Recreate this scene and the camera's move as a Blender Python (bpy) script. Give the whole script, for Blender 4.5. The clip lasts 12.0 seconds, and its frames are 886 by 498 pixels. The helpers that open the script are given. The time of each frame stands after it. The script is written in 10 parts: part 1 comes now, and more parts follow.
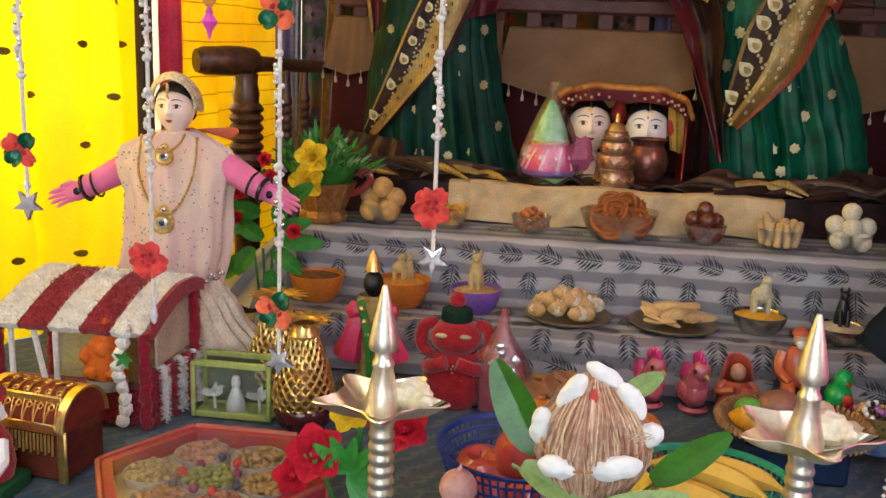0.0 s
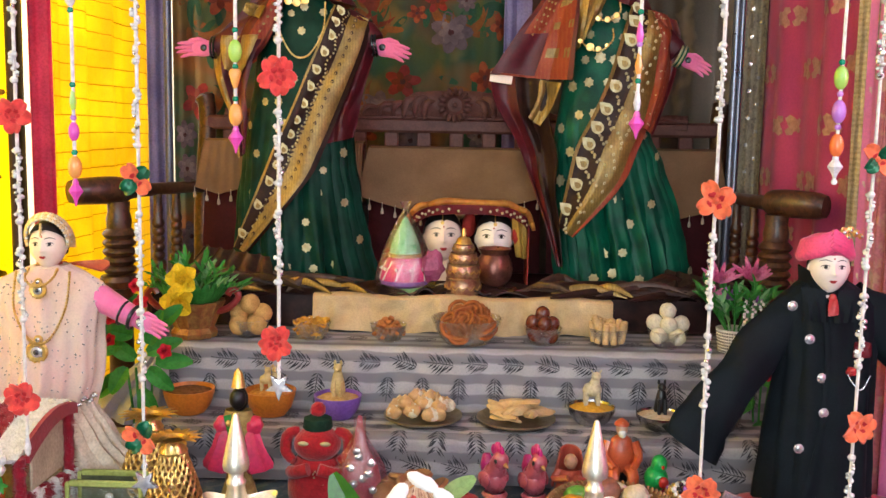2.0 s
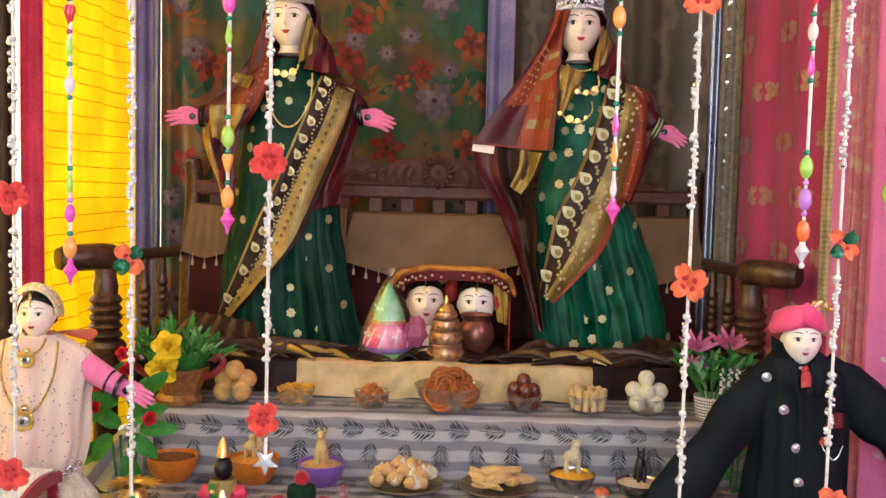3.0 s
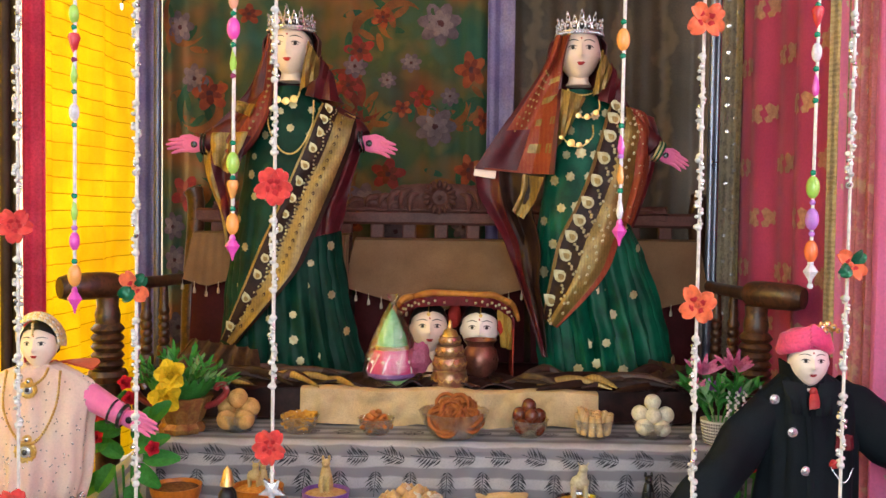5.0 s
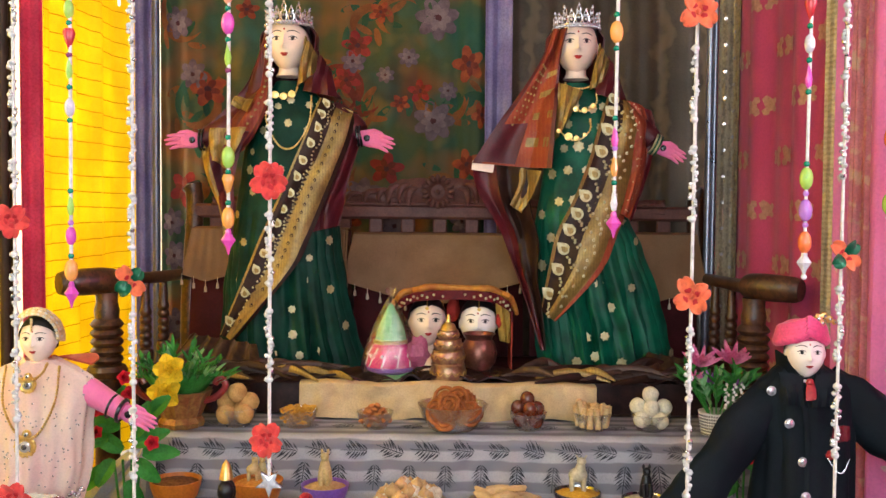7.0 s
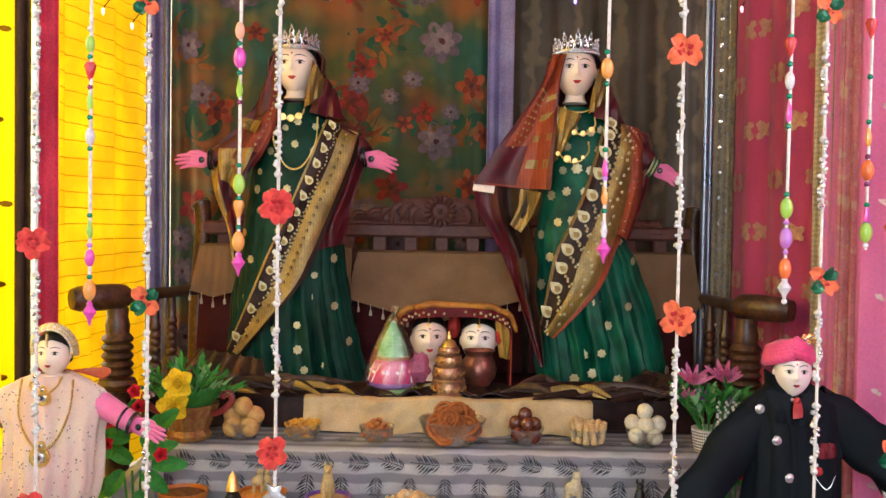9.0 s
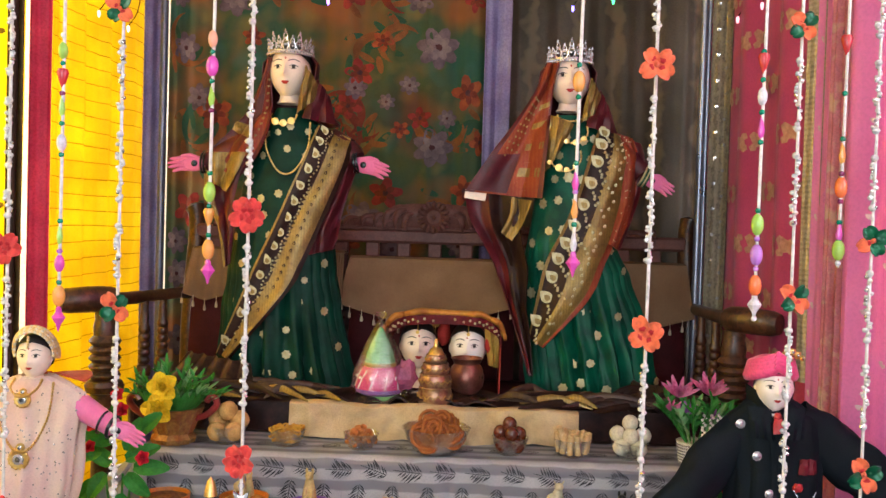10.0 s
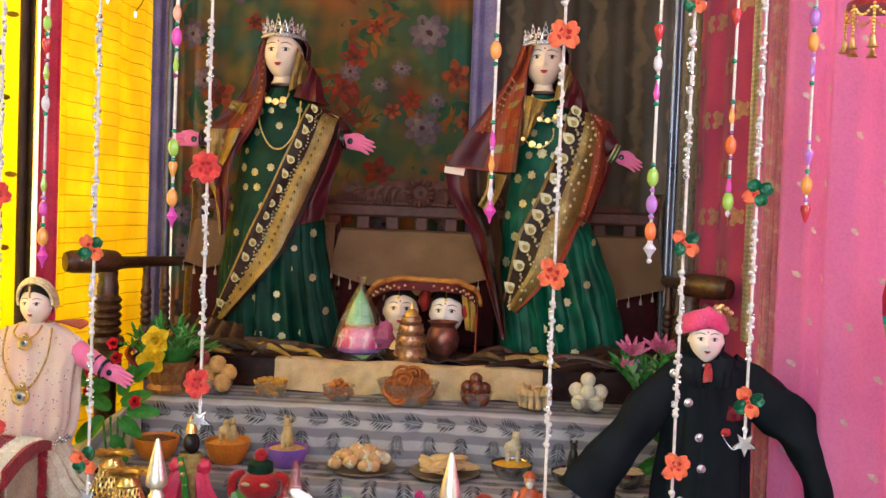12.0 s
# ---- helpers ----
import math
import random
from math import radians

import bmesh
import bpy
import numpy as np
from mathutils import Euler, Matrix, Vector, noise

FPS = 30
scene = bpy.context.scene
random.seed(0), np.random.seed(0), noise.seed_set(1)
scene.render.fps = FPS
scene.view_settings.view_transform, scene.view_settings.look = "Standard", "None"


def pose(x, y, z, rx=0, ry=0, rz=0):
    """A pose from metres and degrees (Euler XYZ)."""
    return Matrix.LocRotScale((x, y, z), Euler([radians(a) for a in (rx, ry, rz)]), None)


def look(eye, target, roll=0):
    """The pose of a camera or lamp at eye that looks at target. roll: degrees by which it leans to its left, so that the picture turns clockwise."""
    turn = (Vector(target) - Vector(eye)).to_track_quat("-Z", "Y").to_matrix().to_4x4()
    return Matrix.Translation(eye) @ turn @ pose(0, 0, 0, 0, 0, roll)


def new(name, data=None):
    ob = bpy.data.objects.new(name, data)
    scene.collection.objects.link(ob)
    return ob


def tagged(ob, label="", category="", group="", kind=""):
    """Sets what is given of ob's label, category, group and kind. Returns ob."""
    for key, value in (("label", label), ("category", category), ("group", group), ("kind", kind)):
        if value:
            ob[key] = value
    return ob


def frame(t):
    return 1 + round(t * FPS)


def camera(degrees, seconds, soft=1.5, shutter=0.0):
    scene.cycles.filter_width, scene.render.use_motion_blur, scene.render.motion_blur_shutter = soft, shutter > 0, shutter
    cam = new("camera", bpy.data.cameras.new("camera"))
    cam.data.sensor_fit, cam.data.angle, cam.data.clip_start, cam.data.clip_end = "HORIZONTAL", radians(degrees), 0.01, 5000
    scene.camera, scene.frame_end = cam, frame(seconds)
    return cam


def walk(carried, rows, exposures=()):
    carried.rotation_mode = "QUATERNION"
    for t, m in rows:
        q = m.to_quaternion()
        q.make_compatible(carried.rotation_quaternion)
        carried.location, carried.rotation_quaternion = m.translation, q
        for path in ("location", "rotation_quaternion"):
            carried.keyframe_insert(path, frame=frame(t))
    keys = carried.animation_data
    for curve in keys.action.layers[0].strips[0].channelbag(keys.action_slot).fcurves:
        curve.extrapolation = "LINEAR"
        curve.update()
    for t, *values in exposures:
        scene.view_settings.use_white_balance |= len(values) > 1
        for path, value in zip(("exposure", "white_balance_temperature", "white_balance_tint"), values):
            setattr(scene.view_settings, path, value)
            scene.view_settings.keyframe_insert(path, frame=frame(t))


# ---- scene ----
cam = camera(50.2, 12.0)
PATH = [
    (0, (0.005, -0.057, 0.678), (-0.265, 1.879, 0.255), 2.15),
    (0.5, (0.045, -0.102, 0.707), (-0.132, 1.853, 0.325), 1.87),
    (1, (0.076, -0.144, 0.725), (-0.033, 1.821, 0.374), 1.06),
    (1.5, (0.087, -0.206, 0.763), (-0.001, 1.766, 0.442), 0.79),
    (2, (0.098, -0.234, 0.781), (0.046, 1.750, 0.534), 1.03),
    (2.5, (0.084, -0.261, 0.803), (0.056, 1.730, 0.622), 1.56),
    (3, (0.095, -0.275, 0.824), (0.079, 1.720, 0.687), 1.38),
    (5, (0.085, -0.269, 0.820), (0.070, 1.729, 0.739), 0.78),
    (5.5, (0.092, -0.277, 0.825), (0.074, 1.721, 0.741), 0.68),
    (6, (0.089, -0.280, 0.824), (0.072, 1.718, 0.737), 0.58),
    (6.5, (0.087, -0.278, 0.821), (0.071, 1.720, 0.731), 0.48),
    (7, (0.094, -0.274, 0.817), (0.076, 1.724, 0.726), 0.48),
    (9, (0.103, -0.344, 0.835), (0.075, 1.655, 0.772), 0.86),
    (9.5, (0.120, -0.358, 0.838), (0.092, 1.642, 0.792), 1.16),
    (10, (0.165, -0.339, 0.849), (0.111, 1.659, 0.791), 1.73),
    (10.5, (0.206, -0.243, 0.819), (0.094, 1.752, 0.747), 2.26),
    (11, (0.248, -0.354, 0.783), (0.128, 1.641, 0.713), 2.35),
    (11.5, (0.265, -0.431, 0.767), (0.141, 1.564, 0.701), 2.24),
    (12, (0.340, -0.515, 0.783), (0.212, 1.479, 0.715), 2.14),
]
walk(cam, [(t, look(eye, target, roll)) for t, eye, target, roll in PATH],
     exposures=[(0.0, -0.32), (0.6, -0.18), (1.2, 0.06), (2.6, 0.12), (5.0, 0.0), (7.2, 0.06), (9.0, 0.0), (12.0, -0.08)])

# ---- world, sun, large lights ----
world = bpy.data.worlds.new("sky")
scene.world = world
world.use_nodes = True
wn = world.node_tree.nodes
sky = wn.new("ShaderNodeTexSky")
sky.sky_type, sky.sun_disc, sky.sun_elevation, sky.sun_rotation = "NISHITA", False, radians(42), radians(250)
world.node_tree.links.new(sky.outputs[0], wn["Background"].inputs[0])
wn["Background"].inputs[1].default_value = 0.12


def area_lamp(name, eye, target, sx, sy, watts, col):
    d = bpy.data.lights.new(name, "AREA")
    d.shape, d.size, d.size_y, d.energy, d.color = "RECTANGLE", sx, sy, watts, col
    ob = new(name, d)
    ob.matrix_world = look(eye, target)
    return ob


sun_data = bpy.data.lights.new("sun", "SUN")
sun_data.energy, sun_data.angle, sun_data.color = 2.5, radians(0.6), (1, 0.95, 0.86)
new("sun", sun_data).matrix_world = look((-6, 1.0, 5.5), (0, 2.2, 0))
# daylight at the left window and at an assumed, unseen doorway behind the camera
area_lamp("doorway_daylight", (-0.1, -2.5, 1.35), (0, 2.0, 0.7), 2.3, 2.0, 100, (0.82, 0.92, 1.0))
area_lamp("window_daylight_left", (-1.72, 1.7, 1.25), (0, 1.9, 0.9), 2.3, 1.7, 134, (1.0, 0.97, 0.92))
# unseen cool fill, added to brighten the right side and turn it bluer
area_lamp("cool_fill_right", (1.62, 0.75, 1.3), (0, 1.0, 0.8), 1.4, 1.5, 88, (0.86, 0.93, 1.0))

# ---- materials ----


def mat(name, c1, c2=None, rough=0.6, metal=0.0, scale=12.0, fine=160.0, bump=0.15, transl=0.0, sheen=0.0, coat=0.0, spec=None, var=0.35, alpha=1.0):
    """Base colour between c1 and c2 by broad noise, darkened a little by fine noise; fine relief."""
    if spec is None:
        spec = 0.18 if rough >= 0.42 and not coat and metal < 0.2 else 0.5
    m = bpy.data.materials.new(name)
    m.use_nodes = True
    nt = m.node_tree
    n, L = nt.nodes, nt.links
    b = n["Principled BSDF"]
    tc = n.new("ShaderNodeTexCoord")
    a, f = n.new("ShaderNodeTexNoise"), n.new("ShaderNodeTexNoise")
    a.inputs["Scale"].default_value, f.inputs["Scale"].default_value = scale, fine
    a.inputs["Detail"].default_value, f.inputs["Detail"].default_value = 3, 2
    for q in (a, f):
        L.new(tc.outputs["Object"], q.inputs["Vector"])
    c2 = c2 or tuple(v * 0.72 for v in c1)
    ramp = n.new("ShaderNodeMapRange")
    ramp.inputs[1].default_value, ramp.inputs[2].default_value = 0.35, 0.65
    L.new(a.outputs[0], ramp.inputs[0])
    mx = n.new("ShaderNodeMix")
    mx.data_type = "RGBA"
    mx.inputs[6].default_value, mx.inputs[7].default_value = (*c1, 1), (*c2, 1)
    L.new(ramp.outputs[0], mx.inputs[0])
    m2 = n.new("ShaderNodeMix")
    m2.data_type, m2.blend_type = "RGBA", "MULTIPLY"
    m2.inputs[0].default_value = var
    L.new(mx.outputs[2], m2.inputs[6])
    g = n.new("ShaderNodeMapRange")
    g.inputs[1].default_value, g.inputs[2].default_value, g.inputs[3].default_value = 0.3, 0.6, 0.35
    L.new(f.outputs[0], g.inputs[0])
    L.new(g.outputs[0], m2.inputs[7])
    L.new(m2.outputs[2], b.inputs["Base Color"])
    r = n.new("ShaderNodeMapRange")
    r.inputs[3].default_value, r.inputs[4].default_value = max(0.02, rough - 0.1), min(1, rough + 0.12)
    L.new(a.outputs[0], r.inputs[0])
    L.new(r.outputs[0], b.inputs["Roughness"])
    b.inputs["Metallic"].default_value = metal
    b.inputs["Sheen Weight"].default_value = sheen
    b.inputs["Coat Weight"].default_value = coat
    b.inputs["Specular IOR Level"].default_value = spec
    b.inputs["Alpha"].default_value = alpha
    if bump:
        bp = n.new("ShaderNodeBump")
        bp.inputs["Strength"].default_value, bp.inputs["Distance"].default_value = bump, 0.002
        L.new(f.outputs[0], bp.inputs["Height"])
        L.new(bp.outputs[0], b.inputs["Normal"])
    if transl:
        t = n.new("ShaderNodeBsdfTranslucent")
        L.new(m2.outputs[2], t.inputs[0])
        s = n.new("ShaderNodeMixShader")
        s.inputs[0].default_value = transl
        L.new(b.outputs[0], s.inputs[1])
        L.new(t.outputs[0], s.inputs[2])
        L.new(s.outputs[0], n["Material Output"].inputs[0])
    return m


def banded(m, axis_scale, depth, tint, wobble=0.25, ramp=(0.35, 0.65), turn=(0, 0, 0)):
    """Woven or printed bands along one axis over an existing material."""
    nt = m.node_tree
    n, L = nt.nodes, nt.links
    b = n["Principled BSDF"]
    old = b.inputs["Base Color"].links[0].from_socket
    tc, mp, w, r, mx = n.new("ShaderNodeTexCoord"), n.new("ShaderNodeMapping"), n.new("ShaderNodeTexWave"), n.new("ShaderNodeMapRange"), n.new("ShaderNodeMix")
    mp.inputs["Rotation"].default_value = [radians(v) for v in turn]
    w.inputs["Scale"].default_value, w.inputs["Distortion"].default_value, w.inputs["Detail"].default_value, w.inputs["Detail Scale"].default_value = axis_scale, wobble * 8, 2, 6
    r.inputs[1].default_value, r.inputs[2].default_value, r.inputs[4].default_value = ramp[0], ramp[1], depth
    mx.data_type = "RGBA"
    mx.inputs[7].default_value = (*tint, 1)
    L.new(tc.outputs["Object"], mp.inputs[0])
    L.new(mp.outputs[0], w.inputs[0])
    L.new(w.outputs[1], r.inputs[0])
    L.new(r.outputs[0], mx.inputs[0])
    L.new(old, mx.inputs[6])
    L.new(mx.outputs[2], b.inputs["Base Color"])
    for q in n:
        if q.type == "BSDF_TRANSLUCENT":
            L.new(mx.outputs[2], q.inputs[0])
    return m


def glass(name, col=(1, 1, 1), rough=0.03, clear=0.82):
    """Thin clear plastic or glass: mostly see-through, with a gloss."""
    m = bpy.data.materials.new(name)
    m.use_nodes = True
    n, L = m.node_tree.nodes, m.node_tree.links
    g, t, s, fr, ns = n.new("ShaderNodeBsdfGlossy"), n.new("ShaderNodeBsdfTransparent"), n.new("ShaderNodeMixShader"), n.new("ShaderNodeFresnel"), n.new("ShaderNodeTexNoise")
    t.inputs[0].default_value, g.inputs["Roughness"].default_value = (*[0.7 + 0.3 * c for c in col], 1), rough
    g.inputs[0].default_value = (1, 1, 1, 1)
    fr.inputs[0].default_value = 1.5
    bp = n.new("ShaderNodeBump")
    ns.inputs["Scale"].default_value = 40
    bp.inputs["Strength"].default_value = 0.4
    bp.inputs["Distance"].default_value = 0.004
    L.new(ns.outputs[0], bp.inputs["Height"])
    L.new(bp.outputs[0], g.inputs["Normal"])
    ma = n.new("ShaderNodeMath")
    ma.operation = "MULTIPLY_ADD"
    ma.inputs[1].default_value, ma.inputs[2].default_value = 0.5, (1 - clear) * 0.3
    L.new(fr.outputs[0], ma.inputs[0])
    L.new(ma.outputs[0], s.inputs[0])
    L.new(t.outputs[0], s.inputs[1])
    L.new(g.outputs[0], s.inputs[2])
    L.new(s.outputs[0], n["Material Output"].inputs[0])
    return m


def glow(name, col, strength):
    m = bpy.data.materials.new(name)
    m.use_nodes = True
    b = m.node_tree.nodes["Principled BSDF"]
    b.inputs["Base Color"].default_value = (*col, 1)
    b.inputs["Emission Color"].default_value = (*col, 1)
    b.inputs["Emission Strength"].default_value = strength
    return m


WALL = mat("painted_wall", (0.62, 0.55, 0.46), rough=0.85, scale=3)
CEIL = mat("ceiling_paint", (0.75, 0.72, 0.68), rough=0.9, scale=3)
FLOOR_CLOTH = banded(mat("dark_blue_cloth", (0.012, 0.05, 0.1), (0.04, 0.065, 0.09), rough=0.8, scale=16, sheen=0.2), 9, 0.4, (0.16, 0.16, 0.17), 0.6, (0.7, 0.95), (0, 0, 35))
YELLOW = mat("yellow_silk", (0.97, 0.83, 0.03), (0.95, 0.77, 0.02), rough=0.5, scale=5, fine=260, bump=0.06, transl=0.55, sheen=0.1, var=0.12)
YELLOW2 = mat("amber_sheer", (0.95, 0.75, 0.04), (0.88, 0.63, 0.03), rough=0.55, scale=7, fine=300, bump=0.06, transl=0.44, var=0.15)
PAISLEY = mat("paisley_brown", (0.2, 0.13, 0.015), rough=0.6)
MAROON_SHEER = mat("maroon_sheer", (0.66, 0.12, 0.2), (0.5, 0.07, 0.14), rough=0.6, transl=0.6, scale=10)
BROWN_BORDER = mat("brown_border", (0.13, 0.07, 0.02), (0.07, 0.04, 0.015), rough=0.5, scale=40)
LAVENDER = mat("lavender_satin", (0.25, 0.2, 0.4), (0.36, 0.31, 0.52), rough=0.5, scale=9, transl=0.15)
PINK = mat("deep_pink_chiffon", (0.55, 0.07, 0.19), (0.46, 0.052, 0.155), rough=0.55, scale=5, transl=0.25, sheen=0.2, var=0.18)
PINK_LIGHT = mat("light_pink_chiffon", (0.86, 0.29, 0.57), (0.8, 0.24, 0.5), rough=0.6, scale=4, transl=0.45, sheen=0.3, var=0.15)
GOLD_PRINT = mat("gold_print", (0.56, 0.32, 0.24), (0.42, 0.2, 0.16), rough=0.4, metal=0.3, scale=60)
LACE = banded(mat("gold_lace", (0.36, 0.3, 0.23), (0.24, 0.19, 0.14), rough=0.45, metal=0.4, scale=50, bump=0.6), 26, 0.4, (0.5, 0.44, 0.34), 0.5, (0.45, 0.6), (0, 90, 0))
GREY_GOLD = banded(mat("grey_gold_border", (0.13, 0.1, 0.07), (0.2, 0.16, 0.1), rough=0.5, scale=40, bump=0.4), 18, 0.4, (0.32, 0.26, 0.17), 0.5)
SHEER_BROWN = banded(mat("brown_sheer", (0.085, 0.058, 0.038), (0.05, 0.036, 0.022), rough=0.45, scale=5, fine=260, bump=0.1), 2.2, 0.45, (0.17, 0.12, 0.07), 0.35, (0.75, 0.98))
WOOD = banded(mat("dark_polished_wood", (0.06, 0.021, 0.009), (0.034, 0.012, 0.006), rough=0.34, scale=14, coat=0.15, bump=0.1), 9, 0.5, (0.12, 0.048, 0.02), 0.8)
WOOD2 = mat("carved_wood", (0.11, 0.038, 0.03), (0.15, 0.058, 0.045), rough=0.46, scale=30, spec=0.22)
MAROON = mat("maroon_upholstery", (0.07, 0.005, 0.008), (0.045, 0.004, 0.006), rough=0.75, scale=12, spec=0.25)
BEIGE = mat("beige_cover_cloth", (0.225, 0.128, 0.068), (0.175, 0.095, 0.048), rough=0.85, scale=9, fine=420, bump=0.3)
TASSEL = mat("cream_tassel", (0.6, 0.48, 0.36), rough=0.9)
CREAM = mat("cream_cloth", (0.62, 0.46, 0.26), (0.5, 0.35, 0.18), rough=0.8, scale=14, fine=380, bump=0.3)
GREEN_SARI = mat("green_silk", (0.0015, 0.043, 0.025), (0.0008, 0.02, 0.012), rough=0.5, scale=16, fine=340, bump=0.12, spec=0.16)
GREEN_SARI2 = mat("bright_green_silk", (0.001, 0.1, 0.052), (0.0008, 0.042, 0.024), rough=0.45, scale=16, fine=340, bump=0.12, spec=0.2)
BROWN_SILK = mat("brown_silk_border", (0.035, 0.014, 0.008), (0.02, 0.008, 0.006), rough=0.45, scale=30)
GOLD_SILK = banded(mat("gold_zari_silk", (0.34, 0.22, 0.055), (0.2, 0.12, 0.03), rough=0.38, metal=0.35, scale=18, bump=0.3), 40, 0.45, (0.12, 0.07, 0.02), 0.6, (0.6, 0.9))
MAROON_SILK = mat("maroon_silk", (0.11, 0.008, 0.013), (0.06, 0.005, 0.009), rough=0.42, scale=14, spec=0.35)
RUST_SILK = banded(mat("rust_gold_silk", (0.3, 0.055, 0.022), (0.2, 0.028, 0.018), rough=0.42, metal=0.15, scale=12, fine=420, bump=0.2), 30, 0.16, (0.36, 0.15, 0.05), 0.5, (0.55, 0.8))
BUTI = mat("buti_gold_thread", (0.55, 0.5, 0.3), (0.4, 0.32, 0.15), rough=0.4, metal=0.35, scale=80)
FACE = mat("painted_face", (0.83, 0.67, 0.55), (0.8, 0.62, 0.5), rough=0.35, scale=10, bump=0.03, var=0.08, coat=0.2)
FACE_WHITE = mat("white_painted_face", (0.87, 0.79, 0.72), (0.84, 0.75, 0.68), rough=0.35, scale=10, bump=0.03, var=0.08, coat=0.2)
HAIR = mat("black_hair_paint", (0.008, 0.006, 0.006), rough=0.4)
LIP = mat("red_paint", (0.5, 0.03, 0.03), rough=0.4)
EYE_M = mat("dark_eye_paint", (0.02, 0.013, 0.012), rough=0.3)
PINK_SKIN = mat("pink_cloth_limb", (0.75, 0.19, 0.38), (0.66, 0.14, 0.32), rough=0.6, scale=20, sheen=0.2, var=0.15)
BANGLE = mat("dark_bangle", (0.012, 0.012, 0.014), rough=0.25)
SILVER = mat("silver_bead", (0.72, 0.7, 0.68), (0.5, 0.48, 0.46), rough=0.18, metal=0.85, scale=70)
DIAMANTE = mat("diamante", (0.86, 0.82, 0.84), (0.6, 0.57, 0.6), rough=0.12, metal=0.7, scale=120)
GOLD = mat("gold_metal", (0.82, 0.58, 0.22), (0.66, 0.42, 0.12), rough=0.3, metal=0.9, scale=50)
BRASS = mat("polished_brass", (0.9, 0.85, 0.74), (0.83, 0.76, 0.62), rough=0.38, metal=1.0, scale=24, bump=0.1, var=0.25)
COPPER = mat("aged_copper", (0.3, 0.12, 0.085), (0.2, 0.07, 0.05), rough=0.3, metal=0.7, scale=28)
STEEL = mat("steel", (0.55, 0.54, 0.53), (0.4, 0.39, 0.38), rough=0.22, metal=1.0, scale=30)
CLOTH = mat("grey_printed_tablecloth", (0.41, 0.405, 0.43), (0.34, 0.33, 0.355), rough=0.75, scale=10, fine=300, bump=0.25, var=0.2)


def striped(m, attr, period, tint, depth, lo, hi):
    """Bands along a cloth, soft on one side and crisp on the other, by a distance kept on the mesh."""
    n, L = m.node_tree.nodes, m.node_tree.links
    b = n["Principled BSDF"]
    old = b.inputs["Base Color"].links[0].from_socket
    at, tc, q, ad, fr, r, mx = (n.new(k) for k in ("ShaderNodeAttribute", "ShaderNodeTexCoord", "ShaderNodeTexNoise", "ShaderNodeMath", "ShaderNodeMath", "ShaderNodeMapRange", "ShaderNodeMix"))
    at.attribute_name = attr
    q.inputs["Scale"].default_value, q.inputs["Detail"].default_value = 14, 4
    L.new(tc.outputs["Object"], q.inputs["Vector"])
    ad.operation, fr.operation = "MULTIPLY_ADD", "PINGPONG"
    L.new(q.outputs[0], ad.inputs[0])
    ad.inputs[1].default_value = period * 0.35
    L.new(at.outputs["Fac"], ad.inputs[2])
    L.new(ad.outputs[0], fr.inputs[0])
    fr.inputs[1].default_value = period / 2
    r.inputs[1].default_value, r.inputs[2].default_value, r.inputs[4].default_value = lo * period, hi * period, depth
    mx.data_type = "RGBA"
    mx.inputs[7].default_value = (*tint, 1)
    L.new(fr.outputs[0], r.inputs[0])
    L.new(r.outputs[0], mx.inputs[0])
    L.new(old, mx.inputs[6])
    L.new(mx.outputs[2], b.inputs["Base Color"])


striped(CLOTH, "run", 0.048, (0.17, 0.165, 0.19), 0.85, 0.22, 0.3)
striped(CLOTH, "run", 0.19, (0.1, 0.1, 0.115), 0.35, 0.3, 0.42)
LEAF_PRINT = mat("dark_leaf_print", (0.035, 0.037, 0.046), (0.06, 0.06, 0.07), rough=0.75, scale=60)

# ---- geometry helpers ----


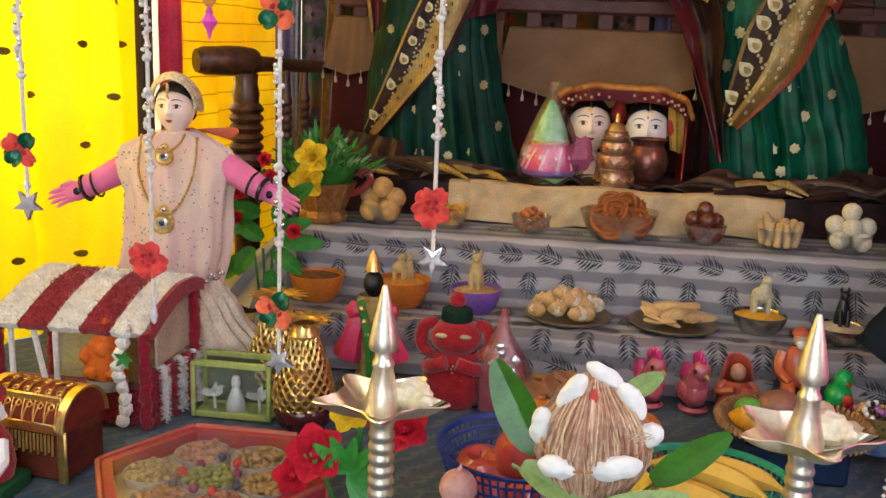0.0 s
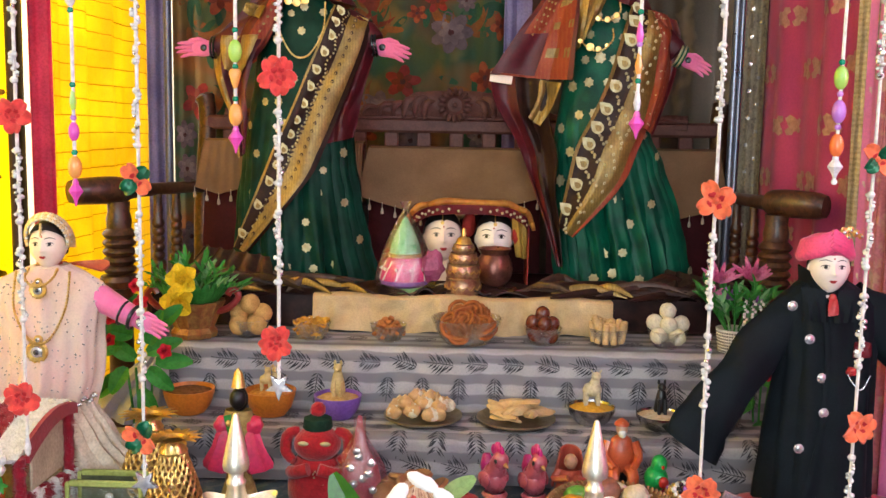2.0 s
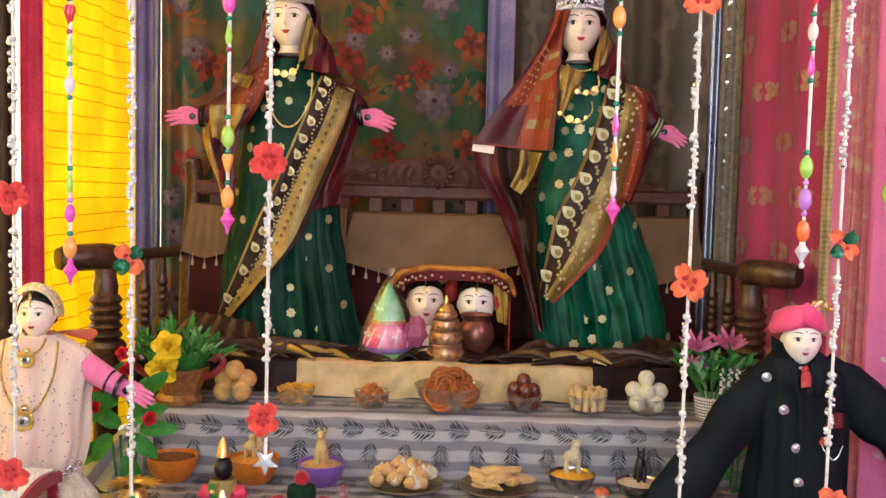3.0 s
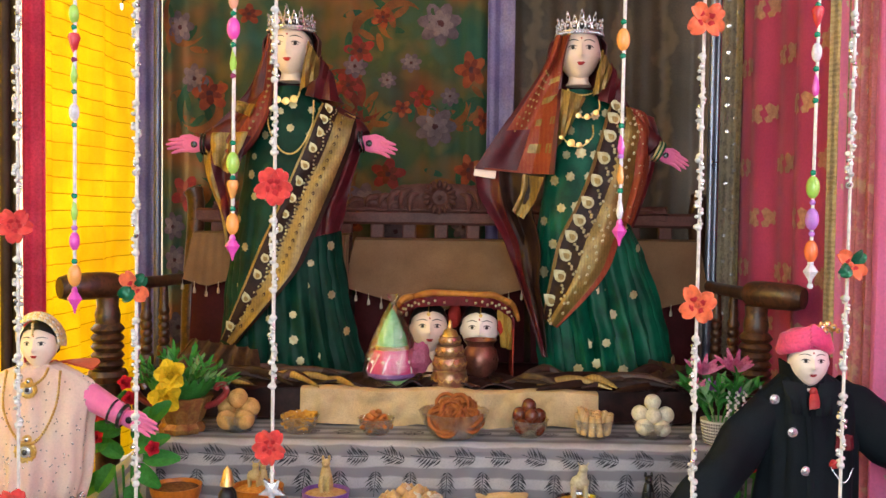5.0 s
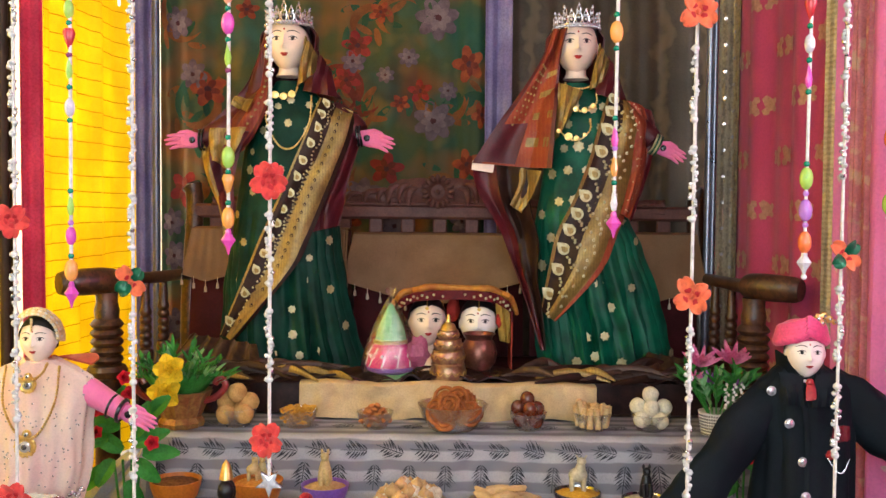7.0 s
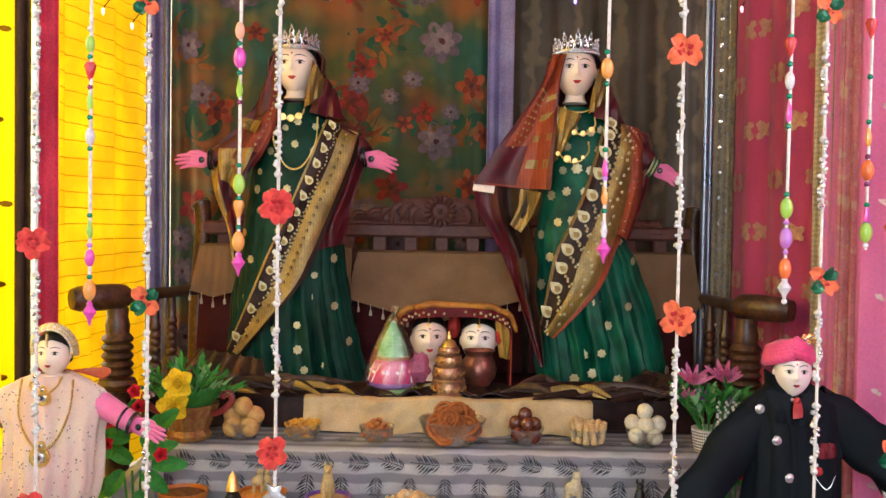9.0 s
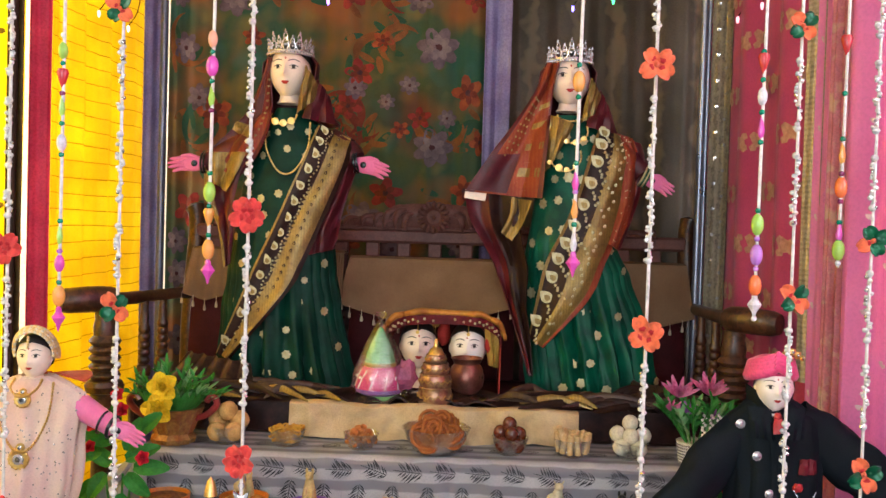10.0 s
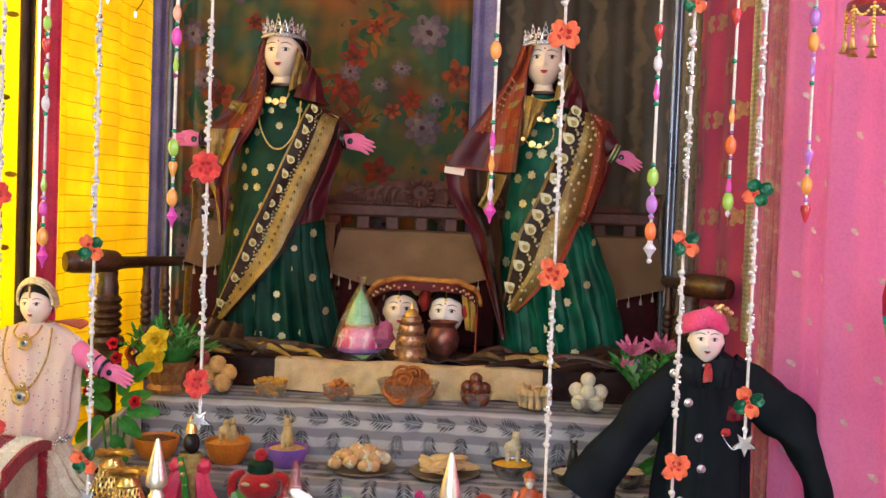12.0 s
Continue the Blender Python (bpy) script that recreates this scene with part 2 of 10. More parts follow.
class Geo:
    """A mesh under construction: vertices, faces and a material slot for each face."""

    def __init__(self):
        self.v, self.f, self.m = [], [], []

    def add(self, vs, fs, mi=0):
        o = len(self.v)
        self.v += [tuple(p) for p in vs]
        self.f += [tuple(i + o for i in q) for q in fs]
        self.m += [mi] * len(fs)
        return self

    def grid(self, fn, nu, nv, mi=0, wrap=False, thick=0.0, flip=False):
        cols = nu if wrap else nu + 1
        P = [[Vector(fn(i / nu, j / nv)) for i in range(cols)] for j in range(nv + 1)]
        fs = []
        for j in range(nv):
            for i in range(nu):
                a, b = j * cols + i, j * cols + (i + 1) % cols
                q = (a, b, b + cols, a + cols)
                fs.append(q[::-1] if flip else q)
        flat = [p for row in P for p in row]
        self.add(flat, fs, mi)
        if thick:
            N = []
            for j in range(nv + 1):
                for i in range(cols):
                    du = P[j][min(i + 1, cols - 1)] - P[j][max(i - 1, 0)]
                    dv = P[min(j + 1, nv)][i] - P[max(j - 1, 0)][i]
                    nn = du.cross(dv)
                    N.append(nn.normalized() if nn.length > 1e-12 else Vector((0, 1, 0)))
            s = 1 if flip else -1
            self.add([p + n * thick * s for p, n in zip(flat, N)], [q[::-1] for q in fs], mi)
            o, k = len(self.v) - 2 * len(flat), len(flat)
            ring = [i for i in range(cols)] + [(j + 1) * cols - 1 for j in range(1, nv + 1)] + [nv * cols + i for i in range(cols - 2, -1, -1)] + [j * cols for j in range(nv - 1, 0, -1)]
            for a, b in zip(ring, ring[1:] + ring[:1]):
                q = (o + a, o + a + k, o + b + k, o + b)
                self.f.append(q[::-1] if flip else q)
                self.m.append(mi)
        return self

    def lathe(self, prof, c=(0, 0, 0), seg=20, mi=0, sx=1.0, sy=1.0, rot=None, ripple=0.0, lobes=0):
        R = rot or Matrix()
        C = Vector(c)

        def fn(u, v):
            k = v * (len(prof) - 1)
            i = min(int(k + 1e-6), len(prof) - 2)
            r, z = [a + (b - a) * (k - i) for a, b in zip(prof[i], prof[i + 1])]
            t = u * math.tau
            r *= 1 + (ripple * math.cos(lobes * t) if lobes else 0)
            return C + R @ Vector((r * math.cos(t) * sx, r * math.sin(t) * sy, z))
        return self.grid(fn, seg, len(prof) - 1, mi, wrap=True)

    def ball(self, c, r, nu=12, nv=8, mi=0, rot=None, rough=0.0, seed=0.0):
        r = (r, r, r) if isinstance(r, (int, float)) else r
        R = rot or Matrix()
        C = Vector(c)

        def fn(u, v):
            a, b = u * math.tau, (v - 0.5) * math.pi
            d = Vector((math.cos(a) * math.cos(b), math.sin(a) * math.cos(b), math.sin(b)))
            k = 1 + (rough * noise.noise(d * 2.2 + Vector((seed, seed * 1.7, 3 + seed))) if rough else 0)
            return C + R @ Vector((d.x * r[0] * k, d.y * r[1] * k, d.z * r[2] * k))
        return self.grid(fn, nu, nv, mi, wrap=True)

    def tube(self, pts, r, seg=8, mi=0, squash=1.0):
        pts = [Vector(p) for p in pts]
        rs = r if isinstance(r, (list, tuple)) else [r] * len(pts)
        rings = []
        ref = Vector((0.13, 0.31, 0.94))
        for i, p in enumerate(pts):
            d = (pts[min(i + 1, len(pts) - 1)] - pts[max(i - 1, 0)]).normalized()
            if abs(d.dot(ref)) > 0.95:
                ref = Vector((0.9, 0.3, 0.1))
            x = (ref - d * ref.dot(d)).normalized()
            ref = x
            y = d.cross(x)
            rings.append([p + (x * math.cos(k * math.tau / seg) + y * squash * math.sin(k * math.tau / seg)) * rs[i] for k in range(seg)])
        vs = [q for ring in rings for q in ring]
        fs = [(j * seg + k, j * seg + (k + 1) % seg, (j + 1) * seg + (k + 1) % seg, (j + 1) * seg + k) for j in range(len(pts) - 1) for k in range(seg)]
        fs += [tuple(range(seg))[::-1], tuple((len(pts) - 1) * seg + k for k in range(seg))]
        return self.add(vs, fs, mi)

    def box(self, c, s, mi=0, bev=0.003, rot=None):
        hx, hy, hz = s[0] / 2, s[1] / 2, s[2] / 2
        b = min(bev, hx * 0.9, hy * 0.9, hz * 0.9)
        R, C = rot or Matrix(), Vector(c)
        vs, idx = [], {}
        for sx in (-1, 1):
            for sy in (-1, 1):
                for sz in (-1, 1):
                    for ax in range(3):
                        p = [sx * (hx - b), sy * (hy - b), sz * (hz - b)]
                        p[ax] = (sx * hx, sy * hy, sz * hz)[ax]
                        idx[sx, sy, sz, ax] = len(vs)
                        vs.append(C + R @ Vector(p))
        fs = []
        for ax in range(3):
            o = [(1, 2), (2, 0), (0, 1)][ax]
            for s0 in (-1, 1):
                q = []
                for a, d in ((-1, -1), (1, -1), (1, 1), (-1, 1)):
                    k = [0, 0, 0]
                    k[ax], k[o[0]], k[o[1]] = s0, a, d
                    q.append(idx[(*k, ax)])
                fs.append(tuple(q if s0 > 0 else q[::-1]))
            for a in (-1, 1):
                for d in (-1, 1):
                    k0, k1 = [0, 0, 0], [0, 0, 0]
                    k0[ax], k1[ax] = -1, 1
                    for k in (k0, k1):
                        k[o[0]], k[o[1]] = a, d
                    q = (idx[(*k0, o[0])], idx[(*k1, o[0])], idx[(*k1, o[1])], idx[(*k0, o[1])])
                    fs.append(q if a * d < 0 else q[::-1])
        for sx in (-1, 1):
            for sy in (-1, 1):
                for sz in (-1, 1):
                    q = tuple(idx[sx, sy, sz, ax] for ax in range(3))
                    fs.append(q if sx * sy * sz > 0 else q[::-1])
        return self.add(vs, fs, mi)

    def petal(self, base, way, up, length, width, mi=0, curl=0.2, n=4, tip=0.5, fold=0.15):
        """A leaf or petal: a cupped blade from base along way, its face towards up."""
        way, up = Vector(way).normalized(), Vector(up)
        side = way.cross(up).normalized()
        up = side.cross(way).normalized()
        base = Vector(base)

        def fn(u, v):
            w = math.sin(math.pi * min(1, (v * 0.94 + 0.03)) ** tip) ** 0.55 * width * (u - 0.5)
            return base + way * (v * length) + side * w + up * (curl * length * v * v + fold * abs(w) * 2)
        return self.grid(fn, 4, n, mi)

    def quad(self, a, b, c, d, mi=0, nu=10, nv=10, bulge=0.0, ripple=0.0, waves=3, along=0, thick=0.004, sag=0.0):
        """A draped cloth between four corners, with folds."""
        a, b, c, d = (Vector(p) for p in (a, b, c, d))

        def fn(u, v):
            p = (a.lerp(b, u)).lerp(d.lerp(c, u), v)
            w = v if along else u
            p.y += -bulge * math.sin(math.pi * u) * math.sin(math.pi * v) + ripple * math.sin(waves * math.tau * w + 2 * (u if along else v))
            p.z -= sag * math.sin(math.pi * u) * (1 - v)
            return p
        return self.grid(fn, nu, nv, mi, thick=thick)

    def star(self, c, r, normal=(0, -1, 0), n=6, inner=0.5, mi=0, thick=0.002, spin=0.0):
        nn = Vector(normal).normalized()
        x = nn.cross(Vector((0, 0, 1))).normalized() if abs(nn.z) < 0.9 else Vector((1, 0, 0))
        y = nn.cross(x)
        C = Vector(c)
        ring = [C + (x * math.cos(spin + k * math.pi / n) + y * math.sin(spin + k * math.pi / n)) * r * (1 if k % 2 == 0 else inner) for k in range(2 * n)]
        vs = [C + nn * thick * 1.6] + [p + nn * thick for p in ring] + ring
        m = 2 * n
        fs = [(0, 1 + k, 1 + (k + 1) % m) for k in range(m)] + [(1 + k, 1 + m + k, 1 + m + (k + 1) % m, 1 + (k + 1) % m) for k in range(m)]
        return self.add(vs, fs, mi)

    def mesh(self, name, mats, angle=40):
        me = bpy.data.meshes.new(name)
        me.from_pydata(self.v, [], self.f)
        for q in (mats if isinstance(mats, (list, tuple)) else [mats]):
            me.materials.append(q)
        me.polygons.foreach_set("material_index", self.m)
        me.polygons.foreach_set("use_smooth", [True] * len(self.f))
        me.set_sharp_from_angle(angle=radians(angle))
        me.update()
        return me


def part(name, geo, mats, parent, label=""):
    ob = new(name, geo.mesh(name, mats) if isinstance(geo, Geo) else geo)
    ob.parent = parent
    return tagged(ob, label) if label else ob


def thing(name, label, category, at=(0, 0, 0), rz=0, group="", kind=""):
    ob = new(name)
    ob.empty_display_size = 0.02
    ob.matrix_basis = pose(*at, 0, 0, rz)
    return tagged(ob, label, category, group, kind)


def solo(name, geo, mats, label, category, at=(0, 0, 0), rz=0, group="", kind=""):
    ob = new(name, geo.mesh(name, mats))
    ob.matrix_basis = pose(*at, 0, 0, rz)
    return tagged(ob, label, category, group, kind)


def spline(ctrl, n):
    """Points along a smooth curve through the control points."""
    c = [Vector(p) for p in ctrl]
    out = []
    for k in range(n + 1):
        s = k / n * (len(c) - 1)
        i = min(int(s), len(c) - 2)
        t = s - i
        p0, p1, p2, p3 = c[max(i - 1, 0)], c[i], c[i + 1], c[min(i + 2, len(c) - 1)]
        out.append(0.5 * (2 * p1 + (p2 - p0) * t + (2 * p0 - 5 * p1 + 4 * p2 - p3) * t * t + (3 * p1 - p0 - 3 * p2 + p3) * t ** 3))
    return out


def lerp_table(tab, z):
    for (z0, *a), (z1, *b) in zip(tab, tab[1:]):
        if z <= z1:
            k = min(1, max(0, (z - z0) / (z1 - z0)))
            k = k * k * (3 - 2 * k) * 0.5 + k * 0.5
            return [p + (q - p) * k for p, q in zip(a, b)]
    return list(tab[-1][1:])


rng = random.Random(7)
F = 0.03  # top of the floor cloth

# ---- the large structure ----


def wall(name, boxes, material=WALL):
    g = Geo()
    for c, s in boxes:
        g.box(c, s, 0, 0.0015)
    return solo(name, g, material, "plain cream painted room wall", "wall", kind="structure")


g = Geo()
g.box((0, 0.3, -0.06), (4.0, 6.4, 0.12), 0, 0.001)
solo("floor", g, mat("grey_floor_tile", (0.3, 0.28, 0.26), rough=0.4, scale=4), "grey stone floor under the display", "floor", kind="structure")
g = Geo()
g.grid(lambda u, v: (-1.2 + 2.5 * u, 0.25 + 1.75 * v, F - 0.004 + 0.003 * noise.noise(Vector((u * 22, v * 15, 0)))), 60, 44, 0, thick=0.02)
solo("floor_cloth", g, FLOOR_CLOTH, "dark blue patterned cloth spread over the floor", "floor cloth", kind="structure")
wall("wall_back", [((0, 3.1, 1.25), (3.7, 0.12, 2.5))])
wall("wall_left", [((-1.81, -0.9, 1.25), (0.12, 3.4, 2.5)), ((-1.81, 2.95, 1.25), (0.12, 0.3, 2.5)), ((-1.81, 1.8, 0.2), (0.12, 2.0, 0.4)), ((-1.81, 1.8, 2.3), (0.12, 2.0, 0.4))])
wall("wall_right", [((1.71, 2.25, 1.25), (0.12, 1.6, 2.5)), ((1.71, -1.25, 1.25), (0.12, 2.7, 2.5)), ((1.71, 0.77, 0.25), (0.12, 1.36, 0.5)), ((1.71, 0.77, 2.28), (0.12, 1.36, 0.44))])
wall("wall_front", [((-1.5, -2.66, 1.25), (0.62, 0.12, 2.5)), ((1.4, -2.66, 1.25), (0.62, 0.12, 2.5)), ((-0.05, -2.66, 2.43), (2.28, 0.12, 0.14))])
g = Geo()
g.box((0, 0.2, 2.55), (3.8, 6.0, 0.1), 0, 0.001)
solo("ceiling", g, CEIL, "white painted ceiling", "ceiling", kind="structure")


def curtain(name, path, z0, z1, material, label, folds=9, depth=0.012, n=90, nz=24, phase=0.0, motif=None, thick=0.003, bow=0.0, lean=0.0):
    """A hanging cloth along a plan path with vertical folds; motif(g, point) adds printed figures."""
    P = spline([(x, y, 0) for x, y in path], n)
    N = []
    for i in range(n + 1):
        d = P[min(i + 1, n)] - P[max(i - 1, 0)]
        N.append(Vector((d.y, -d.x, 0)).normalized())

    def at(u, v, off=0.0):
        i = min(int(u * n), n - 1)
        t = u * n - i
        p, nn = P[i].lerp(P[i + 1], t), N[i].lerp(N[i + 1], t)
        w = depth * (math.sin(u * folds * math.tau + phase + 0.8 * math.sin(3 * v)) + 0.5 * math.sin(u * folds * 2.3 * math.tau + 1.7 + phase + v))
        w += bow * math.sin(math.pi * v) + off + lean * (v - 0.5)
        q = p + nn * w
        return Vector((q.x, q.y, z0 + (z1 - z0) * v))
    g = Geo()
    g.grid(lambda u, v: at(u, v), n, nz, 0, thick=thick)
    ob = solo(name, g, material, label, "curtain")
    if motif:
        for nm, mats, draw in motif:
            gm = Geo()
            draw(gm, at)
            part(nm, gm, mats, ob)["kind"] = "stuff"
    return ob


def sheet_star(g, at, u, v, r, wu, wv, n=5, inner=0.55, mi=0, spin=0.0, off=0.003, fill=1.0):
    """A printed figure that follows the folds of a hanging cloth. wu, wv: the cloth's width and height in metres."""
    pts = [at(u, v, off)]
    m = 2 * n
    for k in range(m):
        a = spin + k * math.pi / n
        rr = r * (1 if k % 2 == 0 else inner)
        pts.append(at(min(1, max(0, u + rr * math.cos(a) / wu)), v + rr * math.sin(a) / wv, off))
    g.add(pts, [(0, 1 + k, 1 + (k + 1) % m) for k in range(m)], mi)


def flower_print(g, at, u, v, r, wu, wv, petals, mi, mi2, spin=0.0, off=0.004):
    for k in range(petals):
        a = spin + k * math.tau / petals
        c = (u + 0.62 * r * math.cos(a) / wu, v + 0.62 * r * math.sin(a) / wv)
        ring = []
        for j in range(9):
            b = j * math.tau / 9
            ex, ey = 0.5 * r * math.cos(b), 0.33 * r * math.sin(b)
            ring.append(at(min(1, max(0, c[0] + (ex * math.cos(a) - ey * math.sin(a)) / wu)), c[1] + (ex * math.sin(a) + ey * math.cos(a)) / wv, off + 0.0006 * k))
        g.add(ring, [tuple(range(9))], mi)
    g.add([at(min(1, max(0, u + 0.2 * r * math.cos(j * math.tau / 8) / wu)), v + 0.2 * r * math.sin(j * math.tau / 8) / wv, off + 0.006) for j in range(8)], [tuple(range(8))], mi2)


# yellow silk curtain by the pale doll, printed with small paisleys
def paisleys(g, at):
    r2 = random.Random(3)
    for j in range(22):
        for i in range(7):
            u, v = (i + 0.5 * (j % 2) + 0.3 + r2.uniform(-0.08, 0.08)) / 7.4, (j + 0.5 + r2.uniform(-0.12, 0.12)) / 22
            if not (0.02 < u < 0.98):
                continue
            pts = [at(u, v, 0.004)]
            for k in range(9):
                a = k * math.tau / 9
                rr = 0.011 * (1 + 0.55 * math.cos(a - 0.6))
                pts.append(at(min(1, max(0, u + rr * 1.25 * math.cos(a) / 1.25)), v + 0.7 * rr * math.sin(a) / 2.4, 0.004))
            g.add(pts, [(0, 1 + k, 1 + (k + 1) % 9) for k in range(9)], 0)


curtain("yellow_curtain", [(-1.62, 0.7), (-1.36, 1.3), (-1.16, 1.75), (-1.02, 2.12)], F, 2.45, YELLOW, "bright yellow silk curtain printed with small brown paisleys", 5, 0.032, motif=[("paisley_print", PAISLEY, paisleys)])
curtain("amber_curtain", [(-0.965, 2.16), (-0.955, 2.5), (-0.93, 2.86)], F, 2.45, YELLOW2, "amber yellow sheer curtain with thin horizontal lines", 4, 0.008, motif=[("thread_line", mat("thin_brown_thread", (0.62, 0.42, 0.02), rough=0.7, transl=0.6, var=0.1), lambda g, at: [g.grid(lambda u, v, z=z: at(u, z + 0.0013 * v + 0.0012 * math.sin(u * 5 + z * 60), 0.001), 40, 1, 0) for z in [0.012 + k * 0.0192 for k in range(51)]])])
curtain("brown_curtain", [(-1.002, 2.035), (-0.985, 2.055)], F, 2.45, BROWN_BORDER, "dark brown curtain border with a beaded edge", 1, 0.006, 12, phase=1.0)
curtain("maroon_curtain", [(-0.982, 2.09), (-0.945, 2.13)], F, 2.45, MAROON_SHEER, "maroon sheer curtain border hanging beside yellow silk", 1, 0.006, 14, phase=2.2)
curtain("lavender_curtain", [(-0.93, 2.78), (-0.865, 2.83)], F, 2.45, LAVENDER, "lavender satin strip hanging at the corner", 1, 0.008, 14)

# floral printed back curtain
def blotch(m, scale, lo, hi, tint, depth, seed=0.0, stretch=(1, 1, 1)):
    """Soft dyed areas of another colour over an existing material."""
    n, L = m.node_tree.nodes, m.node_tree.links
    b = n["Principled BSDF"]
    old = b.inputs["Base Color"].links[0].from_socket
    tc, mp, q, r, mx = n.new("ShaderNodeTexCoord"), n.new("ShaderNodeMapping"), n.new("ShaderNodeTexNoise"), n.new("ShaderNodeMapRange"), n.new("ShaderNodeMix")
    mp.inputs["Location"].default_value = (seed, seed * 0.7, seed * 1.3)
    mp.inputs["Scale"].default_value = stretch
    q.inputs["Scale"].default_value, q.inputs["Detail"].default_value = scale, 2.5
    r.inputs[1].default_value, r.inputs[2].default_value, r.inputs[4].default_value = lo, hi, depth
    mx.data_type = "RGBA"
    mx.inputs[7].default_value = (*tint, 1)
    L.new(tc.outputs["Object"], mp.inputs[0])
    L.new(mp.outputs[0], q.inputs["Vector"])
    L.new(q.outputs[0], r.inputs[0])
    L.new(r.outputs[0], mx.inputs[0])
    L.new(old, mx.inputs[6])
    L.new(mx.outputs[2], b.inputs["Base Color"])
    return m


FL_BASE = mat("floral_print_ground", (0.018, 0.075, 0.044), (0.06, 0.07, 0.02), rough=0.6, scale=5, fine=240, sheen=0.15, bump=0.08, var=0.2)
blotch(FL_BASE, 4.5, 0.48, 0.66, (0.24, 0.075, 0.018), 0.85, 2.0)
blotch(FL_BASE, 6.0, 0.56, 0.72, (0.2, 0.14, 0.028), 0.8, 7.0)
blotch(FL_BASE, 5.0, 0.56, 0.7, (0.03, 0.12, 0.085), 0.8, 13.0)
blotch(FL_BASE, 2.2, 0.55, 0.7, (0.06, 0.012, 0.012), 0.6, 21.0)


def printed(name, c, d):
    return blotch(mat(name, c, d, rough=0.6, scale=26, fine=240, bump=0.08), 9, 0.45, 0.75, tuple(0.45 * v for v in d), 0.7, 5.0)


FL_PRINTS = [printed("orange_flower_print", (0.34, 0.075, 0.02), (0.24, 0.04, 0.018)), printed("red_flower_print", (0.32, 0.035, 0.022), (0.22, 0.02, 0.018)),
             printed("mauve_flower_print", (0.17, 0.115, 0.13), (0.1, 0.065, 0.08)), printed("dark_flower_heart", (0.1, 0.03, 0.03), (0.07, 0.02, 0.02)),
             printed("leaf_print_green", (0.018, 0.07, 0.04), (0.03, 0.085, 0.03)), printed("ochre_vine_print", (0.24, 0.085, 0.02), (0.18, 0.06, 0.016)),
             printed("pale_petal_print", (0.24, 0.17, 0.17), (0.15, 0.1, 0.11)), printed("deep_orange_print", (0.2, 0.032, 0.012), (0.14, 0.022, 0.012))]


def florals(g, at):
    r2 = random.Random(11)
    W, H = 1.12, 2.42

    def bloom_print(x, z, r, k):
        u, v = (x + 0.88) / W, (z - F) / H
        if not 0.04 < u < 0.96:
            return
        inner = {0: 7, 1: 7, 2: 6}[k]
        sp = r2.uniform(0, 6)
        flower_print(g, at, u, v, r, W, H, 5 if k < 2 else 7, k, 3, sp, 0.003)
        flower_print(g, at, u, v, r * 0.62, W, H, 5 if k < 2 else 7, inner, 3, sp + 0.5, 0.007)
    shown = [(-0.796, 1.42, 0.05, 2), (-0.74, 1.25, 0.045, 2), (-0.69, 1.2, 0.055, 0), (-0.575, 1.465, 0.032, 0), (-0.25, 1.352, 0.046, 1), (-0.285, 1.236, 0.042, 1), (-0.262, 1.298, 0.036, 2), (-0.164, 1.253, 0.026, 2), (-0.095, 1.312, 0.03, 2),
             (-0.006, 1.44, 0.066, 2), (0.105, 1.288, 0.058, 0), (-0.015, 1.1, 0.062, 2), (0.1, 0.955, 0.05, 0), (-0.18, 1.46, 0.034, 0), (-0.06, 1.2, 0.036, 1), (0.03, 1.2, 0.03, 2), (-0.12, 1.16, 0.028, 0), (0.16, 1.12, 0.042, 0), (0.2, 1.44, 0.05, 0), (-0.16, 0.94, 0.05, 1)]
    for x, z, r, k in shown:
        bloom_print(x, z, r, k)
    for j in range(22):
        for i in range(6):
            x, z = -0.86 + 0.19 * (i + 0.5 * (j % 2)) + r2.uniform(-0.05, 0.05), 0.1 + 0.107 * j + r2.uniform(-0.03, 0.03)
            if 0.9 < z < 1.52 or x > 0.2:
                continue
            bloom_print(x, z, r2.uniform(0.034, 0.06), r2.choice([0, 1, 2, 2]))
    # scrolling vines that thicken towards the middle, with leaves
    for q in range(34):
        u0, v0, rad, a0 = r2.uniform(0.08, 0.92), r2.uniform(0.3, 0.9), r2.uniform(0.05, 0.1), r2.uniform(0, 6)
        mi = r2.choice([5, 5, 7, 4])
        g.grid(lambda s, t: at(min(1, max(0, u0 + (rad + 0.03 * (t - 0.5) * math.sin(s * 3.1)) * math.cos(a0 + s * 3.6) / W)), v0 + (rad + 0.03 * (t - 0.5) * math.sin(s * 3.1)) * math.sin(a0 + s * 3.6) / H, 0.0022), 18, 2, mi)
        for s in (0.3, 0.6, 0.9):
            a = a0 + s * 3.6
            for k in (-1, 1):
                cu, cv = u0 + (rad + 0.03 * k) * math.cos(a) / W, v0 + (rad + 0.03 * k) * math.sin(a) / H
                ring = [at(min(1, max(0, cu + (0.032 * math.cos(t) * math.cos(a + k) - 0.011 * math.sin(t) * math.sin(a + k)) / W)), cv + (0.032 * math.cos(t) * math.sin(a + k) + 0.011 * math.sin(t) * math.cos(a + k)) / H, 0.0018) for t in [p * math.tau / 10 for p in range(10)]]
                g.add(ring, [tuple(range(10))], r2.choice([4, 4, 5]))


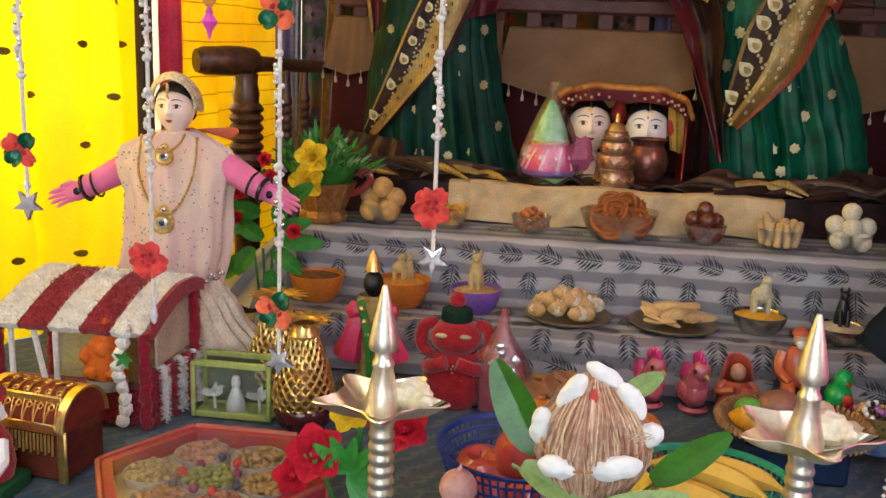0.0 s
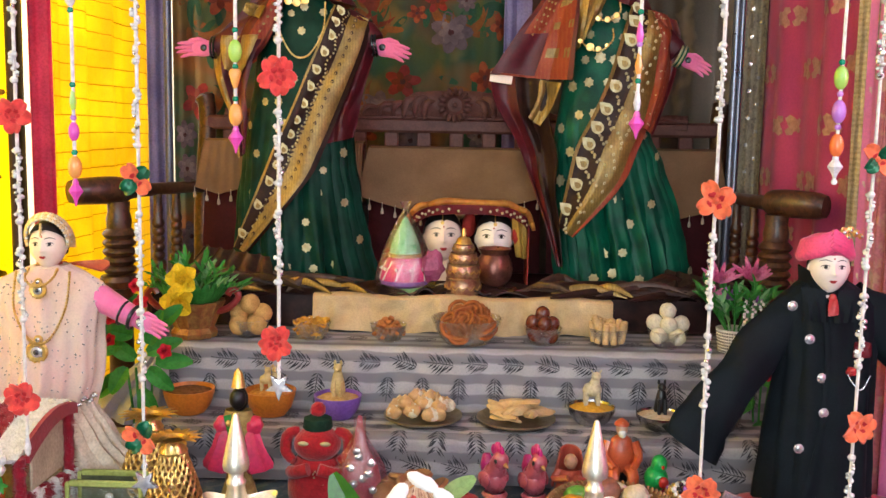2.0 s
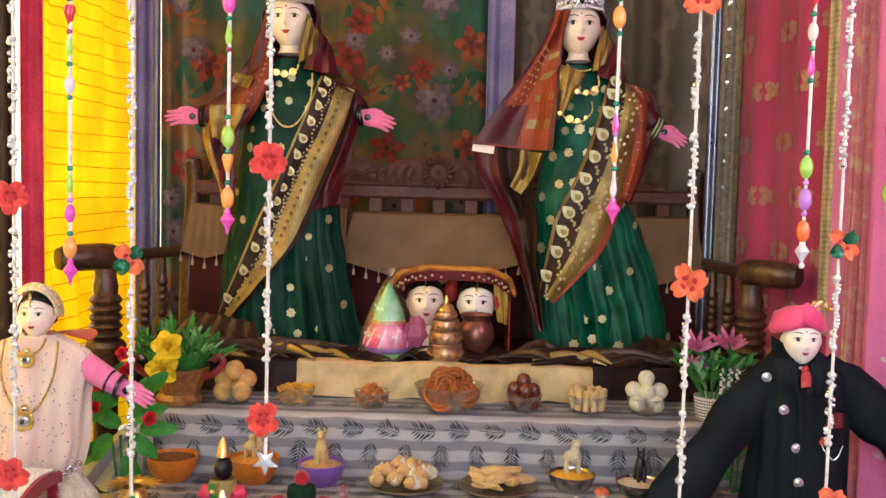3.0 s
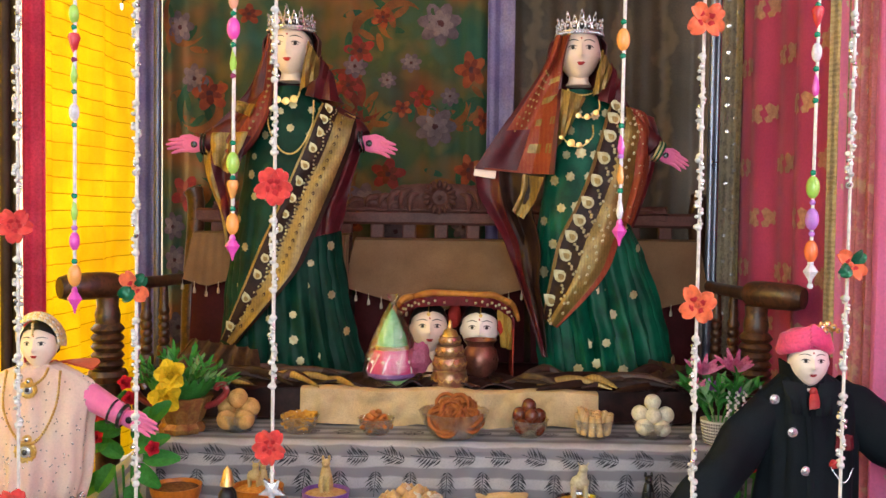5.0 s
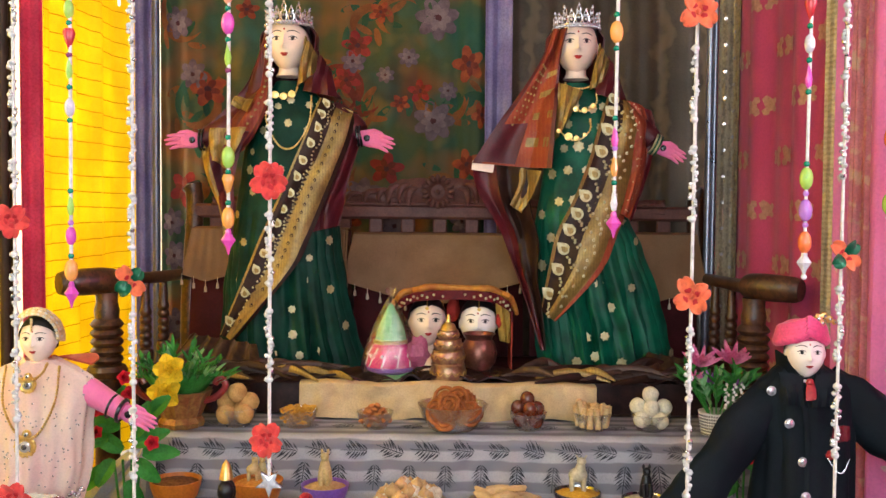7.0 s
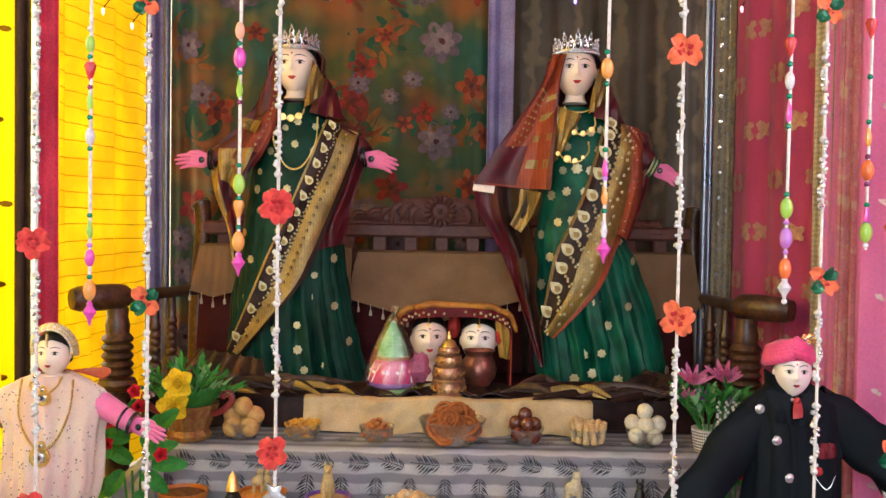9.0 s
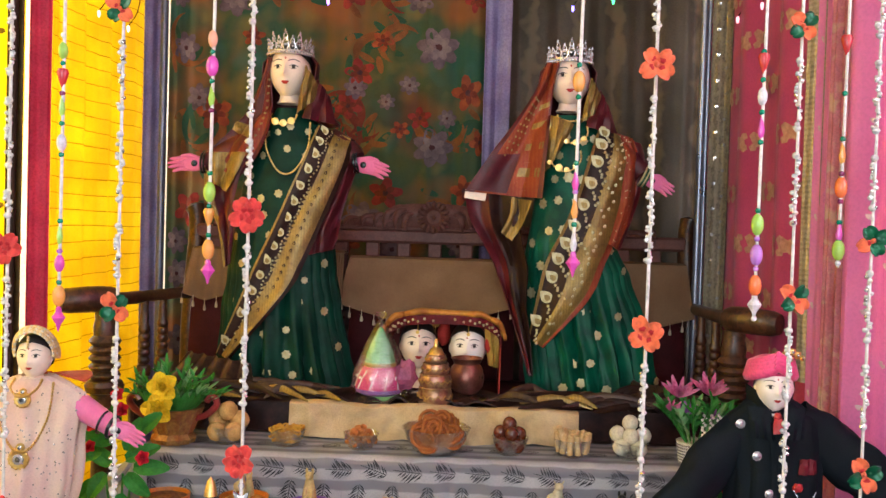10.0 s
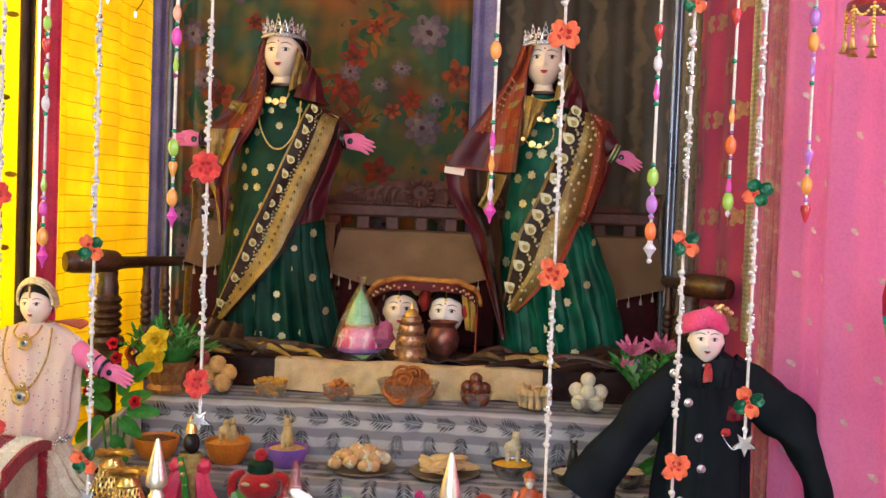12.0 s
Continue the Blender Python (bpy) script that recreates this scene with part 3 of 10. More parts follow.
curtain("floral_back_curtain", [(-0.88, 2.9), (-0.3, 2.92), (0.24, 2.9)], F, 2.45, FL_BASE, "dark green cloth backdrop printed with orange red and mauve flowers", 8, 0.006, 120, motif=[("flower_print", FL_PRINTS, florals)])
curtain("lavender_curtain", [(0.2, 2.86), (0.285, 2.87)], F, 2.45, LAVENDER, "narrow lavender satin curtain hanging on the backdrop", 1.2, 0.01, 16, lean=0.0)
curtain("brown_sheer_curtain", [(0.26, 2.9), (0.6, 2.91), (0.95, 2.88)], F, 2.45, SHEER_BROWN, "brown and gold sheer curtain behind the standing doll", 5, 0.0045, 110)
g = Geo()
g.lathe([(0.011, F), (0.011, 2.5)], (0.868, 2.6, 0), 14)
g.lathe([(0.006, F), (0.006, 2.5)], (0.884, 2.6, 0), 10)
solo("metal_pole", g, mat("dull_blue_steel", (0.24, 0.27, 0.35), (0.32, 0.34, 0.4), rough=0.3, metal=0.75), "thin grey steel upright pole", "pole")
g = Geo()
g.lathe([(0.012, F), (0.012, 2.5)], (-0.855, 2.76, 0), 14)
solo("metal_pole", g, mat("blue_grey_steel", (0.16, 0.17, 0.24), rough=0.35, metal=0.5), "blue grey steel upright pole at the corner", "pole")
g = Geo()
g.lathe([(0.013, F), (0.013, 2.5)], (-1.0, 2.03, 0), 12)
solo("wooden_pole", g, mat("thin_dark_wood", (0.05, 0.025, 0.015), rough=0.5), "thin dark wooden pole at the curtain edge", "pole")


def pink_motifs(g, at):
    """Pairs of mirrored three-lobed leaves in dull gold."""
    W, H = 0.95, 2.42
    for j in range(17):
        for i in range(5):
            u, v = (i + 0.5 * (j % 2) + 0.2) / 5, (j + 0.5) / 17
            for sd in (-1, 1):
                for ox, oz, r in ((0.026, 0.0, 0.02), (0.013, 0.016, 0.012), (0.013, -0.016, 0.012), (0.04, 0.01, 0.01), (0.04, -0.012, 0.009)):
                    sheet_star(g, at, min(0.97, max(0.02, u + sd * ox / W)), v + oz / H, r, W, H, 5, 0.8, 0, 0.4 * sd, 0.004)


def pale_motifs(g, at):
    W, H = 1.2, 2.42
    for j in range(24):
        for i in range(9):
            u, v = (i + 0.5 * (j % 2) + 0.25) / 9.4, (j + 0.5) / 24
            sheet_star(g, at, u, v, 0.0075, W, H, 3, 0.7, 0, 0.5, 0.004)
            sheet_star(g, at, u + 0.007 / W, v - 0.006 / H, 0.0055, W, H, 5, 0.8, 0, 0.9, 0.004)


curtain("pink_curtain", [(0.925, 2.72), (0.945, 2.35), (0.975, 1.95), (0.99, 1.8)], F, 2.45, PINK, "deep pink chiffon curtain with gold leaf motifs", 4, 0.012, motif=[("gold_motif", GOLD_PRINT, pink_motifs)])
curtain("sequin_curtain", [(0.895, 2.6), (0.945, 2.56)], F, 2.45, GREY_GOLD, "grey and gold sequin curtain border", 1, 0.006, 12, motif=[("sequin_print", DIAMANTE, lambda g, at: [sheet_star(g, at, 0.35 + 0.3 * (k % 2), 0.01 + k / 62, 0.006, 0.07, 2.42, 6, 0.8, 0, 0.2, 0.004) for k in range(60)])])
curtain("light_pink_curtain", [(0.965, 1.86), (1.0, 1.66), (1.13, 1.4), (1.3, 0.95), (1.5, 0.4)], F, 2.45, PINK_LIGHT, "light pink chiffon curtain with small white motifs", 6, 0.016, motif=[("white_motif", mat("pale_sequin", (0.85, 0.6, 0.6), rough=0.4), pale_motifs)])
curtain("salmon_curtain", [(0.962, 1.79), (0.972, 1.75), (0.982, 1.71)], F, 2.45, blotch(mat("salmon_net", (0.6, 0.21, 0.25), (0.5, 0.15, 0.18), rough=0.55, scale=16, fine=200, bump=0.3, transl=0.25), 30, 0.55, 0.65, (0.6, 0.42, 0.28), 0.7), "salmon net curtain edge flecked with gold", 2, 0.008, 30)
curtain("gold_lace_curtain", [(0.945, 1.9), (0.962, 1.835)], 0.5, 2.45, LACE, "gold sequin lace border hanging between pink curtains", 1, 0.006, 12)

# ---- stepped display under the printed tablecloth ----
g = Geo()
g.box((0.12, 2.06, 0.15), (1.42, 0.26, 0.24), 0, 0.004)
g.box((0.12, 1.82, 0.078), (1.5, 0.18, 0.096), 0, 0.004)
solo("display_steps", g, WOOD, "low wooden steps hidden under a printed tablecloth", "display stand")
CLOTH_PROFILE = [(2.2, 0.281), (1.925, 0.279), (1.913, 0.272), (1.905, 0.262), (1.897, 0.150), (1.888, 0.139), (1.732, 0.137), (1.720, 0.131), (1.712, 0.122), (1.703, F + 0.004)]
CLOTH_S = [0.0]
for (ya, za), (yb, zb) in zip(CLOTH_PROFILE, CLOTH_PROFILE[1:]):
    CLOTH_S.append(CLOTH_S[-1] + math.hypot(yb - ya, zb - za))


def cloth_at(x, s, off=0.0):
    i = max(k for k in range(len(CLOTH_S) - 1) if CLOTH_S[k] <= s or k == 0)
    t = min(1.0, (s - CLOTH_S[i]) / (CLOTH_S[i + 1] - CLOTH_S[i]))
    (ya, za), (yb, zb) = CLOTH_PROFILE[i], CLOTH_PROFILE[i + 1]
    y, z = ya + (yb - ya) * t, za + (zb - za) * t
    ny, nz = -(za - zb), (ya - yb)
    k = math.hypot(ny, nz) or 1
    front = abs(ny) / k
    w = 0.005 * front * (math.sin(x * 21 + 1.2 * math.sin(x * 7)) + 0.6 * math.sin(x * 47 + s * 9)) + 0.0012 * noise.noise(Vector((x * 18, s * 14, 0)))
    off += max(w, -0.004 * front) if front > 0.5 else 0.0008 * noise.noise(Vector((x * 18, s * 14, 0)))
    return Vector((x, y + ny / k * off, z + nz / k * off))


g = Geo()
g.grid(lambda u, v: cloth_at(-0.62 + 1.5 * u, v * CLOTH_S[-1]), 180, 130, 0, flip=True)
cloth = solo("tablecloth", g, CLOTH, "grey banded tablecloth printed with dark palm leaves", "tablecloth")
# the distance along the cloth drives its woven bands
run = cloth.data.attributes.new("run", "FLOAT", "POINT")
run.data.foreach_set("value", [v / 130 * CLOTH_S[-1] for v in range(131) for u in range(181)])


def palm_print(g, x, s, size, ang):
    """One printed palm: a stem with pairs of narrow leaflets."""
    ca, sa = math.cos(ang), math.sin(ang)

    def put(a, b):
        return cloth_at(x + a * ca - b * sa, s + a * sa + b * ca, 0.0022)
    for k in range(7):
        b0 = size * (-0.55 + 0.14 * k)
        for sd in (-1, 1):
            ln = size * (0.72 - 0.09 * abs(k - 2.5))
            ln *= rng.uniform(0.75, 1.15)
            a1, b1 = sd * ln * 0.72, b0 + ln * rng.uniform(0.5, 0.8)
            g.add([put(0, b0), put(a1 * 0.5, b0 + (b1 - b0) * 0.42 - 0.05 * size), put(a1, b1), put(a1 * 0.5, b0 + (b1 - b0) * 0.42 + 0.05 * size)], [(0, 1, 2, 3)], 0)
    g.add([put(-0.02 * size, -0.5 * size), put(0.02 * size, -0.5 * size), put(0.015 * size, 0.75 * size), put(-0.015 * size, 0.75 * size)], [(0, 1, 2, 3)], 0)


g = Geo()
for row, (s, size, ang) in enumerate([(0.2, 0.046, 1.2), (0.316, 0.05, 1.75), (0.375, 0.05, 0.0), (0.49, 0.045, 0.0), (0.555, 0.045, 1.8), (0.606, 0.055, 0.0), (0.66, 0.05, 1.8)]):
    for i in range(18):
        palm_print(g, -0.58 + 0.083 * i + 0.041 * (row % 2), s, size * rng.uniform(0.9, 1.1), ang + rng.uniform(-0.15, 0.15))
part("leaf_print", g, LEAF_PRINT, cloth)["kind"] = "stuff"


def part_w(name, geo, mats, parent, label=""):
    """A part whose geometry is given in the room's own coordinates."""
    ob = part(name, geo, mats, parent, label)
    m = parent.matrix_basis
    if parent.parent:
        m = parent.parent.matrix_basis @ parent.matrix_parent_inverse @ m
    ob.matrix_parent_inverse = m.inverted()
    return ob


# ---- carved wooden sofa ----
sofa = thing("wooden_sofa", "dark polished carved wooden sofa with maroon upholstery", "sofa", (0.06, 2.4, F))
TURNED = [(0.034, 0.0), (0.034, 0.03), (0.046, 0.034), (0.05, 0.05), (0.044, 0.062)]
for k in range(5):
    TURNED += [(0.030, 0.066 + k * 0.022), (0.036, 0.07 + k * 0.022), (0.041, 0.077 + k * 0.022), (0.036, 0.085 + k * 0.022)]
TURNED += [(0.029, 0.18), (0.031, 0.2), (0.026, 0.222), (0.028, 0.245)]
THIN = [(r * 0.42, z) for r, z in TURNED]
for sx, x0, xb in ((-1, -0.765, -0.725), (1, 0.845, 0.868)):
    g = Geo()
    g.lathe([(0.03, F), (0.03, 0.3), (0.042, 0.32), (0.042, 0.345)] + [(r, 0.35 + z) for r, z in TURNED], (x0, 2.07, 0), 22)
    part_w("arm_post", g, WOOD, sofa)
    g = Geo()
    g.tube(spline([(x0 + sx * 0.085, 1.985, 0.622), (x0 + sx * 0.02, 2.05, 0.624), (x0 - sx * 0.005, 2.1, 0.622)], 8), [0.026, 0.032, 0.033, 0.034, 0.034, 0.034, 0.033, 0.032, 0.03], 14)
    part_w("arm_scroll", g, WOOD, sofa)
    g = Geo()
    g.tube(spline([(x0, 2.07, 0.618), (x0 + (xb - x0) * 0.4, 2.3, 0.612), (xb, 2.66, 0.6)], 10), [0.026, 0.024, 0.02, 0.018, 0.018, 0.017, 0.017, 0.017, 0.017, 0.018, 0.02], 12)
    part_w("arm_rail", g, WOOD, sofa)
    for yy in (2.3, 2.46):
        g = Geo()
        g.lathe([(r, 0.355 + z) for r, z in THIN], (x0 + (xb - x0) * 0.55, yy, 0), 14)
        part_w("spindle", g, WOOD, sofa)
    g = Geo()
    g.tube(spline([(xb, 2.66, F), (xb, 2.67, 0.5), (xb - sx * 0.005, 2.72, 0.8), (xb + sx * 0.012, 2.74, 0.88)], 12), [0.024] * 11 + [0.028, 0.018], 12, squash=1.2)
    part_w("back_post", g, WOOD, sofa)
g = Geo()
g.box((0.065, 2.40, 0.315), (1.58, 0.56, 0.07), 0, 0.012)
part_w("seat_frame", g, WOOD, sofa)
g = Geo()
g.grid(lambda u, v: (-0.72 + 1.57 * u, 2.12 + 0.52 * v, 0.352 + 0.012 * math.sin(math.pi * u * 3) ** 2 * math.sin(math.pi * v) + 0.004 * noise.noise(Vector((u * 9, v * 5, 2)))), 60, 20, 0, thick=0.02)
part_w("seat_cushion", g, MAROON, sofa, "maroon upholstered seat")
for x0, x1 in ((-0.71, -0.225), (-0.205, 0.315), (0.335, 0.845)):
    g = Geo()
    g.grid(lambda u, v: (x0 + (x1 - x0) * u, 2.6 - 0.035 * (math.sin(math.pi * u) * math.sin(math.pi * v)) ** 0.4 + 0.06 * v, 0.36 + 0.375 * v), 16, 16, 0, thick=0.03)
    part_w("back_cushion", g, MAROON, sofa, "maroon padded back panel")
g = Geo()
g.box((0.07, 2.71, 0.797), (1.58, 0.034, 0.045), 0, 0.008)
part_w("top_rail", g, WOOD2, sofa)
for i in range(15):
    g = Geo()
    g.box((0.056 + (i - 7) * 0.1007, 2.715, 0.735), (0.044, 0.016, 0.09), 0, 0.004)
    part_w("back_slat", g, WOOD2, sofa)


def crest_top(x):
    a = abs(x - 0.05)
    return lerp_table([(0.0, 0.905), (0.07, 0.904), (0.133, 0.893), (0.16, 0.872), (0.195, 0.868), (0.265, 0.858), (0.3, 0.836), (0.42, 0.842), (0.6, 0.826), (0.8, 0.822)], a)[0] + 0.004 * math.sin(a * 70) * (a > 0.1)


g = Geo()
g.grid(lambda u, v: (-0.66 + 1.42 * u, 2.70 - 0.014 * math.sin(math.pi * v) ** 0.6 + 0.004 * math.sin(u * 60 + v * 4), 0.816 + (crest_top(-0.66 + 1.42 * u) - 0.816) * v), 160, 10, 0, thick=0.024)
g.tube([(-0.66 + 1.42 * k / 60, 2.694, 0.822) for k in range(61)], 0.006, 8)
part_w("carved_crest", g, WOOD2, sofa, "carved wooden crest with scrolling leaves")
# acanthus leaves: fat curled lobes with a ridge, leaning away from the flower
for sd in (-1, 1):
    for k, (ax, az, dx, dz, r) in enumerate([(0.062, 0.872, 0.03, -0.05, 0.011), (0.085, 0.885, 0.035, -0.055, 0.012), (0.115, 0.882, 0.04, -0.055, 0.012), (0.15, 0.866, 0.035, -0.035, 0.01), (0.185, 0.86, 0.045, -0.026, 0.009), (0.235, 0.852, 0.05, -0.02, 0.008), (0.12, 0.845, 0.035, -0.02, 0.008), (0.32, 0.834, 0.06, -0.006, 0.006), (0.41, 0.834, 0.06, -0.006, 0.006)]):
        g = Geo()
        p = Vector((0.05 + sd * ax, 2.684, az))
        e = Vector((sd * dx, 0, dz))
        g.tube(spline([p, p + e * 0.35 + Vector((sd * 0.014, -0.006, 0.01)), p + e * 0.75 + Vector((sd * 0.01, -0.006, 0.004)), p + e], 9), [r * f for f in (0.3, 0.65, 0.9, 1, 1, 0.95, 0.85, 0.7, 0.55, 0.5)], 9, squash=0.7)
        g.ball(p + e, (r * 0.7, r * 0.6, r * 0.7), 8, 6)
        part_w("carved_leaf", g, WOOD2, sofa)
g = Geo()
g.lathe([(0.0, 0.0), (0.022, -0.004), (0.032, 0.004), (0.042, 0.0)], (0.05, 2.68, 0.861), 24, rot=pose(0, 0, 0, 90).to_3x3().to_4x4())
g.ball((0.05, 2.672, 0.861), (0.008, 0.007, 0.008), 12, 8)
part_w("carved_flower", g, WOOD2, sofa)
for k in range(16):
    a = k * math.tau / 16
    g = Geo()
    g.ball((0.05 + 0.041 * math.cos(a), 2.672, 0.861 + 0.041 * math.sin(a)), (0.013, 0.007, 0.0078), 10, 7, 0, rot=Matrix.Rotation(-a, 4, "Y"))
    part_w("carved_petal", g, WOOD2, sofa)


def antimacassar(xa, xb, ztop, zlow, point, cut=0.0):
    """A cloth laid over the sofa back, its lower edge pointed and tasselled."""
    o = thing("sofa_back_cover", "beige cloth cover with tasselled edge over sofa back", "sofa cover", ((xa + xb) / 2, 2.6, zlow), group="sofa back covers")

    def low(u):
        return zlow - point * (1 - abs(2 * u - 1))

    def fn(u, v):
        w = 0.0 + cut * (1 - v)
        x = xa - w + (xb - xa + 2 * w) * u
        return (x, 2.553 + 0.052 * v - 0.005 * math.sin(math.pi * u) + 0.0015 * math.sin(u * 30), low(u) + (ztop - low(u)) * v)
    g = Geo()
    g.grid(fn, 30, 12, 0, thick=0.004)
    g.grid(lambda u, v: (xa + (xb - xa) * u, 2.605 + 0.09 * v, ztop + 0.006 * math.sin(math.pi * v)), 12, 4, 0, thick=0.004)
    part_w("cover_cloth", g, BEIGE, o)
    n = max(4, int((xb - xa) / 0.032))
    for k in range(n + 1):
        u = k / n
        x, y, z = fn(u, 0)
        g = Geo()
        g.lathe([(0.001, 0.0), (0.0012, -0.016), (0.0038, -0.021), (0.005, -0.034), (0.001, -0.036)], (x, y - 0.003, z + 0.004), 7)
        part_w("tassel", g, TASSEL, o)


antimacassar(-0.70, -0.585, 0.742, 0.605, 0.02, 0.015)
antimacassar(-0.205, 0.272, 0.728, 0.588, 0.075, 0.028)
antimacassar(0.5, 0.84, 0.735, 0.575, 0.05, 0.02)
antimacassar(-0.26, -0.222, 0.742, 0.6, 0.01, 0.002)

# ---- dolls in saris ----
DOLL_MATS = [GREEN_SARI, BROWN_SILK, GOLD_SILK, MAROON_SILK, FACE, HAIR, PINK_SKIN, BANGLE, BUTI, LIP, EYE_M, RUST_SILK]


def head(g, c, s, yaw, face, hair, lip, eye, neck=0.05, tilt=0.0):
    """A plain painted doll head: oval face with a narrow chin, hair cap, simple painted marks. s: half the height."""
    C = Vector(c)
    R = Matrix.Rotation(radians(yaw), 4, "Z") @ Matrix.Rotation(radians(tilt), 4, "X")

    def jaw(z):
        return 1 - 0.22 * max(0, -z) ** 1.9

    def relief(x, z):
        nose = math.exp(-(x / 0.085) ** 2) * (0.15 * math.exp(-((z + 0.17) / 0.1) ** 2) + 0.07 * math.exp(-((z - 0.05) / 0.2) ** 2))
        nose += 0.04 * math.exp(-(x / 0.15) ** 2 - ((z + 0.19) / 0.07) ** 2)
        mouth = 0.05 * math.exp(-(x / 0.17) ** 2 - ((z + 0.46) / 0.09) ** 2) + 0.07 * math.exp(-(x / 0.2) ** 2 - ((z + 0.85) / 0.14) ** 2)
        cheek = 0.035 * (math.exp(-((abs(x) - 0.38) / 0.18) ** 2 - ((z + 0.25) / 0.22) ** 2))
        socket = -0.05 * math.exp(-((abs(x) - 0.29) / 0.17) ** 2 - ((z - 0.1) / 0.12) ** 2)
        return nose + mouth + cheek + socket

    def on(x, z, off=0.006):
        """A point on the front of the face."""
        q = max(0.02, 1 - z * z - (x / (0.74 * jaw(z))) ** 2)
        return C + R @ (Vector((x, -0.8 * math.sqrt(q) - relief(x, z) - off, z)) * s)

    def fn(u, v):
        a, b = u * math.tau, (v - 0.5) * math.pi
        d = Vector((math.cos(a) * math.cos(b), math.sin(a) * math.cos(b), math.sin(b)))
        p = Vector((d.x * 0.74 * jaw(d.z), d.y * 0.8, d.z))
        if d.y < 0:
            p.y -= relief(p.x, p.z) * min(1, -d.y * 3)
        return C + R @ (p * s)
    g.grid(fn, 48, 36, face, wrap=True)

    def fn_h(u, v):
        a = u * math.tau
        f = max(0, -math.sin(a))
        low = 0.66 * f ** 0.7 - 0.55 * max(0, math.sin(a)) ** 0.5 + 0.02 * math.cos(2 * a) - 0.06 * (abs(math.cos(a)) < 0.06) * (f > 0)
        z = low + (1 - low) * math.sin(v * math.pi / 2)
        k = math.sqrt(max(0, 1 - z * z)) * 1.065
        return C + R @ (Vector((math.cos(a) * k * 0.75, math.sin(a) * k * 0.84 + 0.01, z * 1.055)) * s)
    g.grid(fn_h, 40, 10, hair, wrap=True)

    def patch(cx_, cz, w, h, mi, off, lift=0.0, n=12):
        ring = [on(cx_ + w * math.cos(k * math.tau / n), cz + h * math.sin(k * math.tau / n) + lift * (1 - math.cos(k * math.tau / n) ** 2), off) for k in range(n)]
        g.add([on(cx_, cz, off + 0.004)] + ring, [(0, 1 + k, 1 + (k + 1) % n) for k in range(n)], mi)
    for sd in (-1, 1):
        g.ball(C + R @ (Vector((sd * 0.72, 0.02, -0.06)) * s), (0.07 * s, 0.13 * s, 0.2 * s), 8, 6, face)
        patch(sd * 0.285, 0.085, 0.062, 0.066, eye, 0.01)
        g.tube([on(sd * (0.14 + 0.062 * k), 0.1 + 0.06 * math.sin(k * math.pi / 5 + 0.15), 0.01) for k in range(6)], [0.008 * s, 0.014 * s, 0.02 * s, 0.02 * s, 0.016 * s, 0.01 * s], 5, eye)
        g.tube([on(sd * (0.17 + 0.055 * k), 0.045 - 0.03 * math.sin(k * math.pi / 4), 0.006) for k in range(5)], 0.007 * s, 4, eye)
        g.tube([on(sd * (0.1 + 0.082 * k), 0.28 + 0.075 * math.sin(k * math.pi / 5.5 + 0.3), 0.008) for k in range(6)], [0.012 * s, 0.019 * s, 0.02 * s, 0.018 * s, 0.013 * s, 0.007 * s], 5, eye)
        patch(sd * 0.06, -0.44, 0.085, 0.034, lip, 0.012, 0.0)
    patch(0, -0.49, 0.1, 0.04, lip, 0.014)
    patch(0, 0.4, 0.032, 0.04, lip, 0.012)
    g.lathe([(0.46 * s, -0.72 * s - neck), (0.37 * s, -0.8 * s - neck * 0.5), (0.345 * s, -0.8 * s), (0.34 * s, -0.4 * s)], C, 20, face)


def doll_hand(g, c, way, s, mi, dark, up=(0, 0, 1)):
    """A flat stuffed doll palm with four close fingers and a thumb."""
    w = Vector(way).normalized()
    side = Vector((0, -1, 0))
    u = side.cross(w).normalized()
    if u.z < 0:
        u = -u
    R = Matrix((w, side, u)).transposed().to_4x4()
    C = Vector(c)
    g.ball(C + w * 0.48 * s, (0.58 * s, 0.16 * s, 0.37 * s), 14, 10, mi, rot=R)
    for k in range(4):
        b = C + w * 0.75 * s + u * (0.25 - 0.165 * k) * s
        ln = (0.82, 0.95, 0.9, 0.72)[k]
        g.tube([b, b + w * 0.45 * ln * s + u * 0.01 * s, b + w * 0.8 * ln * s - u * 0.02 * s * k, b + w * ln * s - u * 0.035 * s * k], [0.1 * s, 0.095 * s, 0.08 * s, 0.035 * s], 8, mi)
    b = C + w * 0.3 * s + u * 0.25 * s
    g.tube([b, b + w * 0.32 * s + u * 0.15 * s, b + w * 0.66 * s + u * 0.13 * s, b + w * 0.78 * s + u * 0.1 * s], [0.1 * s, 0.095 * s, 0.075 * s, 0.03 * s], 8, mi)
    g.ball(C + w * 0.42 * s + side * 0.15 * s, (0.15 * s, 0.03 * s, 0.15 * s), 10, 6, dark, rot=R)


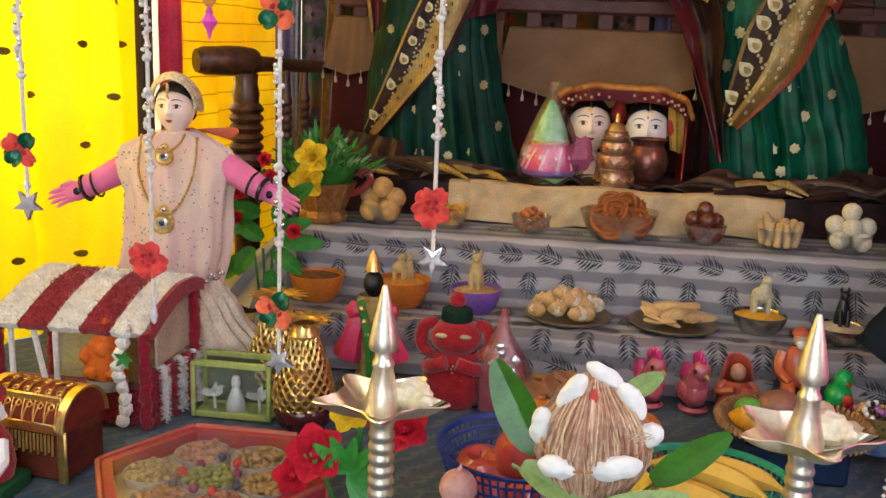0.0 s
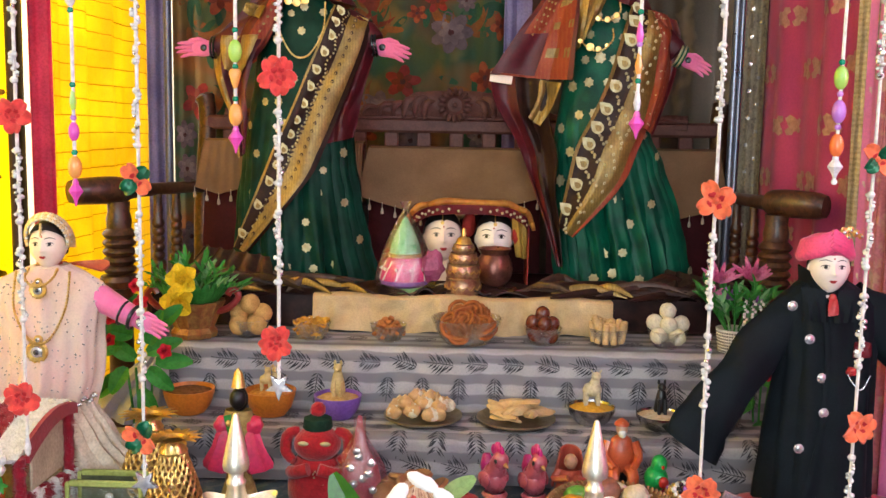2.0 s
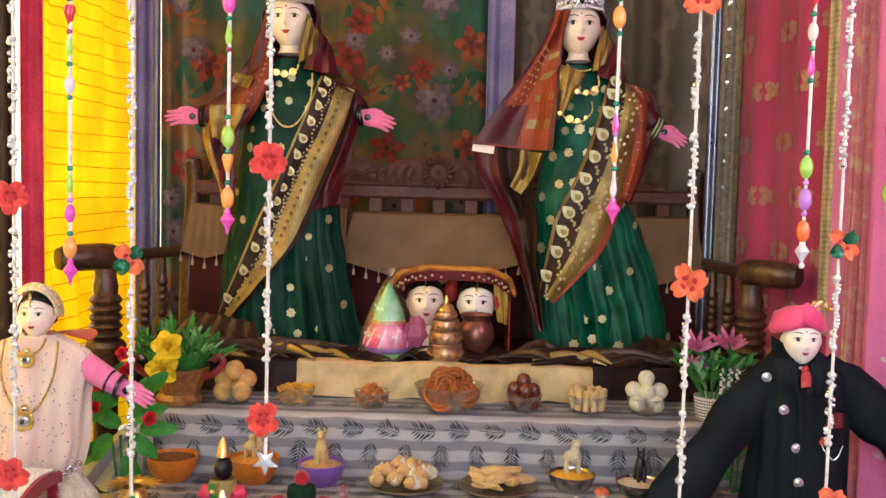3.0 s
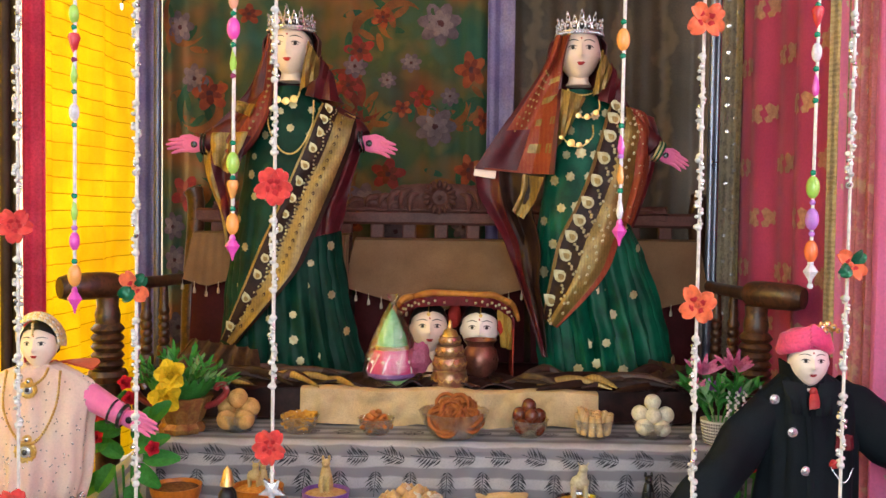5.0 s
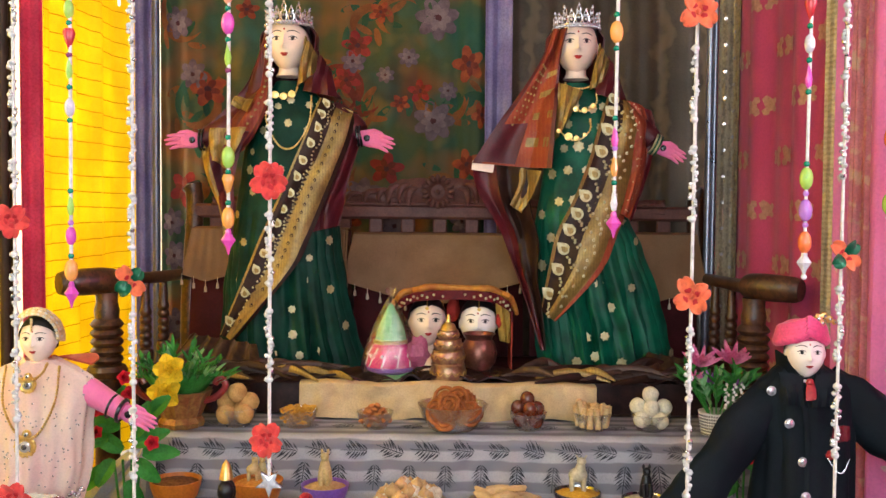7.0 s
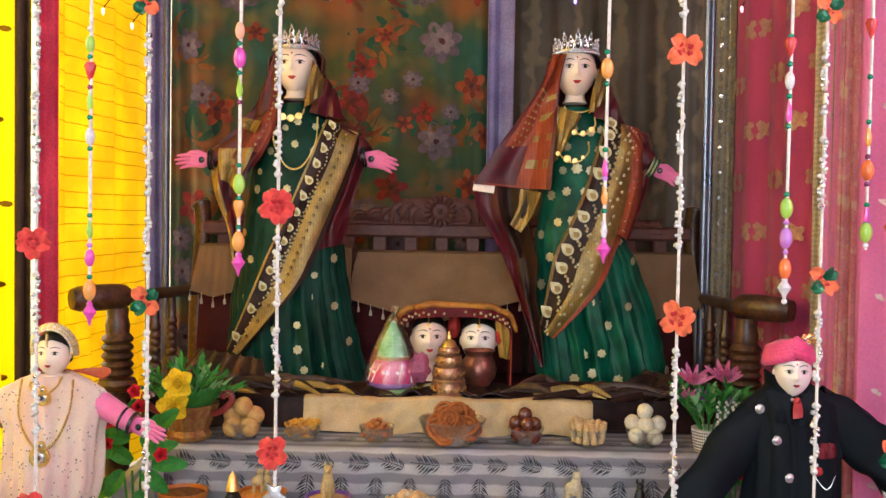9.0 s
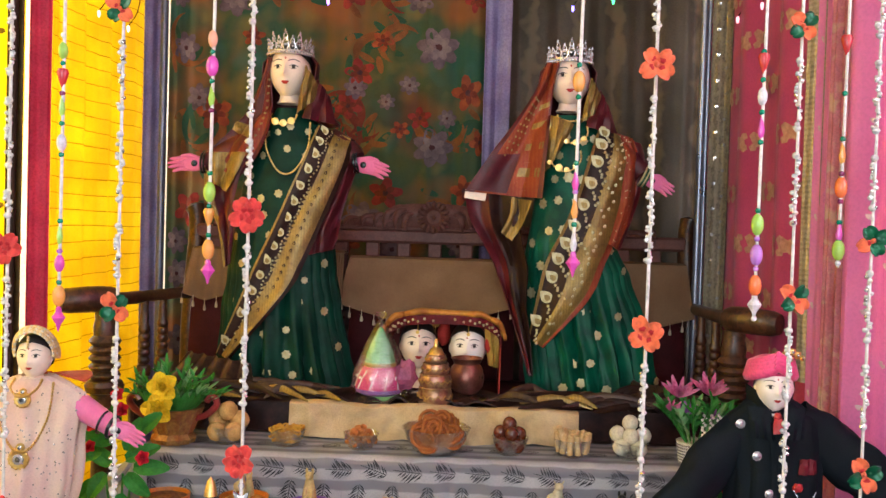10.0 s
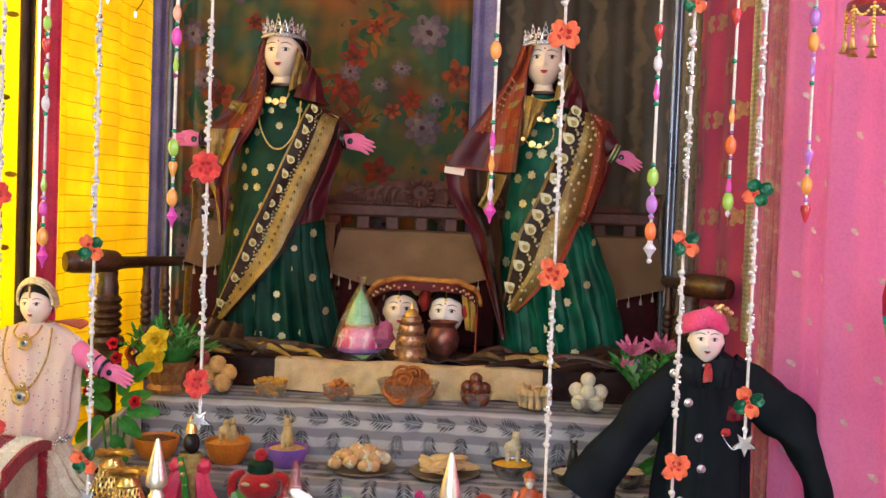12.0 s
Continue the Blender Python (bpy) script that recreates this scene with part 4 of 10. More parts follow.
class SariBody:
    """The draped body: an oval section that changes with height, with pleats below."""

    def __init__(self, table, cy, pleats, amp):
        self.t, self.cy, self.n, self.amp = table, cy, pleats, amp

    def dims(self, z):
        return lerp_table(self.t, z)

    def at(self, a, z):
        cx, rx, ry = self.dims(z)
        low = max(0, min(1, (0.85 - z) / 0.4))
        ph = self.n * 0.5 * a + 1.1 * math.sin(3 * a + z * 3) + 0.5 * noise.noise(Vector((a * 2, z * 2.5, 4)))
        f = 1.3 * abs(math.sin(ph)) ** 0.8 - 0.8 + 0.3 * math.sin(self.n * 1.3 * a + z * 6)
        k = 1 + self.amp * low * f + 0.03 * noise.noise(Vector((a * 2.5, z * 8, 1))) + 0.012 * noise.noise(Vector((a * 7, z * 24, 6)))
        return Vector((cx + rx * k * math.cos(a), self.cy + ry * k * math.sin(a), z))

    def front(self, x, z, off=0.0):
        cx, rx, ry = self.dims(z)
        q = max(-0.985, min(0.985, (x - cx) / rx))
        p = self.at(-math.acos(q), z)
        extra = 0.0 if abs((x - cx) / rx) < 0.985 else 1.0
        return Vector((x if extra else p.x, p.y - off, z))

    def shell(self, x, z, off):
        """Depth of a cloth that hangs loosely over the body and past its sides."""
        cx, rx, ry = self.dims(z)
        q = min(1.0, abs(x - cx) / (rx * 1.3))
        return self.cy - (ry * 1.06 + 0.004) * math.sqrt(max(0.04, 1 - q * q)) - off


def sheet(g, body, left, right, bands, off, folds=2.0, amp=0.006, n=34, seed=0.0):
    """A draped cloth between two edge curves (x, z); bands (from, to, material) run along it, with folds."""
    PL, PR = spline([(x, 0, z) for x, z in left], n), spline([(x, 0, z) for x, z in right], n)

    def at(w, v, lift=0.0):
        i = min(int(v * n), n - 1)
        t = v * n - i
        p = PL[i].lerp(PL[i + 1], t).lerp(PR[i].lerp(PR[i + 1], t), w)
        f = math.sin(w * folds * math.tau + seed + 1.6 * noise.noise(Vector((w * 2, v * 3, seed)))) + 0.7 * noise.noise(Vector((w * 5, v * 7, seed + 3)))
        return Vector((p.x, body.shell(p.x, p.z, off + amp * (0.9 + f) + lift), p.z))
    for u0, u1, mi in bands:
        g.grid(lambda u, v: at(u0 + (u1 - u0) * u, v), max(3, int(16 * (u1 - u0) + 2)), n, mi, thick=0.003)
    return at


def leaf_motif(g, at, w, v, size, ang, mi, heart):
    """An embroidered leaf that lies on a draped cloth."""
    c = at(w, v, 0.008)
    ring, core = [], []
    for k in range(12):
        a = k * math.tau / 12
        r = size * (0.72 + 0.28 * math.cos(a)) * (1.35 if k == 0 else 1)
        x, z = r * math.cos(a) * 1.05, r * math.sin(a) * 0.95
        d = Vector((x * math.cos(ang) - z * math.sin(ang), 0, x * math.sin(ang) + z * math.cos(ang)))
        ring.append(c + d)
        core.append(c + d * 0.5 + Vector((0, -0.0025, 0)))
    g.add([c + Vector((0, -0.001, 0))] + ring, [(0, 1 + k, 1 + (k + 1) % 12) for k in range(12)], mi)
    g.add(core, [tuple(range(12))], heart)


def zigzag(g, at, w, count, depth, mi):
    """A row of small woven points along a border."""
    for k in range(count):
        v0, v1 = k / count, (k + 1) / count
        g.add([at(w, v0, 0.003), at(w, v1, 0.003), at(w + depth, (v0 + v1) / 2, 0.003)], [(0, 1, 2)], mi)


def sari_doll(name, label, table, cy, hx, hz, yaw, amp, seed, build, green, buti):
    mats = list(DOLL_MATS)
    mats[0] = green
    body = SariBody(table, cy, 21, amp)
    g = Geo()
    z0, z1 = table[0][0], table[-1][0]
    g.grid(lambda u, v: body.at(u * math.tau, z0 + (z1 - z0) * v), 200, 60, 0, wrap=True)
    head(g, (hx, cy - 0.012, hz), 0.08, yaw, 4, 5, 9, 10, 0.035)

    # hood of the sari round the back and sides of the head, down to the shoulders
    def hood(u, v):
        a = radians(-22 + 224 * u)
        r = 1 + 0.05 * math.sin(v * 7 + u * 5)
        open_ = min(1, 0.25 + 2.2 * v)
        rad = (0.07 + 0.01 * math.sin(v * 3)) if v < 0.55 else 0.079 + 0.06 * ((v - 0.55) / 0.45) ** 1.5
        zz = hz + 0.088 - 0.24 * v ** 1.25
        return (hx + rad * r * math.cos(a) * open_, cy + 0.012 + 0.082 * math.sin(a) * open_ * r, zz)
    g.grid(hood, 34, 20, 3, thick=0.003)
    build(g, body)
    r2 = random.Random(seed)
    for j in range(12):
        for i in range(6):
            z = z0 + 0.05 + j * (0.76 / 12)
            cx, rx, ry = body.dims(z)
            x = cx + rx * (-0.86 + 0.36 * (i + 0.5 * (j % 2)) + r2.uniform(-0.12, 0.12))
            if abs((x - cx) / rx) > 0.93 or r2.random() < 0.22:
                continue
            p = body.front(x, z + r2.uniform(-0.014, 0.014), 0.0012)
            a = -math.acos(max(-0.98, min(0.98, (x - cx) / rx)))
            g.star(p, buti * r2.uniform(0.85, 1.15), (math.cos(a) * 0.7, math.sin(a), 0), 7, 0.74, 8, 0.0016, r2.uniform(0, 1))
    return solo(name, g, mats, label, "doll")


def doll_a(g, b):
    # border over the shoulder: brown with leaves, then gold
    at = sheet(g, b, [(-0.278, 1.115), (-0.301, 1.043), (-0.345, 0.932), (-0.389, 0.821), (-0.432, 0.725), (-0.479, 0.612), (-0.545, 0.455)], [(-0.177, 1.078), (-0.192, 1.005), (-0.226, 0.91), (-0.264, 0.814), (-0.301, 0.718), (-0.348, 0.627), (-0.508, 0.44)],
               [(0.0, 0.05, 2), (0.05, 0.44, 1), (0.44, 0.9, 2), (0.9, 1.0, 1)], 0.006, 1.4, 0.006, seed=1.0)
    for k in range(14):
        leaf_motif(g, at, 0.24, 0.04 + k * 0.07, 0.0165, 2.0 + 0.25 * math.sin(k * 2), 8, 2)
    zigzag(g, at, 0.45, 46, -0.1, 2)
    for k in range(60):
        v = 0.01 + k / 61
        g.ball(at(0.36 + 0.035 * math.sin(k * 1.05), v, 0.003), 0.0032, 5, 4, 8)
    for k in range(26):
        leaf_motif(g, at, 0.62, 0.02 + k * 0.037, 0.006, 1.2, 1, 2)
    # maroon cloth over the far arm, hanging behind the border
    sheet(g, b, [(-0.22, 1.10), (-0.22, 1.0), (-0.255, 0.9), (-0.29, 0.8), (-0.30, 0.74)], [(-0.165, 1.062), (-0.16, 1.03), (-0.178, 0.96), (-0.205, 0.86), (-0.222, 0.76)], [(0, 1, 3)], -0.012, 1.6, 0.008, seed=2.0)
    g.tube(spline([(-0.25, 2.44, 1.065), (-0.2, 2.425, 1.045), (-0.166, 2.41, 1.02)], 6), [0.05, 0.048, 0.044, 0.04, 0.036, 0.032, 0.028], 12, 3)
    doll_hand(g, (-0.172, 2.4, 1.012), (1, -0.1, -0.26), 0.064, 6, 7)
    for q in (0.0, 0.008):
        g.tube([(-0.172 + q + 0.004 * math.sin(k), 2.4 + 0.027 * math.cos(k * math.tau / 12), 1.012 + 0.029 * math.sin(k * math.tau / 12)) for k in range(13)], 0.0035, 6, 7)
    # the other arm and the veil that falls over it from the head
    g.tube(spline([(-0.47, 2.44, 1.065), (-0.55, 2.425, 1.03), (-0.615, 2.41, 0.998)], 6), [0.05, 0.05, 0.046, 0.042, 0.036, 0.03, 0.026], 12, 3)
    doll_hand(g, (-0.612, 2.4, 0.998), (-1, -0.1, -0.06), 0.062, 6, 7)
    for q in (0.0, 0.008):
        g.tube([(-0.608 - q, 2.4 + 0.026 * math.cos(k * math.tau / 12), 0.998 + 0.028 * math.sin(k * math.tau / 12)) for k in range(13)], 0.0035, 6, 7)
    veil = sheet(g, b, [(-0.435, 1.315), (-0.45, 1.254), (-0.483, 1.167), (-0.523, 1.112), (-0.58, 1.053), (-0.612, 1.012)], [(-0.415, 1.30), (-0.42, 1.24), (-0.413, 1.16), (-0.417, 1.09), (-0.452, 1.01), (-0.505, 0.95)],
                 [(0.0, 0.58, 3), (0.58, 0.9, 11), (0.9, 1.0, 3)], 0.022, 1.2, 0.009, seed=4.0)
    for k in range(18):
        leaf_motif(g, veil, 0.74, 0.1 + k * 0.05, 0.005, 0.5, 2, 2)
    sheet(g, b, [(-0.612, 1.02), (-0.612, 0.95), (-0.588, 0.87), (-0.55, 0.78), (-0.53, 0.7)], [(-0.47, 1.02), (-0.5, 0.95), (-0.512, 0.88), (-0.51, 0.8), (-0.515, 0.71)], [(0, 0.2, 2), (0.2, 1.0, 3)], 0.012, 1.5, 0.01, seed=6.0)
    sheet(g, b, [(-0.583, 1.03), (-0.586, 0.99), (-0.575, 0.94)], [(-0.475, 1.03), (-0.50, 0.97), (-0.535, 0.915)], [(0, 1, 2)], 0.036, 1.4, 0.008, 12, seed=7.0)
    sheet(g, b, [(-0.515, 1.118), (-0.525, 1.095)], [(-0.455, 1.105), (-0.47, 1.07)], [(0, 1, 2)], 0.044, 1.0, 0.006, 8, seed=8.0)
    # gold end of the veil beside the neck
    g.quad((-0.318, 2.37, 1.285), (-0.288, 2.39, 1.235), (-0.292, 2.372, 1.185), (-0.335, 2.355, 1.145), 2, 8, 10, 0.012, 0.006, 2)
    g.quad((-0.288, 2.40, 1.25), (-0.255, 2.42, 1.2), (-0.235, 2.4, 1.12), (-0.325, 2.38, 1.135), 3, 8, 10, 0.01, 0.008, 2)


def doll_b(g, b):
    at = sheet(g, b, [(0.524, 1.125), (0.503, 1.06), (0.47, 0.949), (0.428, 0.838), (0.383, 0.744), (0.361, 0.639), (0.342, 0.53)], [(0.628, 1.105), (0.639, 1.022), (0.613, 0.911), (0.572, 0.792), (0.548, 0.737), (0.505, 0.641), (0.384, 0.50)],
               [(0.0, 0.06, 2), (0.06, 0.44, 1), (0.44, 0.88, 2), (0.88, 1.0, 11)], 0.006, 1.3, 0.007, seed=3.0)
    for k in range(11):
        v = 0.03 + k * 0.089
        leaf_motif(g, at, 0.22, v, 0.023, 2.4, 8, 2)
        for q in range(6):
            g.ball(at(0.28 + 0.05 * q * (1 if q % 2 else 0.6), min(1, v + 0.03 + 0.011 * q), 0.004), 0.0045, 6, 4, 8)
    zigzag(g, at, 0.45, 40, -0.07, 2)
    for k in range(30):
        leaf_motif(g, at, 0.66 + 0.05 * math.sin(k * 2), 0.02 + k * 0.032, 0.0055, 1.2, 8, 2)
    # rust and gold end over the near arm
    arm = sheet(g, b, [(0.575, 1.122), (0.6, 1.03), (0.59, 0.92), (0.56, 0.8)], [(0.652, 1.09), (0.664, 1.03), (0.645, 0.91), (0.59, 0.78)], [(0, 0.75, 11), (0.75, 1.0, 3)], 0.014, 1.3, 0.008, seed=5.0)
    for k in range(40):
        g.ball(arm(rng.uniform(0.1, 0.7), rng.uniform(0.03, 0.95), 0.003), 0.0022, 5, 3, 8)
    g.tube(spline([(0.57, 2.44, 1.06), (0.63, 2.425, 1.03), (0.662, 2.41, 1.0)], 6), [0.052, 0.05, 0.046, 0.042, 0.038, 0.033, 0.028], 12, 3)
    doll_hand(g, (0.664, 2.4, 0.994), (1, -0.1, -0.5), 0.056, 6, 7)
    for q in range(4):
        w = Vector((0.9, 0, -0.43))
        c = Vector((0.658, 2.4, 0.997)) + w * 0.005 * q
        g.tube([c + Vector((0.43, 0, 0.9)) * 0.029 * math.sin(k * math.tau / 12) + Vector((0, 0.026 * math.cos(k * math.tau / 12), 0)) for k in range(13)], 0.003, 6, 0 if q % 2 else 8)
    # the wide end of the sari drawn out to a paper tag at one side
    veil = sheet(g, b, [(0.372, 1.312), (0.342, 1.226), (0.277, 1.123), (0.216, 1.041), (0.15, 0.938)], [(0.408, 1.31), (0.394, 1.239), (0.388, 1.161), (0.378, 1.05), (0.368, 0.922)],
                 [(0.0, 0.12, 3), (0.12, 0.55, 11), (0.55, 0.94, 11), (0.94, 1.0, 3)], 0.03, 1.3, 0.008, seed=6.5)
    g.grid(lambda u, v: veil(0.04 + 0.5 * u, 0.74 + 0.24 * v, 0.004), 8, 8, 3, thick=0.002)
    for k in range(9):
        g.grid(lambda u, v: veil(0.6 + 0.32 * u, 0.3 + 0.075 * k + 0.045 * v, 0.003), 5, 3, 2 if k % 2 else 11, thick=0.001)
    for k in range(26):
        leaf_motif(g, veil, 0.2 + 0.3 * ((k * 0.37) % 1), 0.3 + 0.018 * k, 0.004, 1.0, 2, 2)
    sheet(g, b, [(0.15, 0.94), (0.165, 0.859), (0.23, 0.749), (0.261, 0.67), (0.296, 0.574), (0.345, 0.42)], [(0.30, 0.935), (0.315, 0.813), (0.335, 0.718), (0.333, 0.623), (0.345, 0.543), (0.358, 0.42)], [(0, 0.45, 3), (0.45, 1, 1)], 0.008, 1.8, 0.012, seed=9.0)
    sheet(g, b, [(0.285, 0.925), (0.28, 0.87), (0.256, 0.822)], [(0.342, 0.915), (0.32, 0.85), (0.288, 0.8)], [(0, 1, 2)], 0.028, 1.2, 0.006, 12, seed=1.4)
    g.box((0.18, 2.392, 0.928), (0.062, 0.004, 0.026), 4, 0.001, rot=Matrix.Rotation(radians(8), 4, "Y"))
    g.quad((0.498, 2.37, 1.27), (0.528, 2.39, 1.22), (0.51, 2.372, 1.17), (0.475, 2.352, 1.14), 2, 8, 10, 0.012, 0.006, 2)
    g.quad((0.528, 2.40, 1.24), (0.56, 2.42, 1.18), (0.58, 2.4, 1.115), (0.49, 2.37, 1.13), 3, 8, 10, 0.02, 0.008, 2)
    g.quad((0.385, 2.352, 1.16), (0.45, 2.345, 1.135), (0.40, 2.35, 1.04), (0.378, 2.355, 1.0), 2, 8, 10, 0.012, 0.005, 2)


sari_doll("sari_doll", "standing doll draped in dark green sari with gold border", [(0.352, -0.36, 0.2, 0.13), (0.464, -0.371, 0.182, 0.12), (0.578, -0.38, 0.17, 0.11), (0.69, -0.383, 0.157, 0.1), (0.79, -0.38, 0.147, 0.092), (0.9, -0.362, 0.146, 0.085), (1.05, -0.345, 0.145, 0.07), (1.1, -0.36, 0.1, 0.058), (1.165, -0.371, 0.04, 0.042)], 2.44, -0.372, 1.272, -3, 0.14, 5, doll_a, GREEN_SARI, 0.0125)
sari_doll("sari_doll", "standing doll draped in bright green sari with brown border", [(0.352, 0.544, 0.176, 0.13), (0.476, 0.527, 0.172, 0.12), (0.553, 0.51, 0.17, 0.112), (0.7, 0.482, 0.153, 0.1), (0.79, 0.466, 0.13, 0.092), (0.894, 0.475, 0.125, 0.085), (1.05, 0.487, 0.12, 0.07), (1.1, 0.47, 0.1, 0.058), (1.165, 0.442, 0.04, 0.042)], 2.44, 0.442, 1.27, -2, 0.2, 9, doll_b, GREEN_SARI2, 0.0155)


def tiara(x, y, z, r, h, yaw):
    """A crown of wire loops set with stones, highest in the middle."""
    o = thing("tiara", "silver diamante tiara on the doll's head", "crown", (x, y, z), yaw, "silver tiaras")
    g = Geo()
    g.grid(lambda u, v: ((r + 0.003 * v) * math.cos(math.pi * (u * 1.5 + 0.75)), (r + 0.003 * v) * math.sin(math.pi * (u * 1.5 + 0.75)), 0.012 * v + 0.004 * math.cos((u - 0.5) * 3)), 30, 2, 0, thick=0.004)
    for k in range(34):
        a = math.pi * ((k + 0.5) / 34 * 1.5 + 0.75)
        g.ball(((r + 0.005) * math.cos(a), (r + 0.005) * math.sin(a), 0.008), 0.0042, 6, 5)
    part("band", g, DIAMANTE, o)
    for k in range(15):
        u = (k + 0.5) / 15
        a = math.pi * (u * 1.5 + 0.75)
        hh = h * (0.4 + 0.6 * math.cos((u - 0.5) * 3.0) ** 2) * (1 if k % 2 == 1 else 0.74)
        out, side = Vector((math.cos(a), math.sin(a), 0)), Vector((-math.sin(a), math.cos(a), 0))
        p = out * r + Vector((0, 0, 0.012))
        w = 0.0085

        def loop(cz, rw, rh, n=10):
            return [p + out * 0.06 * cz + side * rw * math.sin(q * math.tau / n) + Vector((0, 0, cz - rh * math.cos(q * math.tau / n))) for q in range(n + 1)]
        g = Geo()
        g.tube(loop(hh * 0.33, w, hh * 0.3), 0.0017, 5)
        g.tube(loop(hh * 0.7, w * 0.65, hh * 0.2), 0.0015, 5)
        for cz, rr in ((hh * 0.33, 0.0042), (hh * 0.64, 0.0034), (hh * 0.95, 0.0038), (hh * 1.06, 0.0022)):
            g.ball(p + out * (0.06 * cz + 0.002) + Vector((0, 0, cz)), rr, 6, 5)
        for sd in (-1, 1):
            g.ball(p + side * sd * w * 1.1 + Vector((0, 0, hh * 0.45)), 0.0028, 6, 4)
        part("filigree_loop", g, DIAMANTE, o)


tiara(-0.372, 2.428, 1.312, 0.062, 0.056, -3)
tiara(0.442, 2.428, 1.31, 0.061, 0.054, -2)


def necklace(x0, y0, z0, w, drop, label, beads, pend, at=None):
    o = thing("necklace", label, "necklace", (x0, y0, z0 - drop))
    pts = spline([(x0 - w, y0 + 0.02, z0), (x0 - w * 0.95, y0, z0 - drop * 0.5), (x0 - w * 0.35, y0 - 0.008, z0 - drop * 0.94), (x0 + w * 0.35, y0 - 0.008, z0 - drop * 0.94), (x0 + w * 0.95, y0, z0 - drop * 0.5), (x0 + w, y0 + 0.02, z0)], beads)
    g = Geo()
    g.tube(pts, 0.0016, 5)
    for p in pts:
        g.ball(p, 0.0032, 6, 4)
    part_w("chain", g, GOLD, o)
    for dx, dz, r in pend:
        g = Geo()
        g.lathe([(0, -0.0015), (r, -0.0015), (r, 0.0005), (r * 0.8, 0.001), (r * 0.75, 0.0004), (0, 0.0008)], (x0 + dx, y0 - 0.012, z0 + dz), 14, rot=pose(0, 0, 0, 90).to_4x4())
        part_w("pendant", g, GOLD, o)


necklace(-0.362, 2.352, 1.12, 0.062, 0.15, "long gold bead chain on a green sari doll", 46, [])
necklace(-0.378, 2.368, 1.145, 0.036, 0.03, "gold coin choker round the doll's neck", 16, [(-0.02, -0.024, 0.0105), (0.003, -0.028, 0.0105), (0.026, -0.022, 0.0105)])
necklace(0.445, 2.378, 1.165, 0.036, 0.02, "gold choker round the doll's white neck", 16, [])
necklace(0.452, 2.352, 1.13, 0.04, 0.05, "gold coin necklace on a green sari doll", 20, [(-0.02, -0.044, 0.0085), (0.004, -0.047, 0.0085), (0.028, -0.036, 0.0085)])
necklace(0.43, 2.345, 1.06, 0.045, 0.06, "gold pendant chain on a green sari doll", 20, [(-0.045, -0.035, 0.007), (-0.018, -0.05, 0.011), (0.004, -0.055, 0.008), (0.026, -0.045, 0.006)])

# gathered ends of the saris lying over the front of the seat
g = Geo()
g.grid(lambda u, v: (-0.70 + 1.52 * u, 2.105 + 0.2 * v, 0.366 + 0.02 * abs(math.sin(u * 40 + 3 * math.sin(u * 13) + v * 3)) * (1 - 0.5 * v) + 0.014 * noise.noise(Vector((u * 14, v * 4, 5)))), 200, 10, 0, thick=0.004)
g.grid(lambda u, v: (-0.70 + 1.52 * u, 2.115 - 0.008 * math.sin(u * 50 + 2 * math.sin(u * 9)) * (1 - v) - 0.004, 0.29 + 0.08 * v), 160, 6, 0, thick=0.004)
solo("seat_drape", g, mat("dark_brown_silk_drape", (0.035, 0.012, 0.01), (0.015, 0.006, 0.006), rough=0.5, scale=24), "dark brown and gold silk folds lying along sofa seat", "drape")
HEM = mat("brown_gold_hem", (0.07, 0.034, 0.016), (0.035, 0.014, 0.01), rough=0.45, scale=50, metal=0.2)
for k in range(70):
    x, y = rng.uniform(-0.62, 0.78), rng.uniform(2.1, 2.24)
    if -0.13 < x < 0.3:
        continue
    L, a = rng.uniform(0.1, 0.3), rng.uniform(-0.7, 0.7)
    z = 0.376 + rng.uniform(0, 0.012)
    pts = spline([(x - L / 2 * math.cos(a), y - L / 2 * math.sin(a), z), (x, y, z + rng.uniform(0.006, 0.03)), (x + L / 2 * math.cos(a), y + L / 2 * math.sin(a), z)], 7)
    g = Geo()
    g.tube(pts, [0.002, 0.006, 0.009, 0.01, 0.009, 0.007, 0.005, 0.002], 9, 0, squash=0.4)
    solo("sari_fold", g, GOLD_SILK if k % 7 == 0 else (BROWN_SILK, HEM)[k % 2], "crumpled gold and brown sari fold on the seat", "drape", group="sari folds")
for xa, xb, za, zb in ((-0.62, -0.43, 0.46, 0.37), (-0.60, -0.40, 0.42, 0.36), (0.63, 0.78, 0.42, 0.36), (0.66, 0.8, 0.38, 0.35)):
    g = Geo()
    g.quad((xa, 2.3, za), (xb, 2.25, za - 0.02), (xb + 0.03, 2.15, zb), (xa - 0.04, 2.16, zb), 0, 40, 14, 0.02, 0.016, 5, 0)
    solo("sari_hem", g, HEM, "brown and gold sari hem spread over the seat", "drape", group="sari folds")
g = Geo()
g.grid(lambda u, v: (-0.285 + 0.745 * u, 2.078 - 0.012 * (1 - v) + 0.007 * math.sin(u * 26 + 2 * math.sin(u * 11) + v * 2) + 0.012 * noise.noise(Vector((u * 24, v * 3.2, 8))) + 0.03 * max(0, v - 0.82) / 0.18, 0.284 + 0.088 * min(1, v / 0.82) + 0.004 * math.sin(u * 17) + 0.004 * max(0, v - 0.82)), 110, 14, 0, thick=0.004)
solo("cream_cloth", g, CREAM, "rumpled cream cloth draped along the seat front", "cloth")

